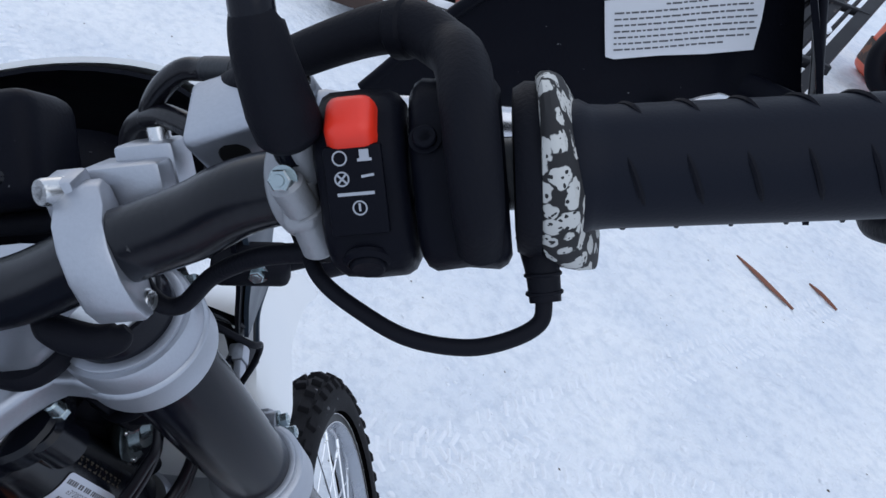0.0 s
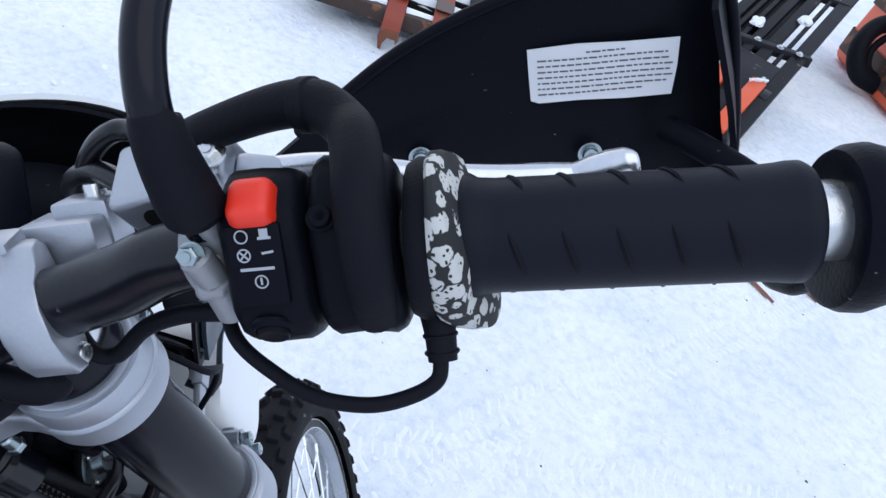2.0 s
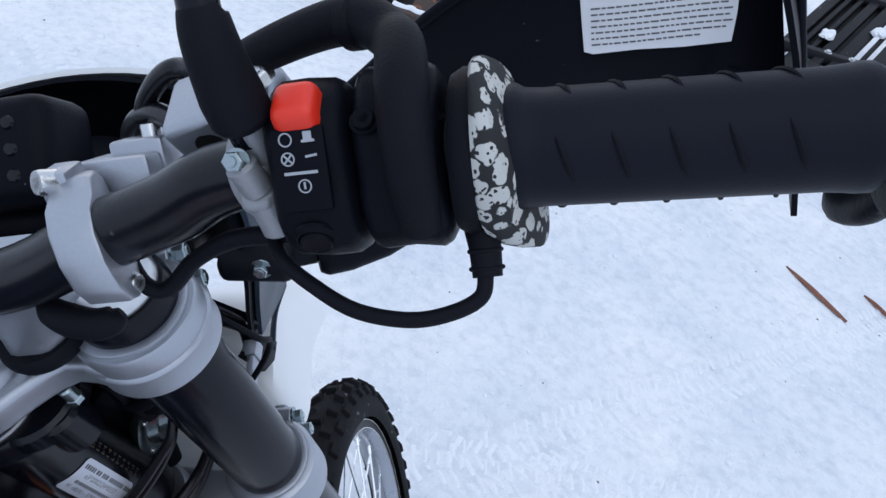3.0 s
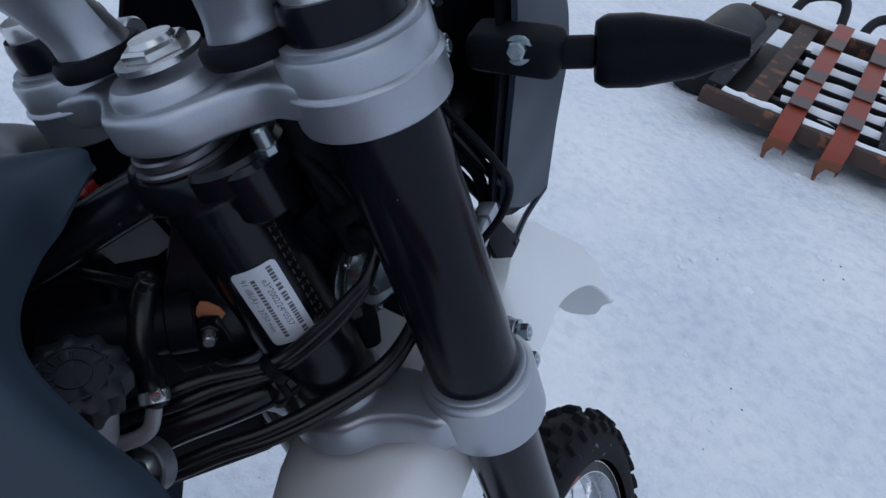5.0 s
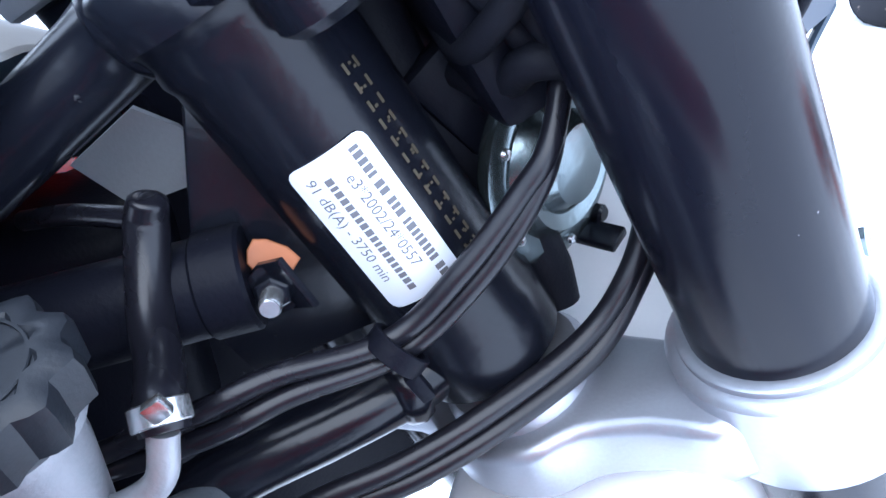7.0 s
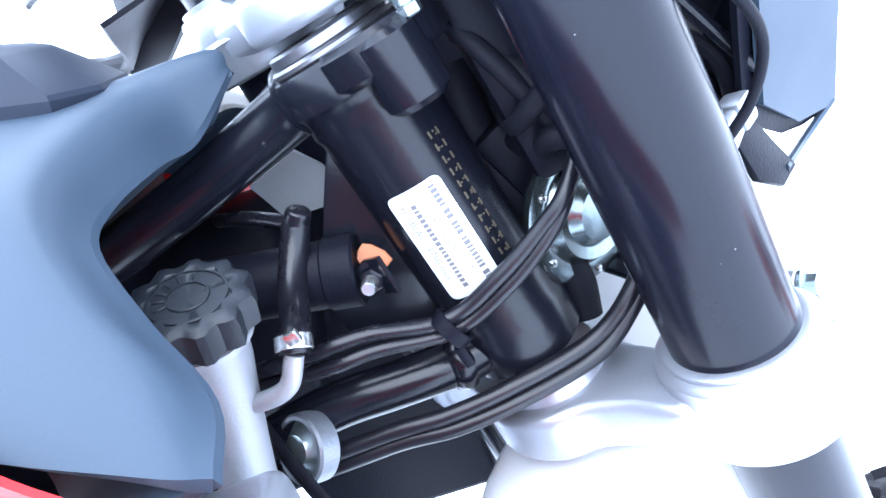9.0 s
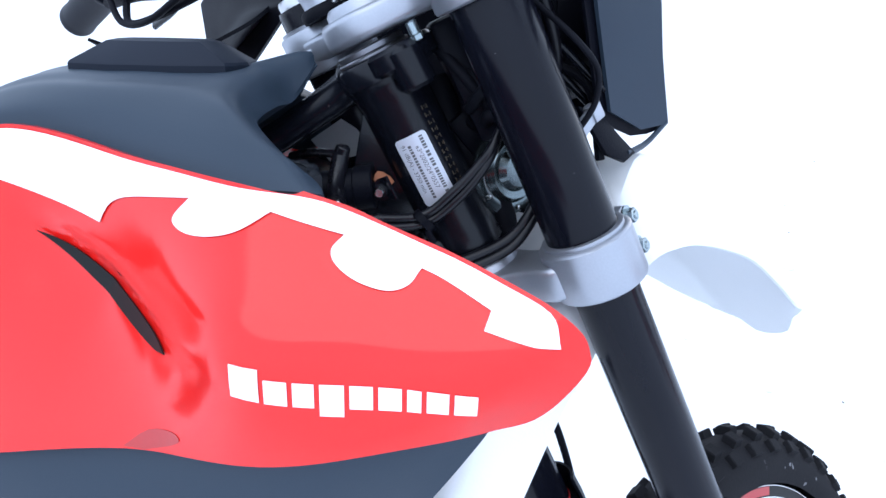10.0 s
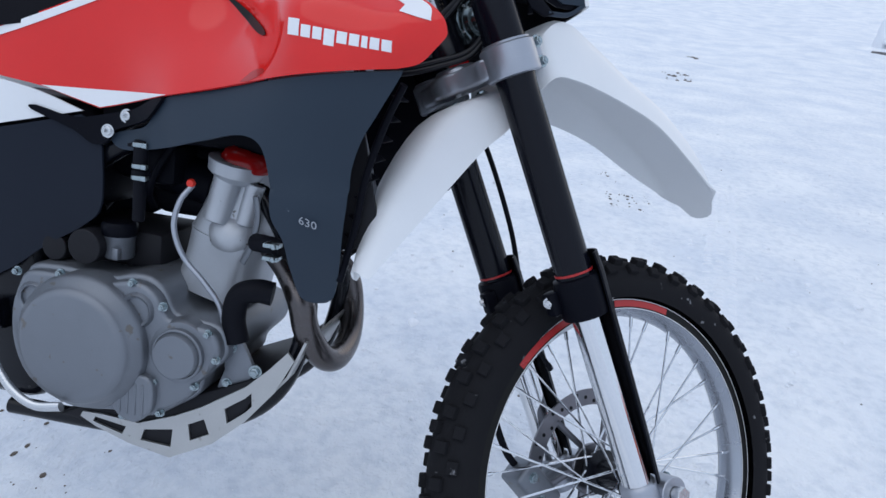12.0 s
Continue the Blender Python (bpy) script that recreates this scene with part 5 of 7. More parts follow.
def head_patch(outline, r, thick, n=10):
    """A label bent round the head tube; outline in (degrees round it, height)."""
    bm = bmesh.new()
    bm.faces.new([bm.verts.new((a, z * 1000, 0)) for a, z in outline])
    lo, hi = min(a for a, _ in outline), max(a for a, _ in outline)
    for k in range(1, n):
        bmesh.ops.bisect_plane(bm, geom=bm.verts[:] + bm.edges[:] + bm.faces[:], plane_co=(lo + (hi - lo) * k / n, 0, 0), plane_no=(1, 0, 0))
    for v in bm.verts:
        v.co = on_head(v.co.x, v.co.y / 1000, r)
    bmesh.ops.recalc_face_normals(bm, faces=bm.faces)
    bmesh.ops.solidify(bm, geom=bm.faces[:], thickness=-thick)
    return bm


LAB = (-32, 20, 0.7325, 0.790)
a0, a1, z0, z1 = LAB
foil = part("data_label", head_patch([(a + da * (1 - math.sin(radians(q))), z + dz * (1 - math.cos(radians(q)))) if flip_q else (a + da * (1 - math.cos(radians(q))), z + dz * (1 - math.sin(radians(q)))) for a, z, da, dz, flip_q in ((a0, z0, 6.5, 0.0034, 0), (a1, z0, -6.5, 0.0034, 1), (a1, z1, -6.5, -0.0034, 0), (a0, z1, 6.5, -0.0034, 1)) for q in (0, 30, 60, 90)], 0.0294, 0.0003), FOIL, head, "silver foil data label with black print")


def label_row(frac, start, end, height, gaps, seed):
    """Plain bars down the label for writing that is not lettered."""
    rnd = random.Random(seed)
    out, z = [], z1 - (z1 - z0) * start
    stop = z1 - (z1 - z0) * end
    a = a1 + (a0 - a1) * frac
    while z > stop:
        w = rnd.uniform(0.0012, 0.0022)
        out.append(head_patch([(a - height, z - w), (a + height, z - w), (a + height, z), (a - height, z)], 0.0297, 0.0001, 2))
        z -= w + (0.0007 if rnd.random() > gaps else 0.002)
    return out


part("label_print", join(*(label_row(0.20, 0.05, 0.97, 3.0, 0.05, 1) + label_row(0.62, 0.12, 0.88, 2.4, 0.0, 2))), PRINT, foil, "plain bars of print")


def lettering(text, size, place, mat, parent, name, label=""):
    """Raised letters laid by place(x, y) on to a surface."""
    cu = bpy.data.curves.new(name, "FONT")
    cu.body, cu.size, cu.extrude, cu.resolution_u = text, size, 0.0, 2
    tmp = new("lettering_source", cu)
    bpy.context.view_layer.update()
    me = bpy.data.meshes.new_from_object(tmp.evaluated_get(bpy.context.evaluated_depsgraph_get()))
    bpy.data.objects.remove(tmp)
    bm = bmesh.new()
    bm.from_mesh(me)
    for v in bm.verts:
        v.co = place(v.co.x, v.co.y)
    return part(name, bm, mat, parent, label, smooth=0)


def label_place(frac, start):
    deg = 1 / (0.0298 * radians(1))
    return lambda x, y: on_head(a1 + (a0 - a1) * frac + y * deg, z1 - (z1 - z0) * start - x, 0.0298)


lettering("e3*2002/24*0557", 0.0052, label_place(0.46, 0.16), PRINT, foil, "label_letters", "small black approval letters")
lettering("91 dB(A) - 3750 min", 0.0050, label_place(0.86, 0.08), PRINT, foil, "label_letters", "small black noise letters")
stamp = []
rnd = random.Random(6)
for k in range(12):
    z = 0.806 - 0.0062 * k
    a = 37 - 0.2 * k
    stamp += [head_patch([(a + da - 1.0, z - dz - h), (a + da + 1.0, z - dz - h), (a + da + 1.0, z - dz), (a + da - 1.0, z - dz)], 0.0293, 0.0002, 2) for da, dz, h in ((-4.5, 0, 0.0035), (4.5, 0.0004, 0.0034), (rnd.uniform(-3, 3), rnd.uniform(0, 0.003), 0.0008), (rnd.uniform(-3, 3), rnd.uniform(0, 0.003), 0.0008))]
part("stamped_number", join(*stamp), material("dull_brass_stamping", (0.065, 0.052, 0.034), 0.6, metal=0.4), head, "plain bars of a stamped number")

# Radiator, filler cap, hoses and small electrics beside the head tube
cap_at = facing((0.0672, -0.1002, 0.8015), (0.0932, -0.0582, 0.8885))
lobes = [(0.0230 + 0.0018 * math.cos(11 * a)) for a in [2 * math.pi * k / 48 for k in range(48)]]
cap_rows = [[(r * f * math.cos(2 * math.pi * k / 48), r * f * math.sin(2 * math.pi * k / 48), h) for k, r in enumerate(lobes)] for h, f in ((0.0, 1.0), (0.010, 1.02), (0.0135, 0.98), (0.0150, 0.86), (0.0150, 0.70), (0.0142, 0.66), (0.0142, 0.02))]
cap_mesh = loft(cap_rows, closed=True)
bmesh.ops.holes_fill(cap_mesh, edges=[e for e in cap_mesh.edges if e.is_boundary])
radiator = part("radiator", join(block((0.032, 0.110, 0.220), Matrix.Translation((0.118, -0.452, 0.470)) @ Matrix.Rotation(radians(18), 4, "X"), 0.006), block((0.036, 0.118, 0.024), Matrix.Translation((0.112, -0.482, 0.588)) @ Matrix.Rotation(radians(18), 4, "X"), 0.007, 3)), ALU, bike, "silver aluminium radiator")
part("radiator_neck", join(sweep([(0.0660, -0.1020, 0.7980), (0.0612, -0.1095, 0.7820), (0.0590, -0.1200, 0.7600), (0.0590, -0.1340, 0.7300), (0.0580, -0.150, 0.695)], [0.0165, 0.0160, 0.0140, 0.0130, 0.0130], 28), lathe([(0.0165, 0), (0.0200, 0.001), (0.0200, 0.004), (0.0165, 0.005)], cap_at @ Matrix.Translation((0, 0, -0.009)), 36)), DULL_ALU, bike, "silver radiator filler neck", HEAD)
filler = part("radiator_cap", moved(cap_mesh, cap_at @ Matrix.Translation((0, 0, -0.002))), CAP_GREY, bike, "scalloped black plastic radiator cap", HEAD)
part("cap_relief", join(pipe(cap_at @ Vector((0, 0, 0.0118)), cap_at @ Vector((0, 0, 0.0130)), 0.0155, 0.0145, 40, 0.0003), pipe(cap_at @ Vector((0, 0, 0.0118)), cap_at @ Vector((0, 0, 0.0130)), 0.0085, 0.0076, 32, 0.0003), *[block((0.0016, 0.005, 0.0010), cap_at @ Matrix.Rotation(radians(t), 4, "Z") @ Matrix.Translation((0, 0.0105, 0.0125)), 0.0003, 1) for t in range(-60, 70, 24)]), CAP_GREY, filler, "raised ring and lettering bars on the cap")
part("overflow_pipe", sweep([(0.0590, -0.1160, 0.7580), (0.0640, -0.1020, 0.7560), (0.0645, -0.0900, 0.7570), (0.0610, -0.0815, 0.7660)], 0.0042, 14), DULL_ALU, bike, "silver overflow pipe", HEAD)
part("overflow_hose", sweep([(0.0610, -0.0812, 0.7655), (0.0560, -0.0790, 0.7705), (0.0380, -0.0800, 0.7718), (0.0230, -0.0795, 0.7775), (0.0120, -0.0740, 0.7865), (0.0060, -0.0660, 0.7970), (0.0070, -0.0600, 0.8030), (0.0072, -0.0590, 0.8042)], [0.0068, 0.0070, 0.0069, 0.0069, 0.0069, 0.0069, 0.0058, 0.0012], 18), CABLE, bike, "short black rubber hose", HEAD)
part("thin_hose", sweep([(0.0070, -0.0650, 0.7985), (-0.0020, -0.0760, 0.8040), (-0.0140, -0.0900, 0.8090), (-0.030, -0.108, 0.812)], 0.0036, 12), CABLE, bike, "thin black rubber hose", HEAD)
part("taped_cable", sweep([(-0.042, 0.030, 0.815), (-0.036, 0.024, 0.780), (-0.031, 0.0245, 0.748), (-0.030, 0.030, 0.700)], 0.0135, 14), RUBBER, bike, "thick taped black cable", HEAD)
part("hose_clip", join(pipe((0.0600, -0.0808, 0.7668), (0.0560, -0.0790, 0.7715), 0.0080, 0.0062, 28, 0.0004), block((0.004, 0.006, 0.006), Matrix.Translation((0.0640, -0.0760, 0.7740)), 0.0008)), STEEL, bike, "shiny steel hose clip", HEAD)
coil = part("ignition_coil", join(rod((0.000, -0.128, 0.792), (0.005, -0.056, 0.7645), 0.0165), rod((0.004, -0.068, 0.769), (0.0055, -0.053, 0.7633), 0.0178)), BLACK_PLASTIC, bike, "black cylindrical ignition coil", HEAD)
part("coil_bracket", prism([(-0.010, -0.012), (0.010, -0.012), (0.0095, 0.000), (0.006, 0.0075), (0.000, 0.0100), (-0.006, 0.0075), (-0.0095, 0.000)], -0.0014, 0.0014, facing((0.0135, -0.0480, 0.7595), (0.55, -0.55, 0.80)) @ Matrix.Rotation(radians(90), 4, "Z"), 0.0006, 1), BLACK_PAINT, coil, "black rounded bracket of the coil")
part("copper_tab", prism([(-0.010, -0.0025), (-0.009, 0.003), (-0.005, 0.0065), (0.001, 0.0070), (0.005, 0.0050), (0.0065, 0.001), (0.006, -0.003), (0.002, -0.0045), (-0.005, -0.0045)], 0, 0.0016, facing((0.0075, -0.0445, 0.7672), (0.2149, 0.0113, 0.8533)) @ Matrix.Rotation(radians(118), 4, "Z"), 0.0004, 1), RUST, coil, "rust-brown copper tab")
nut_at = facing((0.0160, -0.0482, 0.7600), (0.30, -0.090, 0.78))
part("nut", bolt_mesh(0.0060, 0.0042), BLACK_PAINT, coil, "black nut with its washer", nut_at)
part("stud", lathe([(0.0003, 0.0120), (0.0030, 0.0120), (0.0036, 0.0112), (0.0036, 0.0)], nut_at, 16), STEEL, coil, "bright steel stud")
mount_at = facing((0.0395, -0.117, 0.713), (0.16, -0.20, 0.82))
mount_ring = part("rubber_mount", join(pipe(mount_at @ Vector((0, 0, -0.008)), mount_at @ Vector((0, 0, 0.004)), 0.0170, 0.0140, 36), block((0.020, 0.030, 0.008), mount_at @ Matrix.Translation((-0.020, 0.004, -0.004)), 0.003)), CAST, bike, "grey ring bracket", HEAD)
part("bolt", lathe([(0.0003, 0.006), (0.0075, 0.0055), (0.0105, 0.002), (0.0140, 0.0), (0.0140, -0.006)], mount_at, 32), ZINC, mount_ring, "domed zinc washer in the ring")
part("strap", sweep([mount_at @ Vector((-0.018, 0.012, 0.008)), mount_at @ Vector((0.004, -0.006, 0.010)), mount_at @ Vector((0.022, -0.030, 0.004))], 0.0045, 10, flat=0.5), RUBBER, mount_ring, "black rubber strap across the ring")

# Cable runs round the steering head
TIE = Vector((0.026, -0.0265, 0.7265))
for k, (d, r) in enumerate(((0.0, 0.0037), (0.0068, 0.0036))):
    part("control_cable", sweep([(0.000 - d, 0.092, 0.800), (0.018 - d * 0.5, 0.070, 0.776), (0.0335 - d * 0.3, 0.047 + d * 0.3, 0.7565), (0.0345, 0.030 + d * 0.5, 0.7475 - d * 0.5), (0.0345, 0.004 + d * 0.3, 0.7375 - d * 0.9), (0.0335, -0.027, 0.7310 - d * 0.95), (0.036 + 0.2 * d, -0.060, 0.7455 - d * 1.2), (0.038 + 0.2 * d, -0.085, 0.7520 - d * 1.3), (0.030, -0.130, 0.758 - d), (0.01, -0.19, 0.762 - d)], r, 14), CABLE, bike, "black control cable round the steering head", HEAD)
part("cable_tie", join(pipe(TIE + Vector((0.0075, 0.002, 0.001)), TIE + Vector((0.0085, -0.0045, -0.001)), 0.0105, 0.0088, 20, 0.0003), block((0.006, 0.005, 0.012), Matrix.Translation(TIE + Vector((0.013, -0.002, -0.012))), 0.001)), BLACK_PLASTIC, bike, "black plastic cable tie", HEAD)
for k in range(2):
    d = 0.0074 * k
    part("control_cable", sweep([(0.018, 0.085, 0.745 - d), (0.022, 0.066, 0.708 - d), (0.026, 0.047, 0.6905 - d * 0.8), (0.028 + d * 0.3, 0.022, 0.6805 - d * 0.9), (0.034 + d * 0.3, -0.019, 0.6835 - d), (0.036 + d * 0.2, -0.052, 0.6880 - d), (0.036, -0.079, 0.6950 - d), (0.036, -0.112, 0.7010 - d), (0.028, -0.18, 0.708 - d)], (0.0042, 0.0041)[k], 14), CABLE, bike, "black control cable under the steering head", HEAD)
horn_at = facing((-0.024, 0.050, 0.7235), (0.40, 0.30, 0.62)) @ Matrix.Scale(1.16, 4)
horn = part("horn", lathe([(0.0005, -0.016), (0.017, -0.015), (0.020, -0.008), (0.024, -0.004), (0.0245, 0.0), (0.0325, 0.002), (0.0345, 0.005), (0.0345, 0.008), (0.030, 0.010), (0.026, 0.009), (0.022, 0.014), (0.017, 0.0125), (0.013, 0.017), (0.0005, 0.018)], horn_at, 48), HORN_STEEL, bike, "blue-grey plated steel horn", HEAD)
for k in range(6):
    a = radians(60 * k + 15)
    part("rivet", lathe([(0.0002, 0.0016), (0.0016, 0.0012), (0.0020, 0)], horn_at @ Matrix.Translation((0.030 * math.cos(a), 0.030 * math.sin(a), 0.0098)), 10), STEEL, horn)
part("horn_bracket", join(block((0.010, 0.004, 0.040), horn_at @ Matrix.Translation((0.002, -0.036, 0.002)), 0.001), rod(horn_at @ Vector((0.01, -0.034, 0)), horn_at @ Vector((0.01, -0.034, 0.012)), 0.004, seg=12)), BLACK_PAINT, horn, "black horn bracket")
for route, r in (([(-0.02, 0.040, 0.772), (0.006, 0.046, 0.768), (0.024, 0.054, 0.776), (0.030, 0.066, 0.770)], 0.0060), ([(-0.02, 0.044, 0.790), (0.010, 0.042, 0.786), (0.026, 0.050, 0.792), (0.034, 0.064, 0.800)], 0.0050), ([(0.000, 0.036, 0.846), (0.016, 0.044, 0.826), (0.022, 0.052, 0.800), (0.020, 0.058, 0.775)], 0.0045), ([(-0.005, 0.040, 0.830), (0.014, 0.052, 0.814), (0.026, 0.060, 0.790), (0.026, 0.062, 0.765)], 0.0036)):
    part("wire", sweep(route, r, 10), RUBBER, bike, "black wire at the steering head", HEAD)
# Made-up box that blocks the bright gap behind the wires.
part("dark_filler_box", block((0.075, 0.030, 0.100), Matrix.Translation((-0.020, 0.054, 0.806)), 0.006), BLACK_PLASTIC, bike, "black box added to darken the gap behind the fairing", HEAD)

part("wire_connector", block((0.014, 0.024, 0.040), Matrix.Translation((-0.022, 0.0375, 0.762)) @ Matrix.Rotation(radians(14), 4, "X"), 0.003), BLACK_PLASTIC, bike, "black plug connector behind the horn", HEAD)
part("wire_connector", block((0.020, 0.018, 0.034), Matrix.Translation((-0.012, 0.052, 0.776)) @ Matrix.Rotation(radians(-20), 4, "X"), 0.003), BLACK_PLASTIC, bike, "black plug connector behind the horn", HEAD)
part("inner_shroud", loft([[(-0.052, -0.090, 0.815), (-0.045, -0.058, 0.8195), (-0.044, -0.050, 0.806)], [(-0.052, -0.084, 0.790), (-0.045, -0.060, 0.786), (-0.044, -0.048, 0.789)]], 0.003), DULL_ALU, bike, "grey plastic seen behind the frame", HEAD)

part("horn_cable", sweep([(-0.014, 0.0350, 0.7290), (-0.016, 0.0330, 0.7060), (-0.014, 0.0300, 0.6860), (-0.010, 0.0260, 0.6700)], [0.0075, 0.0095, 0.0105, 0.0090], 16), RUBBER, bike, "black rubber sleeve below the horn", HEAD)

# ---- bodywork ----
# How far the right-hand bodywork stands out: control points (x; y, z) of one smooth skin.
SKIN = np.array([(0.251, -0.283, 0.623), (0.249, -0.310, 0.583), (0.258, -0.340, 0.594), (0.245, -0.462, 0.614), (0.220, -0.366, 0.658), (0.175, -0.504, 0.683), (0.190, -0.522, 0.599), (0.124, -0.603, 0.643), (0.113, -0.643, 0.681), (0.159, -0.657, 0.510), (0.110, -0.746, 0.470), (0.212, -0.430, 0.386), (0.197, -0.391, 0.419), (0.145, -0.420, 0.269), (0.246, -0.331, 0.576), (0.252, -0.300, 0.631), (0.120, -0.90, 0.50), (0.118, -0.95, 0.35), (0.12, -1.05, 0.45), (0.115, -0.85, 0.30)])


def thin_plate(c):
    p = c[:, 1:]
    r = np.linalg.norm(p[:, None] - p[None], axis=2)
    k = np.where(r > 0, r * r * np.log(r + 1e-12), 0) + 2e-4 * np.eye(len(p))
    q = np.c_[np.ones(len(p)), p]
    return np.linalg.solve(np.block([[k, q], [q.T, np.zeros((3, 3))]]), np.r_[c[:, 0], 0, 0, 0])


SKIN_W = thin_plate(SKIN)


def skin_x(y, z):
    r = np.hypot(SKIN[:, 1] - y, SKIN[:, 2] - z)
    return float((np.where(r > 0, r * r * np.log(r + 1e-12), 0) * SKIN_W[:-3]).sum() + SKIN_W[-3] + SKIN_W[-2] * y + SKIN_W[-1] * z)


def rounded(outline, steps=5):
    """An outline with its flagged corners kept (a third entry) and all else run smooth."""
    n, out = len(outline), []
    corner = [len(p) > 2 for p in outline]
    for i in range(n):
        p1, p2 = Vector(outline[i][:2]), Vector(outline[(i + 1) % n][:2])
        p0 = p1 * 2 - p2 if corner[i] else Vector(outline[i - 1][:2])
        p3 = p2 * 2 - p1 if corner[(i + 1) % n] else Vector(outline[(i + 2) % n][:2])
        for k in range(steps):
            t = k / steps
            q = 0.5 * (2 * p1 + (p2 - p0) * t + (2 * p0 - 5 * p1 + 4 * p2 - p3) * t * t + (3 * p1 - p0 - 3 * p2 + p3) * t ** 3)
            out.append((q.x, q.y))
    return out


def panel(outline, off=0.0, thick=0.004, cell=0.016, side=1, relief=None, steps=5):
    """A sheet of bodywork: an outline in (y, z) laid on to the skin, off metres outside it."""
    pts = rounded(outline, steps)
    bm = bmesh.new()
    bm.faces.new([bm.verts.new((0, y, z)) for y, z in pts])
    for axis, lo, hi in ((1, min(p[0] for p in pts), max(p[0] for p in pts)), (2, min(p[1] for p in pts), max(p[1] for p in pts))):
        n = max(2, int((hi - lo) / cell))
        for k in range(1, n):
            at = [0, 0, 0]
            at[axis] = lo + (hi - lo) * k / n
            no = [0, 0, 0]
            no[axis] = 1
            bmesh.ops.bisect_plane(bm, geom=bm.verts[:] + bm.edges[:] + bm.faces[:], plane_co=at, plane_no=no)
    bmesh.ops.triangulate(bm, faces=[f for f in bm.faces if len(f.verts) > 4])
    for v in bm.verts:
        y, z = v.co.y, v.co.z
        v.co.x = skin_x(y, z) + off + (relief(y, z) if relief else 0.0)
    bmesh.ops.recalc_face_normals(bm, faces=bm.faces)
    if sum(f.normal.x * f.calc_area() for f in bm.faces) < 0:
        bmesh.ops.reverse_faces(bm, faces=bm.faces)
    bmesh.ops.solidify(bm, geom=bm.faces[:], thickness=thick)
    if side < 0:
        moved(bm, Matrix.Diagonal((-1, 1, 1, 1)))
    return bm


def scoop_fold(y, z):
    """The dished fold behind the slit and the crease that runs to the nose."""
    a, b = Vector((-0.607, 0.646)), Vector((-0.509, 0.600))
    d = (b - a).normalized()
    q = Vector((y, z)) - a
    s, t = q.dot(d), q.dot(Vector((-d.y, d.x)))
    mid = max(0.0, 1 - abs(s - 0.055) / 0.085)
    dish = -0.016 * mid * math.exp(-(min(0.0, t + 0.002) / 0.045) ** 2) * (1 if t < 0.002 else math.exp(-((t - 0.002) / 0.009) ** 2))
    ridge = z - 0.6335 + 0.045 * (y + 0.40)
    crease = 0.0095 * max(0.0, 1 - abs(ridge) / (0.042 if ridge < 0 else 0.026)) ** 1.15 * max(0.0, min(1.0, (y + 0.52) / 0.05)) * max(0.0, min(1.0, (-0.283 - y) / 0.03))
    return dish + crease


SHROUD = [(-0.2830, 0.6230), (-0.2830, 0.6150), (-0.2914, 0.6030), (-0.3084, 0.5845), (-0.333, 0.5760, 1), (-0.402, 0.565), (-0.50, 0.546), (-0.588, 0.525), (-0.657, 0.509, 1), (-0.725, 0.4925), (-0.792, 0.4750, 1), (-0.830, 0.4838), (-0.875, 0.4955), (-0.931, 0.5020), (-0.985, 0.5065), (-1.06, 0.5115), (-1.13, 0.515, 1), (-1.06, 0.526), (-0.941, 0.571), (-0.766, 0.650), (-0.660, 0.700), (-0.637, 0.7115), (-0.606, 0.7130), (-0.543, 0.7022), (-0.500, 0.6980), (-0.4645, 0.6945), (-0.4376, 0.6912), (-0.4290, 0.6930, 1), (-0.405, 0.6865), (-0.386, 0.6785), (-0.3677, 0.6715), (-0.350, 0.6655), (-0.331, 0.6585), (-0.305, 0.6475), (-0.2885, 0.6345)]
WHITE_BAND = [(-1.12, 0.5155, 1), (-1.06, 0.5195), (-0.941, 0.557), (-0.80, 0.620), (-0.713, 0.653), (-0.68, 0.669), (-0.645, 0.683, 1), (-0.633, 0.680), (-0.599, 0.670), (-0.560, 0.660, 1), (-0.556, 0.667), (-0.549, 0.674), (-0.534, 0.679), (-0.494, 0.6845, 1), (-0.504, 0.674), (-0.503, 0.669), (-0.494, 0.6665), (-0.479, 0.668), (-0.463, 0.673), (-0.446, 0.683, 1), (-0.407, 0.6735, 1), (-0.4135, 0.667), (-0.411, 0.660), (-0.400, 0.653), (-0.385, 0.649), (-0.374, 0.651), (-0.367, 0.658, 1), (-0.353, 0.653), (-0.333, 0.644, 1), (-0.337, 0.636, 1), (-0.316, 0.6315), (-0.300, 0.629, 1), (-0.3045, 0.6445), (-0.331, 0.6565), (-0.350, 0.6637), (-0.3677, 0.6697), (-0.405, 0.6845), (-0.4290, 0.6905), (-0.4645, 0.6927), (-0.500, 0.6960), (-0.543, 0.7000), (-0.606, 0.7107), (-0.637, 0.7090), (-0.660, 0.6975), (-0.766, 0.6475), (-0.941, 0.5685), (-1.06, 0.5235)]
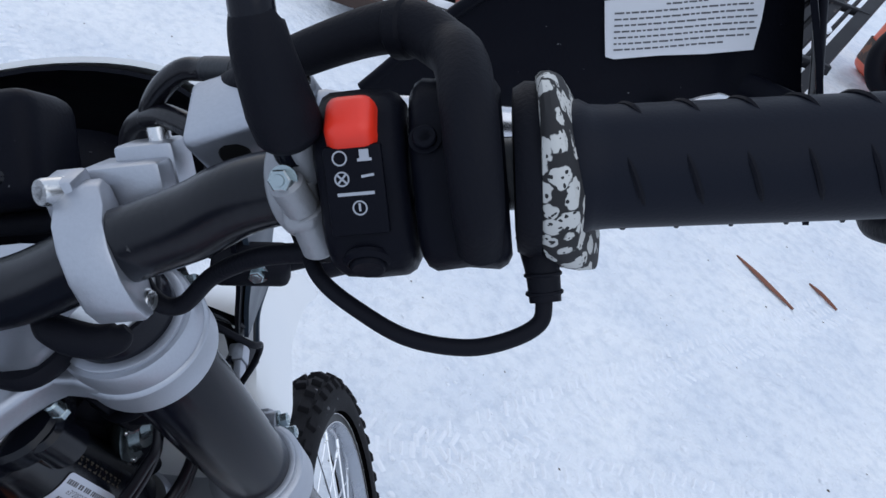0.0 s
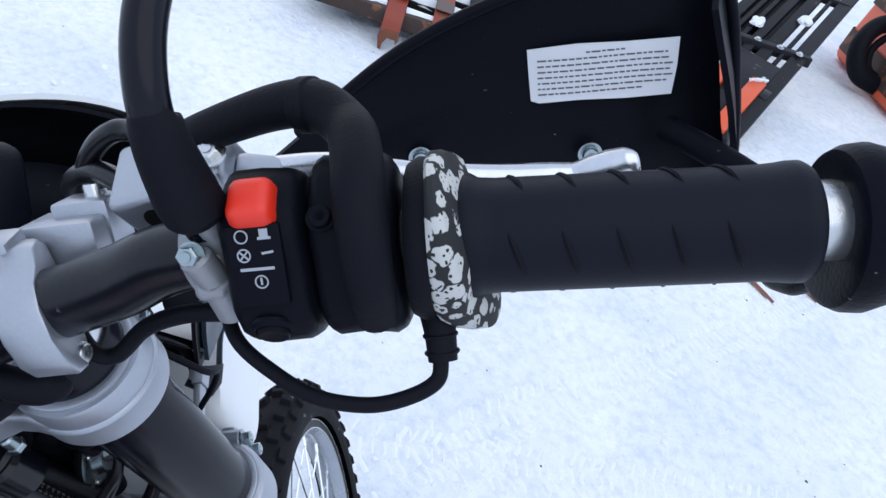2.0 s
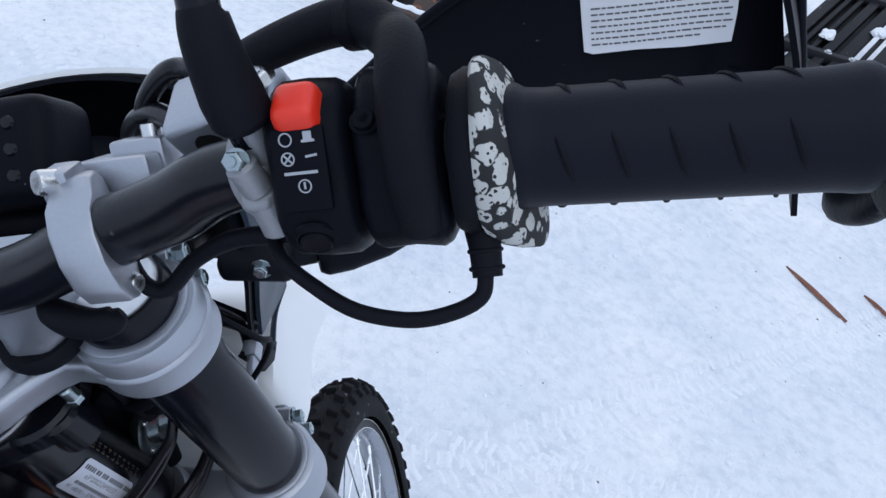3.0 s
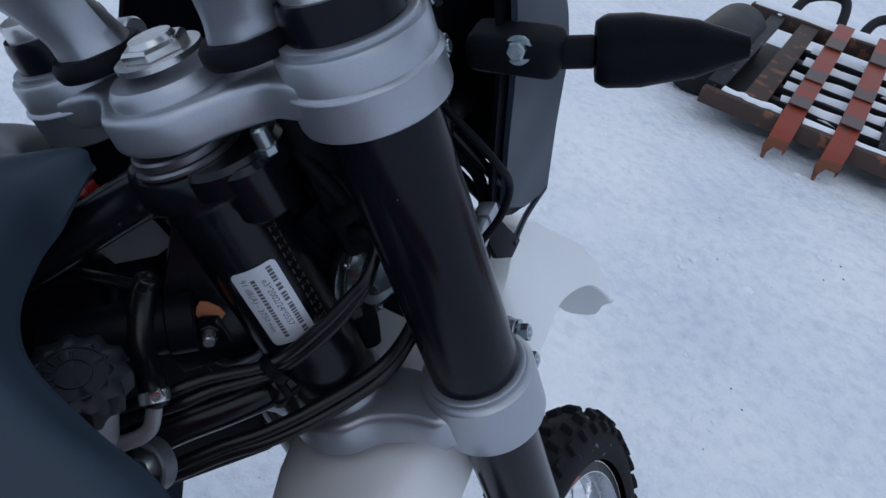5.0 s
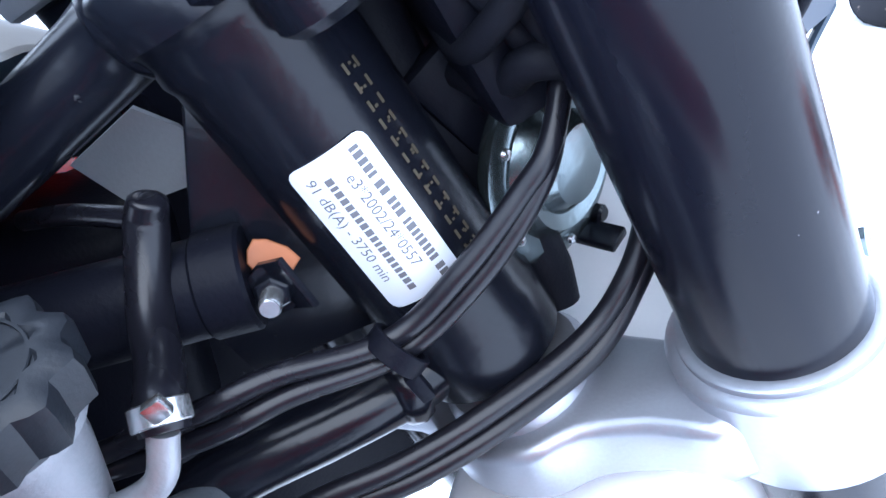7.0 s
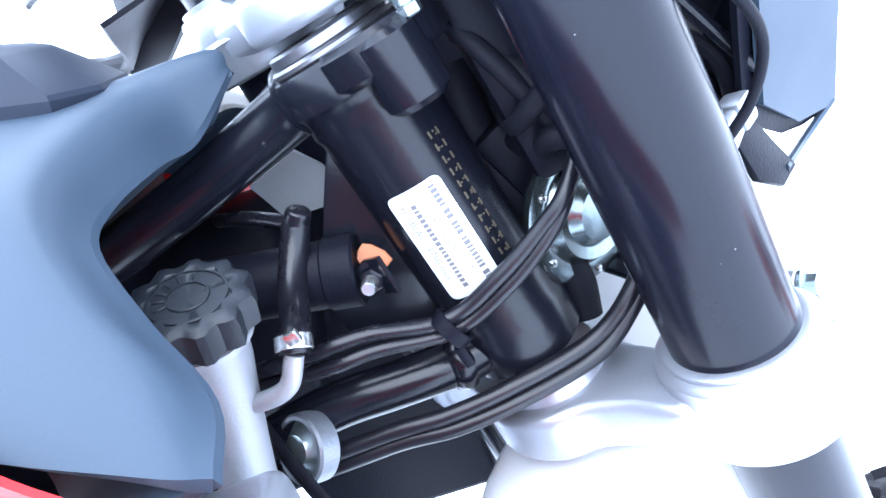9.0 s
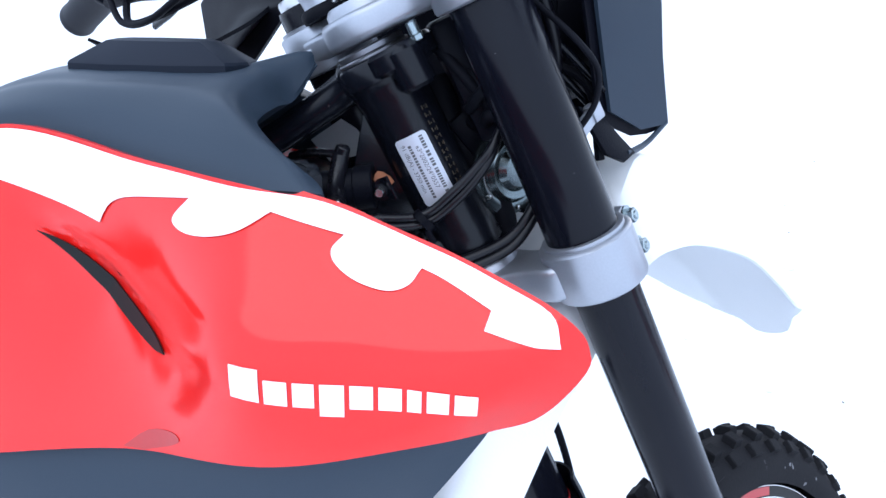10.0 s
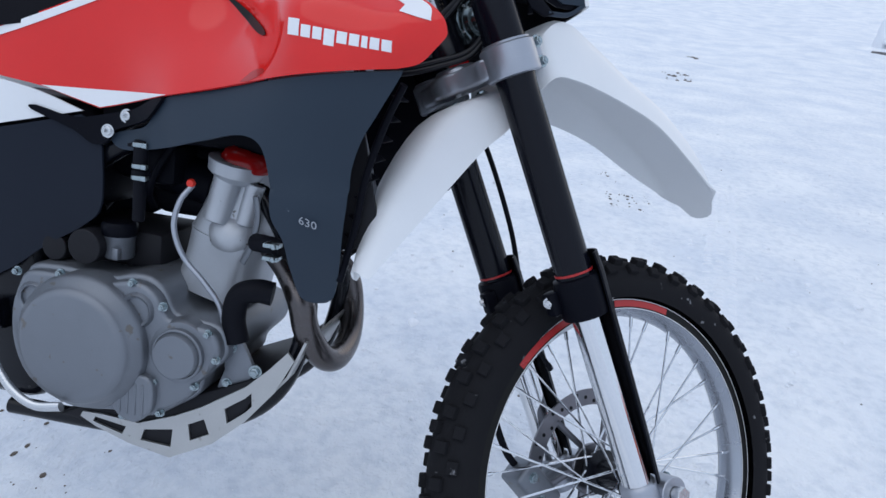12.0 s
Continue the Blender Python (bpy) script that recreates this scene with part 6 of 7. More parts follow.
for sx in (1, -1):
    shroud = part("radiator_shroud", panel(SHROUD, 0, 0.004, 0.007, sx, scoop_fold), RED, bike, "glossy red plastic radiator shroud")
    part("white_graphic", panel(WHITE_BAND, 0.0016, 0.0005, 0.007, sx, scoop_fold), DECAL_WHITE, shroud, "white scalloped graphic band")
    part("white_graphic", panel([(-0.660, 0.5092, 1), (-0.725, 0.4937), (-0.791, 0.4765, 1), (-0.830, 0.4852), (-0.876, 0.4970, 1), (-0.80, 0.5005), (-0.73, 0.5048)], 0.0012, 0.0005, 0.012, sx, scoop_fold, 3), DECAL_WHITE, shroud, "white tapering tail stripe")
    part("air_slit", panel([(-0.611, 0.647, 1), (-0.585, 0.6380), (-0.550, 0.6200), (-0.520, 0.6050), (-0.511, 0.5975, 1), (-0.521, 0.5970), (-0.539, 0.6030), (-0.564, 0.6165), (-0.589, 0.6330)], 0.0032, 0.0010, 0.004, sx, scoop_fold), DECAL_BLACK, shroud, "narrow black air slit")
    # The maker's word as plain white shapes of its size.
    y = -0.4625
    for w, lo, hi in ((0.0150, 0, 1), (0.0115, 0, 0.74), (0.0105, 0, 0.74), (0.0120, -0.26, 0.74), (0.0115, 0, 0.74), (0.0115, 0, 0.74), (0.0070, 0, 0.74), (0.0110, 0, 0.74), (0.0115, 0, 0.74)):
        base = 0.5985 - 0.055 * (y + 0.4625)
        h = 0.0180 - 0.002 * (y + 0.4625) / 0.12
        part("maker_mark", panel([(y, base + lo * h, 1), (y + w, base + lo * h - 0.0007, 1), (y + w, base + hi * h - 0.0007, 1), (y, base + hi * h, 1)], 0.0008, 0.0004, 0.02, sx, scoop_fold, 1), DECAL_WHITE, shroud, "plain white block where a letter stands")
        y += w + 0.0027
    # A dark reflection in the gloss, painted on as a darker red patch.
    reflection_outline = [(-0.540, 0.5385, 1), (-0.522, 0.553), (-0.505, 0.558), (-0.500, 0.555), (-0.508, 0.549), (-0.525, 0.541, 1)]
    part("dark_reflection", panel(reflection_outline, 0.0006, 0.0003, 0.02, sx, scoop_fold, 3), material("darker_red_reflection", (0.42, 0.010, 0.008), 0.25, coat=0.4, bump=0.0), shroud, "darker red painted reflection")

    SCOOP = [(-0.659, 0.507, 1), (-0.588, 0.523), (-0.50, 0.544), (-0.402, 0.563), (-0.329, 0.574, 1), (-0.334, 0.563), (-0.357, 0.522), (-0.376, 0.488), (-0.388, 0.452), (-0.391, 0.420), (-0.393, 0.390), (-0.400, 0.328), (-0.413, 0.272), (-0.435, 0.259), (-0.458, 0.266), (-0.466, 0.308), (-0.470, 0.351), (-0.483, 0.380), (-0.485, 0.415), (-0.495, 0.456), (-0.511, 0.473), (-0.543, 0.474), (-0.595, 0.459), (-0.667, 0.438), (-0.746, 0.422), (-0.774, 0.430), (-0.768, 0.444), (-0.711, 0.461), (-0.685, 0.495)]
    scoop = part("radiator_scoop", panel(SCOOP, -0.0035, 0.004, 0.014, sx, lambda y, z: 0.006 * max(0.0, min(1.0, (0.424 - z + 0.12 * (y + 0.42)) / 0.006)) - 0.004), SLATE, bike, "slate-grey plastic radiator scoop")
    if sx > 0:
        c = Vector((0, -0.444, 0.3805))

        def badge_place(x, y):
            yy, zz = c.y + x * 0.98 + y * 0.05, c.z - x * 0.30 + y
            return Vector((skin_x(yy, zz) + 0.0035, yy, zz))

        lettering("630", 0.0150, badge_place, MARK_WHITE, scoop, "size_badge", "raised silver number badge")
    bracket = part("shroud_bracket", panel([(-0.668, 0.504, 1), (-0.690, 0.500), (-0.73, 0.482), (-0.775, 0.470), (-0.83, 0.458), (-0.885, 0.468), (-0.89, 0.461), (-0.83, 0.440), (-0.80, 0.424), (-0.776, 0.430), (-0.768, 0.447), (-0.715, 0.466), (-0.694, 0.478)], 0.001, 0.005, 0.03, sx, None, 3), BLACK_PLASTIC, bike, "black plastic bracket between panels")
    for y, z in ((-0.746, 0.470), (-0.777, 0.445)):
        part("bolt", bolt_mesh(0.0065, 0.004, 1.5, True), STEEL, bracket, "bright button-head panel bolt", facing((sx * (skin_x(y, z) + 0.001), y, z), (sx * 5, y, z + 0.4)))
    part("side_panel", panel([(-1.30, 0.392, 1), (-1.055, 0.402), (-0.934, 0.4315), (-0.822, 0.4625, 1), (-0.797, 0.445), (-0.787, 0.414), (-0.782, 0.338), (-0.812, 0.302), (-0.869, 0.266), (-0.955, 0.205), (-1.10, 0.14), (-1.30, 0.12, 1)], -0.004, 0.004, 0.04, sx), DARK_SLATE, bike, "dark slate plastic side panel")
    part("rear_side_stripe", panel([(-1.30, 0.512, 1), (-1.13, 0.508), (-1.0, 0.503), (-0.931, 0.497), (-0.880, 0.488), (-0.819, 0.4680, 1), (-0.934, 0.437), (-1.055, 0.409), (-1.30, 0.398, 1)], -0.002, 0.004, 0.04, sx, None, 3), WHITE, bike, "white rear side panel")

# Tank cover: a coarse net run smooth, both sides
FRONT = [(0.189, -0.421, 0.6885), (0.160, -0.428, 0.6900), (0.135, -0.450, 0.7005), (0.109, -0.470, 0.7145), (0.075, -0.476, 0.7175), (0.040, -0.470, 0.7215), (0.014, -0.461, 0.7240), (0.0, -0.4445, 0.7480)]


def tank_net():
    rows = [
        FRONT,
        [(0.187, -0.438, 0.6895), (0.160, -0.448, 0.7020), (0.138, -0.468, 0.7140), (0.112, -0.486, 0.7270), (0.078, -0.491, 0.7340), (0.044, -0.485, 0.7400), (0.017, -0.474, 0.7450), (0.0, -0.4535, 0.7570)],
        [(0.166, -0.495, 0.688), (0.150, -0.500, 0.703), (0.126, -0.510, 0.718), (0.094, -0.520, 0.733), (0.048, -0.518, 0.7410), (0.0, -0.512, 0.7440)],
        [(0.130, -0.556, 0.6960), (0.120, -0.560, 0.711), (0.106, -0.566, 0.724), (0.086, -0.574, 0.735), (0.050, -0.576, 0.742), (0.0, -0.576, 0.7445)],
        [(0.104, -0.618, 0.7040), (0.098, -0.622, 0.714), (0.090, -0.628, 0.722), (0.070, -0.634, 0.731), (0.044, -0.636, 0.738), (0.0, -0.636, 0.742)],
        [(0.095, -0.690, 0.6830), (0.090, -0.690, 0.697), (0.080, -0.692, 0.706), (0.062, -0.694, 0.712), (0.040, -0.695, 0.716), (0.0, -0.695, 0.718)],
    ]
    full = []
    for r in rows:
        if len(r) == 6:
            at = (0, 1, 2, 3, 3.5, 4.0, 4.5, 5)
            r = [tuple(Vector(r[min(int(t), 4)]).lerp(Vector(r[min(int(t), 4) + 1]), t - min(int(t), 4))) for t in at]
        full.append(r + [(-x, y, z) for x, y, z in reversed(r[:-1])])
    return full


tank = part("tank_cover", loft(smooth_rows(tank_net(), 6, 5), 0.004), SLATE, bike, "slate-grey plastic tank cover")
lip = []
for sx in (1, -1):
    lip.append(loft(smooth_rows([[(sx * x * f, y - dy, z - dz) for x, y, z in FRONT] for f, dy, dz in ((1.0, 0.0, 0.0), (0.98, 0.016, 0.010), (0.94, 0.050, 0.034))], 4, 5), 0.003))
part("tank_lip", join(*lip), SLATE, tank, "rolled front lip of the tank cover")
LID = [(0.016, -0.492), (0.036, -0.505), (0.046, -0.540), (0.044, -0.585), (0.030, -0.618)]
lid_rows = []
for z, f, g in ((0.722, 1.0, 1.0), (0.7465, 1.0, 1.0), (0.7485, 0.97, 0.98), (0.7625, 0.62, 0.60), (0.7640, 0.50, 0.48), (0.7645, 0.10, 0.10)):
    side = [(x * f, -0.556 + (y + 0.556) * g, z) for x, y in LID]
    lid_rows.append(side + [(-x, y, z2) for x, y, z2 in reversed(side)])
lid = loft(lid_rows, closed=True)
bmesh.ops.holes_fill(lid, edges=[e for e in lid.edges if e.is_boundary])
part("filler_cover", lid, DARK_SLATE, bike, "low faceted dark plastic filler cover on the tank", smooth=22)
seat_rows = []
for y, z, w in ((-0.672, 0.722, 0.052), (-0.72, 0.712, 0.072), (-0.80, 0.690, 0.088), (-0.91, 0.662, 0.104), (-0.97, 0.655, 0.114), (-1.04, 0.672, 0.122), (-1.20, 0.700, 0.125)):
    seat_rows.append([(sx * w * f, y, z - d) for sx, f, d in ((1, 1.12, 0.085), (1, 1.05, 0.030), (1, 0.82, 0.006), (1, 0.4, 0.0), (0, 0, 0), (-1, 0.4, 0.0), (-1, 0.82, 0.006), (-1, 1.05, 0.030), (-1, 1.12, 0.085))])
part("seat", loft(smooth_rows(seat_rows, 4, 3), 0.006), material("black_seat_vinyl", (0.008, 0.008, 0.011), 0.6, fine=600, bump=0.25, spec=0.08), bike, "long black vinyl seat")

part("fuel_tank", join(block((0.150, 0.200, 0.190), Matrix.Translation((-0.075, -0.625, 0.605)), 0.030, 4), block((0.090, 0.120, 0.150), Matrix.Translation((-0.115, -0.500, 0.575)), 0.020, 3)), BLACK_PLASTIC, bike, "black plastic fuel tank under its cover")

part("left_radiator", block((0.045, 0.150, 0.280), Matrix.Translation((-0.150, -0.425, 0.515)) @ Matrix.Rotation(radians(14), 4, "X"), 0.008, 3), BLACK_PLASTIC, bike, "black shrouded left radiator")

# Radiator louvres ahead of the scoop
for k in range(9):
    z = 0.335 + 0.026 * k
    y = -0.400 + 0.0032 * k ** 1.35
    part("louvre", block((0.052, 0.012, 0.0022), Matrix.Translation((0.130 + 0.004 * k, y, z)) @ Matrix.Rotation(radians(-28), 4, "X"), 0.0005, 1), BLACK_PLASTIC, radiator, "black radiator louvre")
part("radiator_guard", sweep([(0.158, -0.402, 0.300), (0.166, -0.386, 0.380), (0.172, -0.378, 0.440), (0.190, -0.356, 0.510), (0.205, -0.334, 0.560)], 0.005, 10), BLACK_PLASTIC, radiator, "black edge frame of the radiator")
part("radiator_core", block((0.006, 0.085, 0.20), Matrix.Translation((0.150, -0.420, 0.44)) @ Matrix.Rotation(radians(15), 4, "X"), 0.001), DARK_STEEL, radiator, "dark finned radiator core")

# ---- engine ----
YZ = lambda x: Matrix(((0, 0, 1, x), (1, 0, 0, 0), (0, 1, 0, 0), (0, 0, 0, 1)))
CASE = [(-0.895, 0.215), (-0.882, 0.236), (-0.850, 0.241), (-0.815, 0.241), (-0.758, 0.239), (-0.720, 0.249), (-0.690, 0.248), (-0.667, 0.232), (-0.650, 0.203), (-0.620, 0.199), (-0.582, 0.194), (-0.567, 0.170), (-0.570, 0.145), (-0.598, 0.112), (-0.607, 0.084), (-0.640, 0.058), (-0.682, 0.032), (-0.725, 0.034), (-0.78, 0.026), (-0.830, 0.032), (-0.880, 0.060), (-0.905, 0.110), (-0.908, 0.170)]
crank = part("crankcase", join(prism(rounded(CASE, 3), -0.10, 0.128, YZ(0), 0.008, 3), prism(rounded([(y * 0.97 - 0.022, z * 0.94 + 0.008) for y, z in CASE], 3), 0.120, 0.146, YZ(0), 0.008, 3)), CAST, bike, "grey cast crankcase")
part("clutch_cover", lathe([(0.102, 0.118), (0.102, 0.150), (0.098, 0.160), (0.0895, 0.166), (0.086, 0.174), (0.082, 0.1795), (0.074, 0.1815), (0.0005, 0.1835)], Matrix.Translation((0, -0.780, 0.141)) @ Matrix.Rotation(radians(90), 4, "Y"), 72), CAST, bike, "round grey clutch cover")
part("water_pump_cover", join(lathe([(0.050, 0.120), (0.050, 0.140), (0.046, 0.146), (0.034, 0.148), (0.034, 0.158), (0.031, 0.163), (0.0005, 0.1645)], Matrix.Translation((0, -0.630, 0.150)) @ Matrix.Rotation(radians(90), 4, "Y"), 48), pipe((0.145, -0.630, 0.150), (0.156, -0.630, 0.150), 0.0385, 0.035)), CAST, bike, "grey round water pump cover")
small = part("oil_filter_cover", join(prism(rounded([(-0.722, 0.098), (-0.706, 0.108), (-0.678, 0.110), (-0.664, 0.098), (-0.664, 0.062), (-0.676, 0.044), (-0.694, 0.034), (-0.718, 0.042), (-0.728, 0.062)], 3), 0.12, 0.158, YZ(0), 0.005, 3), *[block((0.003, 0.004, 0.050), Matrix.Translation((0.158, -0.714 + 0.012 * k, 0.072)), 0.001, 1) for k in range(4)]), CAST, bike, "ribbed grey oil filter cover")
for y, z, r in ((-0.864, 0.193, 0.022), (-0.698, 0.203, 0.024)):
    part("case_boss", lathe([(0.0003, 0.136), (r * 0.70, 0.136), (r * 0.80, 0.150), (r * 0.95, 0.152), (r * 1.15, 0.144), (r * 1.3, 0.12)], Matrix.Translation((0, y, z)) @ Matrix.Rotation(radians(90), 4, "Y"), 36), CAST, crank, "grey boss with a recess")
    # A black disc paints the shade inside the open recess.
    part("recess_shade", lathe([(0.0003, 0.1400), (r * 0.78, 0.1400), (r * 0.78, 0.1372)], Matrix.Translation((0, y, z)) @ Matrix.Rotation(radians(90), 4, "Y"), 28), BLACK_PLASTIC, crank, "black disc as painted shade in the recess")
for y, z in ((-0.892, 0.228), (-0.822, 0.236), (-0.762, 0.232), (-0.708, 0.241), (-0.660, 0.214), (-0.590, 0.186), (-0.576, 0.150), (-0.606, 0.104), (-0.662, 0.166), (-0.603, 0.135), (-0.658, 0.052), (-0.716, 0.036), (-0.727, 0.098), (-0.666, 0.100)):
    bolt(crank, (0.142, y, z), (1, 0, 0), 0.0048, 0.009, ZINC, name="bolt")
cylinder_rows = []
for (y, z), half, wide in (((-0.640, 0.215), 0.062, 0.075), ((-0.630, 0.250), 0.060, 0.074), ((-0.622, 0.285), 0.060, 0.076), ((-0.614, 0.305), 0.064, 0.080), ((-0.608, 0.330), 0.058, 0.078), ((-0.598, 0.370), 0.052, 0.074), ((-0.590, 0.405), 0.052, 0.070), ((-0.584, 0.430), 0.046, 0.060)):
    n = Vector((0, 0.97, -0.24))
    cylinder_rows.append([Vector((wide * math.copysign(abs(math.cos(a)) ** 0.6, math.cos(a)), y, z)) + n * half * math.copysign(abs(math.sin(a)) ** 0.6, math.sin(a)) for a in [2 * math.pi * k / 32 for k in range(32)]])
barrel = loft(cylinder_rows, closed=True)
bmesh.ops.holes_fill(barrel, edges=[e for e in barrel.edges if e.is_boundary])
cyl = part("cylinder", barrel, PALE_CAST, bike, "grey cast cylinder and head", smooth=30)
part("cylinder_joint", loft([[Vector((p.x * 1.03, p.y * 1.0, p.z + d)) for p in cylinder_rows[3]] for d in (-0.0015, 0.0015)], 0.004, True), PALE_CAST, cyl, "raised joint between barrel and head")
part("cylinder_dome", lathe([(0.036, 0.0), (0.032, 0.010), (0.022, 0.018), (0.0005, 0.021)], facing((0.066, -0.600, 0.322), (0.6, -0.55, 0.70)), 32), PALE_CAST, cyl, "rounded boss on the head")
bolt(cyl, (0.080, -0.604, 0.318), (0.8, 0.1, 0.55), 0.0045, 0.004)
part("cam_tower", join(rod((0.078, -0.622, 0.335), (0.072, -0.606, 0.405), 0.019, 0.022), rod((0.074, -0.578, 0.335), (0.070, -0.566, 0.395), 0.014), lathe([(0.026, 0), (0.040, 0.012), (0.042, 0.030), (0.038, 0.032)], facing((0.066, -0.602, 0.396), (0.070, -0.592, 0.45)), 40)), PALE_CAST, cyl, "grey cast towers of the cylinder head")
part("cam_cover", lathe([(0.038, 0.0), (0.040, 0.006), (0.036, 0.018), (0.026, 0.025), (0.0005, 0.027)], facing((0.060, -0.586, 0.420), (0.068, -0.572, 0.48)), 40), HEAD_RED, cyl, "red cylinder head cover")
part("head_stay", sweep([(0.092, -0.556, 0.382), (0.090, -0.552, 0.350), (0.085, -0.560, 0.312), (0.080, -0.575, 0.28)], 0.007, 10, flat=0.6), CAST, cyl, "grey head stay")
part("oil_line", sweep([(0.100, -0.648, 0.386), (0.112, -0.660, 0.362), (0.118, -0.664, 0.325), (0.118, -0.648, 0.285), (0.118, -0.614, 0.252), (0.116, -0.590, 0.222), (0.112, -0.582, 0.190), (0.108, -0.580, 0.168)], 0.0042, 12), ALU, bike, "grey braided oil line")
part("tank_underside", block((0.20, 0.34, 0.070), Matrix.Translation((-0.02, -0.640, 0.472)), 0.012), BLACK_PLASTIC, bike, "black underside of the fuel tank")
part("intake_boot", block((0.10, 0.13, 0.12), Matrix.Translation((-0.05, -0.715, 0.372)), 0.025, 3), RUBBER, bike, "black rubber intake boot")
for at in ((0.100, -0.650, 0.388), (0.110, -0.580, 0.168)):
    part("banjo_bolt", join(lathe([(0.0003, 0.006), (0.005, 0.006), (0.0062, 0.004), (0.0062, 0)], facing(at, (2, -0.6, 0.4)), 16)), BUTTON, bike, "red anodised banjo bolt")
part("side_breather", join(rod((0.118, -0.718, 0.440), (0.118, -0.719, 0.405), 0.010), rod((0.118, -0.719, 0.408), (0.116, -0.720, 0.325), 0.0088), pipe((0.118, -0.719, 0.398), (0.118, -0.719, 0.386), 0.0115, 0.008), block((0.016, 0.036, 0.005), Matrix.Translation((0.116, -0.718, 0.432)), 0.001)), RUBBER, bike, "black breather hose")
for z in (0.388, 0.404, 0.434):
    part("hose_clip", join(pipe((0.118, -0.719, z - 0.003), (0.118, -0.719, z + 0.003), 0.0118, 0.009, 24, 0.0004), block((0.006, 0.008, 0.007), Matrix.Translation((0.126, -0.708, z)), 0.001)), ZINC, bike, "bright hose clip")
part("clutch_reservoir", join(lathe([(0.020, 0), (0.022, 0.003), (0.022, 0.030), (0.0235, 0.032), (0.0235, 0.046), (0.021, 0.049), (0.0005, 0.050)], Matrix.Translation((0.088, -0.768, 0.258)), 36), block((0.012, 0.010, 0.018), Matrix.Translation((0.108, -0.758, 0.268)), 0.002)), CAST, bike, "grey fluid reservoir under a dark lid")
part("reservoir_lid", lathe([(0.0240, 0.034), (0.0255, 0.036), (0.0255, 0.050), (0.0225, 0.054), (0.0005, 0.055)], Matrix.Translation((0.088, -0.768, 0.258)), 36), BLACK_PLASTIC, bike, "black reservoir lid")
part("starter_motor", join(rod((0.02, -0.80, 0.275), (0.125, -0.80, 0.275), 0.026), rod((0.0, -0.86, 0.262), (0.11, -0.86, 0.262), 0.020), block((0.14, 0.16, 0.06), Matrix.Translation((0, -0.79, 0.268)), 0.012)), DARK_STEEL, bike, "dark starter motor behind the cylinder")
part("airbox", block((0.15, 0.22, 0.16), Matrix.Translation((0, -0.93, 0.40)), 0.02, 3), BLACK_PLASTIC, bike, "black airbox")
part("throttle_body", join(rod((0.0, -0.66, 0.37), (0.0, -0.82, 0.40), 0.034), block((0.08, 0.06, 0.06), Matrix.Translation((0.02, -0.73, 0.40)), 0.01), sweep([(0.06, -0.70, 0.44), (0.07, -0.72, 0.40), (0.06, -0.74, 0.36), (0.03, -0.75, 0.33)], 0.006, 10)), BLACK_PLASTIC, bike, "black throttle body")
part("coolant_hose", sweep([(0.110, -0.512, 0.250), (0.115, -0.535, 0.252), (0.115, -0.560, 0.240), (0.112, -0.568, 0.205), (0.112, -0.560, 0.170)], 0.017, 16), RUBBER, bike, "thick black coolant hose")
part("upper_coolant_hose", sweep([(0.130, -0.492, 0.322), (0.118, -0.520, 0.322), (0.100, -0.548, 0.318)], 0.013, 14), RUBBER, bike, "black coolant hose with clips")
for z in (0.330, 0.312):
    part("hose_clip", join(block((0.018, 0.022, 0.006), Matrix.Translation((0.146, -0.503, z)), 0.0012), rod((0.152, -0.498, z), (0.158, -0.498, z), 0.004, seg=12)), ZINC, bike, "bright worm-drive clip")
part("exhaust_header", sweep([(0.040, -0.550, 0.300), (0.062, -0.512, 0.275), (0.086, -0.480, 0.240), (0.086, -0.466, 0.195), (0.062, -0.448, 0.152), (0.020, -0.437, 0.137), (-0.040, -0.438, 0.150), (-0.085, -0.450, 0.190), (-0.100, -0.470, 0.24), (-0.105, -0.520, 0.28)], 0.0195, 24), PIPE, bike, "heat-tinted steel exhaust header pipe")
part("engine_mount", join(prism(rounded([(-0.585, 0.170), (-0.566, 0.178), (-0.545, 0.150), (-0.535, 0.120), (-0.560, 0.095), (-0.590, 0.090), (-0.580, 0.12)], 2), 0.098, 0.106, YZ(0), 0.001)), CAST, bike, "grey engine mounting plate")
bolt(bike, (0.106, -0.573, 0.158), (1, 0, 0), 0.0075, 0.006)
bolt(bike, (0.108, -0.531, 0.127), (1, 0, 0), 0.0072, 0.006)
bolt(bike, (0.106, -0.575, 0.100), (1, 0, 0), 0.0055, 0.005)
part("kick_guard", sweep([(0.172, -0.925, 0.140), (0.182, -0.900, 0.105), (0.190, -0.865, 0.068), (0.192, -0.826, 0.050), (0.188, -0.785, 0.054)], 0.0085, 14, flat=0.7), STEEL, bike, "polished brake pedal arm")

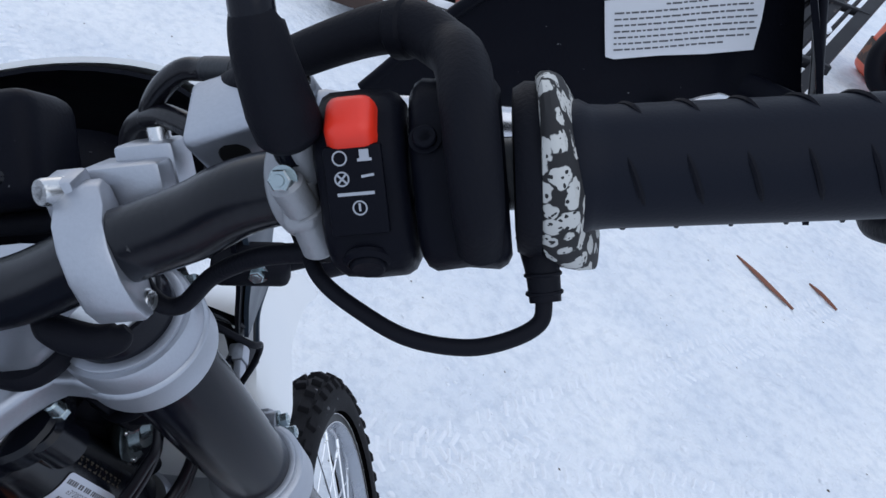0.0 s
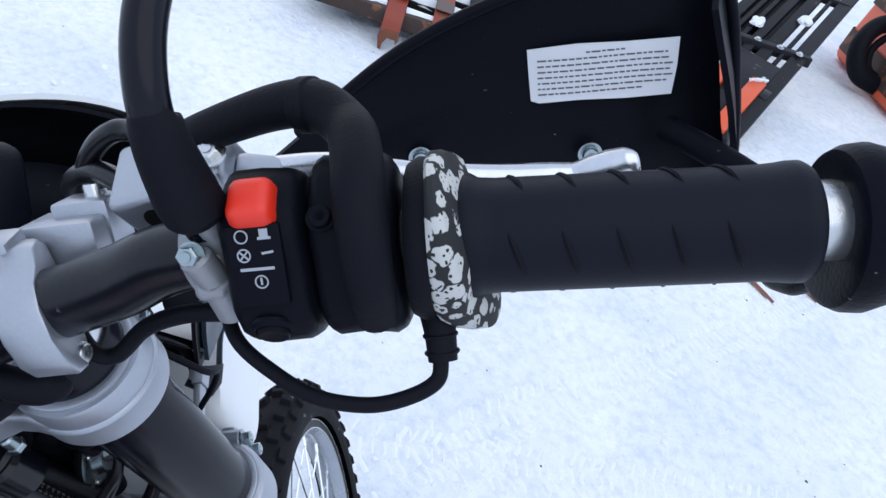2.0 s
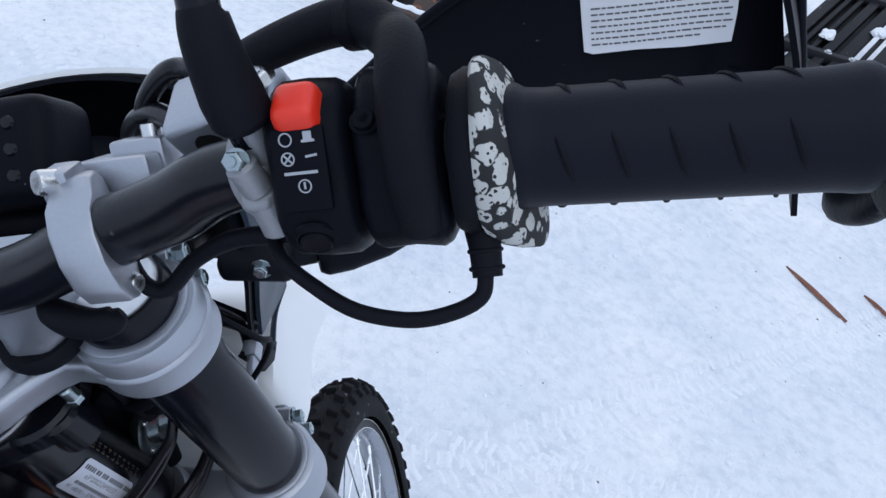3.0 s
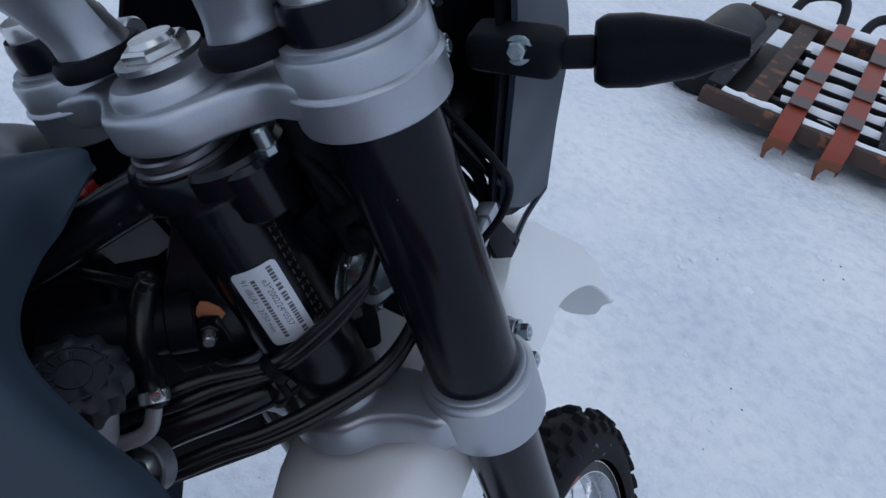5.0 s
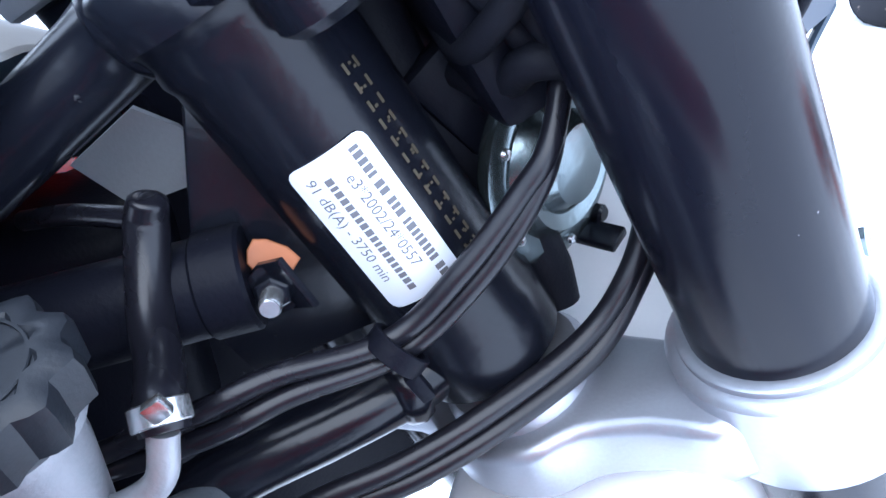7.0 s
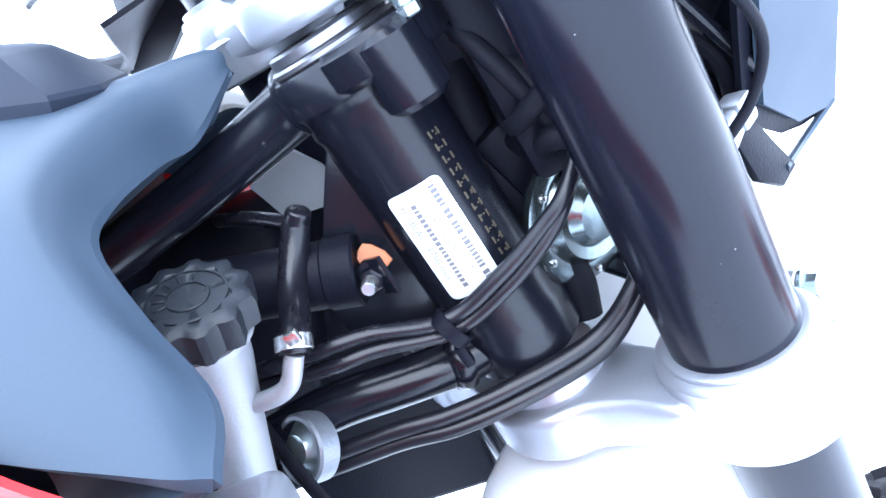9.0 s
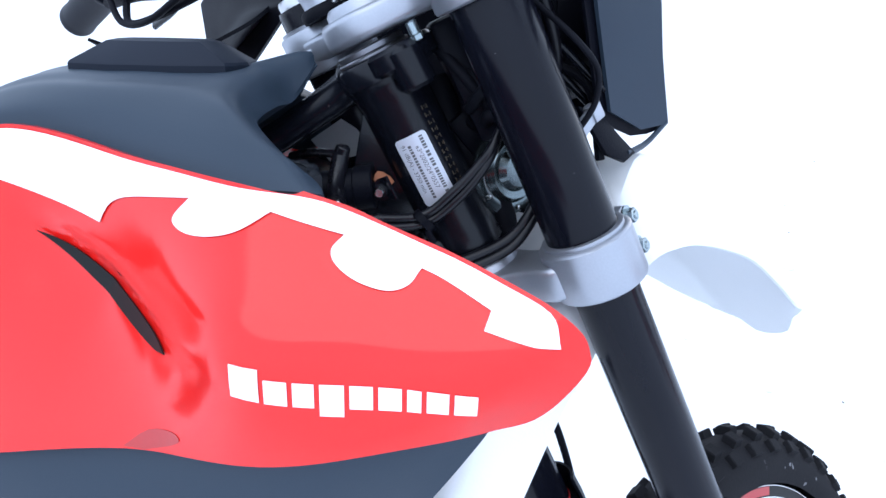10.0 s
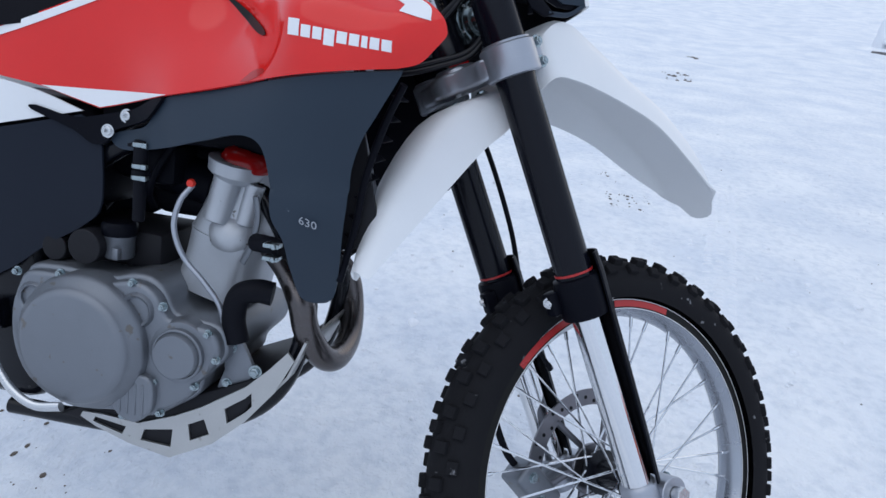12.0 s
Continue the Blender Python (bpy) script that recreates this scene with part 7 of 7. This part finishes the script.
# Skid plate: bent aluminium with cut-outs
def skid_side(sx):
    """A ladder of bent plate: an upper and a lower rail with slanted ribs between cut-outs."""
    run = lambda pts: [Vector((sx * 0.118, *a)).lerp(Vector((sx * 0.118, *b)), k / 4) for a, b in zip(pts, pts[1:]) for k in range(4)] + [Vector((sx * 0.118, *pts[-1]))]
    top = run([(-0.802, 0.012), (-0.770, 0.014), (-0.708, 0.012), (-0.650, 0.036), (-0.609, 0.058), (-0.540, 0.105), (-0.507, 0.138), (-0.480, 0.170)])
    low = run([(-0.806, 0.004), (-0.780, -0.008), (-0.725, -0.024), (-0.655, -0.034), (-0.587, 0.004), (-0.538, 0.050), (-0.496, 0.104), (-0.470, 0.158)])
    n = len(top)
    strip = lambda a, b, i0, i1: loft([[top[i].lerp(low[i], a), top[i].lerp(low[i], b)] for i in range(i0, i1)], 0.004)
    pieces = [strip(0.0, 0.32, 0, n), strip(0.74, 1.0, 0, n)]
    for i0, i1 in ((0, 4), (7, 10), (12, 15), (16, 19), (21, n)):
        pieces.append(strip(0.32, 0.74, i0, i1))
    return join(*pieces)


under = [(sx_, y, z) for sx_, (y, z) in zip([1] * 9, [(-0.455, 0.186), (-0.478, 0.128), (-0.538, 0.050), (-0.587, 0.004), (-0.655, -0.030), (-0.712, -0.022), (-0.780, -0.008), (-0.806, 0.004)])]
skid = part("skid_plate", loft([[(x, y, z) for x in (-0.112, -0.06, 0, 0.06, 0.112)] for _, y, z in under], 0.004), RAW_ALU, bike, "bent aluminium skid plate", smooth=20)
part("skid_side", skid_side(1), RAW_ALU, skid, "side of the skid plate with cut-outs", smooth=20)
part("skid_side", skid_side(-1), RAW_ALU, skid, "side of the skid plate with cut-outs", smooth=20)
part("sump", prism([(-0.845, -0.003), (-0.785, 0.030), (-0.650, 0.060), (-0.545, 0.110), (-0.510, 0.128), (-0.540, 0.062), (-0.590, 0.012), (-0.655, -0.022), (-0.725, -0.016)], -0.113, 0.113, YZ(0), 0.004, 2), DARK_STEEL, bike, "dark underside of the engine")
part("swing_frame", join(block((0.18, 0.12, 0.34), Matrix.Translation((0, -0.96, 0.16)), 0.03, 3), sweep([(0.10, -0.95, 0.14), (0.11, -1.15, 0.10), (0.11, -1.30, 0.08)], 0.024, 12), sweep([(-0.10, -0.95, 0.14), (-0.11, -1.15, 0.10), (-0.11, -1.30, 0.08)], 0.024, 12)), BLACK_PAINT, bike, "black rear frame and swing arm")

# ---- things standing in the snow ----
def beam(a, b, w, h, bevel=0.006):
    """A square steel section from a to b."""
    a, b = Vector(a), Vector(b)
    d = b - a
    return block((w, h, d.length), Matrix.Translation((a + b) / 2) @ d.to_track_quat("Z", "Y").to_matrix().to_4x4(), bevel)


def snow_cap(a, b, w, h, seed):
    """A line of lying snow along a bar."""
    rnd = random.Random(seed)
    a, b = Vector(a), Vector(b)
    pts = [a.lerp(b, k / 9) + Vector((rnd.uniform(-0.2, 0.2) * w, rnd.uniform(-0.2, 0.2) * w, rnd.uniform(-0.2, 0.1) * h)) for k in range(10)]
    return sweep(pts, [w * rnd.uniform(0.35, 0.6) for _ in pts], 10, 3, flat=h / w)


def strap_tine(root, place, s):
    """A flat bowed tine over the front beam, ending in a claw that stands in the snow."""
    w = 0.092
    line = [(1.42, 0.335), (0.90, 0.300), (0.50, 0.262), (0.20, 0.226), (0.04, 0.198), (-0.035, 0.160), (-0.070, 0.100)]
    pts = curve_points([place(s, q, z) for q, z in line], 5)
    across = (place(1, 0, 0) - place(0, 0, 0)).normalized()
    tine = part("tine", loft([[p - across * w / 2, p + across * w / 2] for p in pts], 0.016), ORANGE, root, "worn orange steel tine hooked over the beam", smooth=30)
    for q, ln in ((0.13, 0.11), (0.47, 0.14), (0.98, 0.16)):
        z = 0.226 + (q - 0.20) * 0.110 + 0.011
        slab = block((w * 0.99, ln, 0.004), Matrix(), 0.001, 1)
        c = place(s, q, z)
        turn = Matrix((tuple((across.x, -across.y, 0, c.x)), (across.y, across.x, 0, c.y), (0, 0, 1, c.z), (0, 0, 0, 1)))
        part("worn_band", moved(slab, turn @ Matrix.Rotation(radians(6.2), 4, "X")), WORN_STEEL, tine, "band of bare grey-brown steel")
    claw = [(-w / 2, 0.100), (-w / 2 - 0.006, 0.060), (-w / 2 + 0.004, 0.020), (-w / 2 + 0.016, -0.030), (-w / 2 + 0.024, -0.032), (-w / 2 + 0.024, 0.030), (-w / 2 + 0.040, 0.064), (w / 2 - 0.012, 0.064), (w / 2 - 0.004, 0.040), (w / 2 + 0.002, 0.064), (w / 2, 0.104)]
    c = place(s, -0.072, 0)
    m = Matrix(((across.x, 0, -across.y, c.x), (across.y, 0, across.x, c.y), (0, 1, 0, c.z), (0, 0, 0, 1)))
    part("claw", prism(claw, -0.010, 0.008, m, 0.002, 1), RUST_EDGE, tine, "rust-brown claw with a dark hooked tip")


WORN_STEEL = material("bare_worn_steel", (0.115, 0.085, 0.078), 0.55, metal=0.2, blotch=0.3, coarse=12, wear=((0.22, 0.05, 0.025), 18, 0.60))
RUST_EDGE = material("rust_brown_edge", (0.16, 0.050, 0.022), 0.7, blotch=0.3, coarse=14, wear=((0.03, 0.022, 0.02), 16, 0.58))


def harrow():
    """A low rusty cultivator with orange tines, half snowed over."""
    root = tagged(new("cultivator"), "rusty low cultivator with worn orange tines dusted with snow", "farm machine")
    root.matrix_world = Matrix.Translation((-2.06, 2.05, 0))
    u, v = Vector((0.82, 0.572, 0)).normalized(), Vector((-0.572, 0.82, 0)).normalized()

    def place(s, q, z):
        return u * s + v * q + Vector((0, 0, z))

    front = part("front_beam", beam(place(-0.02, 0.02, 0.135), place(1.25, 0.02, 0.135), 0.060, 0.076), RUSTY_STEEL, root, "rusty brown steel front beam")
    part("snow_line", snow_cap(place(0.06, 0.045, 0.176), place(0.34, 0.045, 0.176), 0.045, 0.016, 1), CRUMB, front, "strip of lying snow")
    part("snow_line", snow_cap(place(0.44, 0.045, 0.176), place(1.20, 0.045, 0.176), 0.045, 0.016, 7), CRUMB, front, "strip of lying snow")
    for k, q in enumerate((0.26, 0.44, 0.64, 0.88, 1.12)):
        b = part("cross_beam", beam(place(0.24, q, 0.125 + 0.05 * q), place(1.22, q, 0.125 + 0.05 * q), 0.060, 0.050), DARK_STEEL, root, "dark steel cross beam")
        part("snow_line", snow_cap(place(0.28, q, 0.156 + 0.05 * q), place(1.20, q, 0.156 + 0.05 * q), 0.062, 0.020, k + 2), CRUMB, b, "strip of lying snow")
    for s, w, mat, label in ((0.02, 0.085, DARK_STEEL, "dark grey steel side rail"), (0.205, 0.105, RUSTY_STEEL, "rusty brown flat slat"), (0.80, 0.100, DARK_STEEL, "dark grey flat slat"), (1.02, 0.090, RUSTY_STEEL, "rusty brown flat slat"), (1.20, 0.085, DARK_STEEL, "dark grey steel side rail")):
        part("slat", beam(place(s, 0.06, 0.180), place(s, 1.44, 0.255), w, 0.022, 0.004), mat, root, label)
    # Added sheet: its dark colour stands in for the shade between the slats.
    part("belly_shade_sheet", beam(place(0.62, 0.12, 0.085), place(0.62, 1.40, 0.100), 1.20, 0.010), DARK_STEEL, root, "dark sheet added as shade under the slats")
    back = part("back_beam", beam(place(-0.16, 1.47, 0.235), place(1.30, 1.47, 0.235), 0.085, 0.090), RUSTY_STEEL, root, "rusty steel back beam")
    part("snow_line", snow_cap(place(-0.14, 1.48, 0.286), place(1.28, 1.48, 0.286), 0.085, 0.036, 11), CRUMB, back, "thick strip of lying snow")
    for s in (0.02, 0.41, 0.62, 0.90):
        part("bolt", bolt_mesh(0.016, 0.014), STEEL, back, at=facing(place(s, 1.42, 0.262), place(s, 1.30, 1.2)))
    drum = part("roller", lathe([(0.02, 0.0), (0.10, 0.0), (0.150, 0.03), (0.165, 0.08), (0.165, 0.82), (0.150, 0.88), (0.02, 0.90)], facing(place(-0.13, 0.30, 0.150), place(-0.13, 1.30, 0.170)), 32), DARK_STEEL, root, "dark steel roller beside the frame")
    for k in range(6):
        part("roller_lug", lathe([(0.160, 0.0), (0.168, 0.006), (0.168, 0.030), (0.160, 0.036)], facing(place(-0.13, 0.36 + 0.14 * k, 0.151), place(-0.13, 1.30, 0.170)), 32), RUBBER, drum, "raised ring of the roller")
    for k in range(3):
        part("rear_spring", sweep([place(0.05 + 0.42 * k, 1.60, 0.18), place(0.10 + 0.42 * k, 1.80, 0.34), place(0.30 + 0.42 * k, 1.86, 0.38), place(0.36 + 0.42 * k, 1.66, 0.20)], 0.030, 10), DARK_STEEL, root, "dark bent spring bar")
    strap_tine(root, place, 0.385), strap_tine(root, place, 0.615)
    return root


harrow()


def fork_frame():
    """A black lattice frame of a machine, low at the front, with two orange tines."""
    root = tagged(new("lifting_frame"), "black steel lattice frame with two bright orange tines", "farm machine")
    root.matrix_world = Matrix.Translation((-0.45, 4.2, 0))
    o = Vector((0.45, -4.2, 0))

    def at(x, y, lift=0.0):
        return Vector((x - 0.024 * (y - 3.5), y, 0.05 + 0.286 * (y - 3.5) + lift)) + o

    for x, w, y0, y1, label in ((-0.232, 0.090, 3.44, 6.0, "black steel side beam"), (-0.325, 0.024, 4.30, 6.0, "thin black steel bar"), (-0.415, 0.075, 4.28, 6.0, "black steel upright bar"), (-0.520, 0.060, 4.26, 6.0, "black steel upright bar"), (-0.600, 0.030, 4.22, 6.0, "thin black steel bar"), (-0.665, 0.030, 4.20, 6.0, "thin black steel bar"), (-0.740, 0.070, 3.50, 6.0, "black steel side beam")):
        part("upright", beam(at(x, y0), at(x, y1), w, 0.060), DARK_STEEL, root, label)
    cross = part("cross_beam", beam(at(-0.78, 4.28, 0.035), at(-0.17, 4.56, 0.0), 0.080, 0.060), DARK_STEEL, root, "black steel cross beam")
    part("cross_beam", beam(at(-0.78, 5.20, 0.03), at(-0.20, 5.40, 0.0), 0.080, 0.050), DARK_STEEL, root, "black steel cross beam")
    for x in (-0.66, -0.50, -0.36, -0.24):
        part("bolt", bolt_mesh(0.016, 0.014), STEEL, cross, at=facing(at(x, 4.43 + 0.3 * (x + 0.4), 0.052), at(x, 4.2, 1.2)))
    for k, (x, y) in enumerate(((-0.585, 4.62), (-0.360, 4.90))):
        part("snow_patch", moved(snow_lump((0.045, 0.09, 0.035), 3.1 + k), Matrix.Translation(at(x, y, 0.03))), CRUMB, root, "small heap of snow between the bars")
    # The first sheet is added to turn the gaps between bars dark, as shade.
    part("plate", beam(at(-0.57, 4.40, -0.03), at(-0.57, 6.0, -0.03), 0.33, 0.010), DARK_STEEL, root, "dark sheet added as shade behind the bars")
    part("plate", beam(at(-0.47, 3.90, 0.03), at(-0.47, 4.28, 0.02), 0.40, 0.030), DARK_STEEL, root, "dark steel plate")
    part("plate", beam(at(-0.425, 3.56, -0.01), at(-0.425, 3.92, -0.01), 0.12, 0.040), DARK_STEEL, root, "dark steel plate between the tines")
    for x in (-0.315, -0.525):
        tine = part("tine", beam(at(x, 3.46, 0.02), at(x, 4.04, 0.02), 0.095, 0.070, 0.010), ORANGE_NEW, root, "bright orange steel tine")
        part("socket", beam(at(x + 0.075, 3.92, 0.01), at(x + 0.075, 4.02, 0.01), 0.060, 0.060, 0.012), BLACK_PAINT, tine, "black clamp block")
        part("snow_line", snow_cap(at(x + 0.035, 4.05, 0.058), at(x - 0.045, 3.96, 0.062), 0.035, 0.020, 3), CRUMB, tine, "lying snow")
        part("bolt", bolt_mesh(0.014, 0.016), STEEL, tine, at=facing(at(x + 0.01, 4.06, 0.045), at(x + 0.01, 4.0, 1.2)))
    return root


def red_machine():
    """The corner of an orange machine with a black hose loop."""
    root = tagged(new("orange_machine"), "orange painted machine body with a black rubber hose loop", "farm machine")
    root.matrix_world = Matrix.Translation((0.66, 5.85, 0))
    turn = Matrix.Rotation(radians(34), 4, "Z")
    body = part("body", block((1.10, 1.30, 0.90), Matrix.Translation((-0.10, 0.62, 0.46)) @ turn, 0.10, 4, 0.92), ORANGE_NEW, root, "orange sheet-metal body")
    for z in (0.20, 0.62):
        part("seam", block((1.104, 1.304, 0.008), Matrix.Translation((-0.10, 0.62, z)) @ turn @ Matrix.Scale(1.0 - 0.04 * z, 4), 0.10, 4), RUSTY_STEEL, body, "dark seam between the body sheets")
    part("hose_loop", sweep([(-0.40, 0.20, 0.10), (-0.60, 0.10, 0.14), (-0.72, 0.16, 0.30), (-0.70, 0.34, 0.46), (-0.55, 0.50, 0.52), (-0.40, 0.62, 0.50)], 0.070, 16), RUBBER, root, "black rubber hose loop")
    part("hose_loop", sweep([(-0.40, 0.26, 0.14), (-0.56, 0.20, 0.18), (-0.63, 0.26, 0.30), (-0.58, 0.40, 0.42), (-0.40, 0.56, 0.44)], 0.030, 12), RUBBER, root, "thin black rubber hose loop")
    return root




def split_stick(a, b, w, label):
    a, b = Vector((*a, 0)), Vector((*b, 0))
    a.z, b.z = drift(a.x, a.y) + 0.004, drift(b.x, b.y) + 0.010
    d = (b - a).normalized()
    side = Vector((-d.y, d.x, 0))
    rows = []
    for k, f in enumerate((0.2, 0.7, 1.0, 0.95, 0.8, 0.5)):
        p = a.lerp(b, k / 5)
        rows.append([p - side * w * f, p + Vector((0, 0, 0.012 * f)), p + side * w * f, p - Vector((0, 0, 0.006))])
    ob = part("stick", loft(rows, closed=True), WOOD, None, label)
    return tagged(ob, label, "stick")


split_stick((0.100, 2.430), (0.395, 2.300), 0.014, "split red-brown wooden stick lying on snow")
split_stick((0.400, 2.590), (0.540, 2.515), 0.007, "thin dark red wooden splinter lying on snow")


def snow_lump(size, seed):
    """An uneven, rounded heap of settled snow."""
    bm = bmesh.new()
    bmesh.ops.create_icosphere(bm, subdivisions=4, radius=1.0)
    for v in bm.verts:
        n = noise.noise(v.co * 1.3 + Vector((seed, 0, 0))) * 0.30 + noise.noise(v.co * 3.1 + Vector((0, seed, 0))) * 0.13
        v.co *= 1 + n
        if v.co.z < -0.25:
            v.co.z = -0.25
    return moved(bm, Matrix.Diagonal((size[0], size[1], size[2], 1)))


fork_frame(), red_machine()


def timber(x, y, ln, turn, tall, seed, label):
    """Squared baulks almost buried under heaps of snow."""
    root = tagged(new("timber_stack"), label, "timber", "timber stacks lying far off")
    root.matrix_world = Matrix.Translation((x, y, drift(x, y))) @ Matrix.Rotation(radians(turn), 4, "Z")
    part("baulk", block((ln, 0.30, 0.11), Matrix.Translation((0, -0.03, 0.045)), 0.02), OLD_WOOD, root, "weathered grey baulk")
    if tall > 1:
        part("grey_sheet", block((0.75, 0.05, 1.25), Matrix.Translation((0.22, 0.06, 0.72)) @ Matrix.Rotation(radians(8), 4, "X"), 0.02), DULL_ALU, root, "blue-grey sheet standing between the snow heaps")
    for k in range(3):
        part("snow_cover", moved(snow_lump((ln * 0.24, 0.26, (0.26 - 0.05 * (k % 2)) * (tall if k != 1 else 1)), seed + 3.7 * k), Matrix.Translation((ln * 0.33 * (k - 1), 0.0 - 0.05 * (k % 2), 0.16 + 0.08 * tall))), CRUMB, root, "rounded cap of snow")
    return root


for k, (x, y, ln, turn, tall) in enumerate(((-20.4, 8.0, 1.3, 20, 2.6), (-18.0, 8.2, 1.1, 20, 1), (-16.2, 8.3, 0.6, 24, 1))):
    timber(x, y, ln, turn, tall, 5.0 + 2.3 * k, "weathered grey timber almost buried under snow" if tall == 1 else "tall snow-covered timber stack beside a blue-grey sheet")
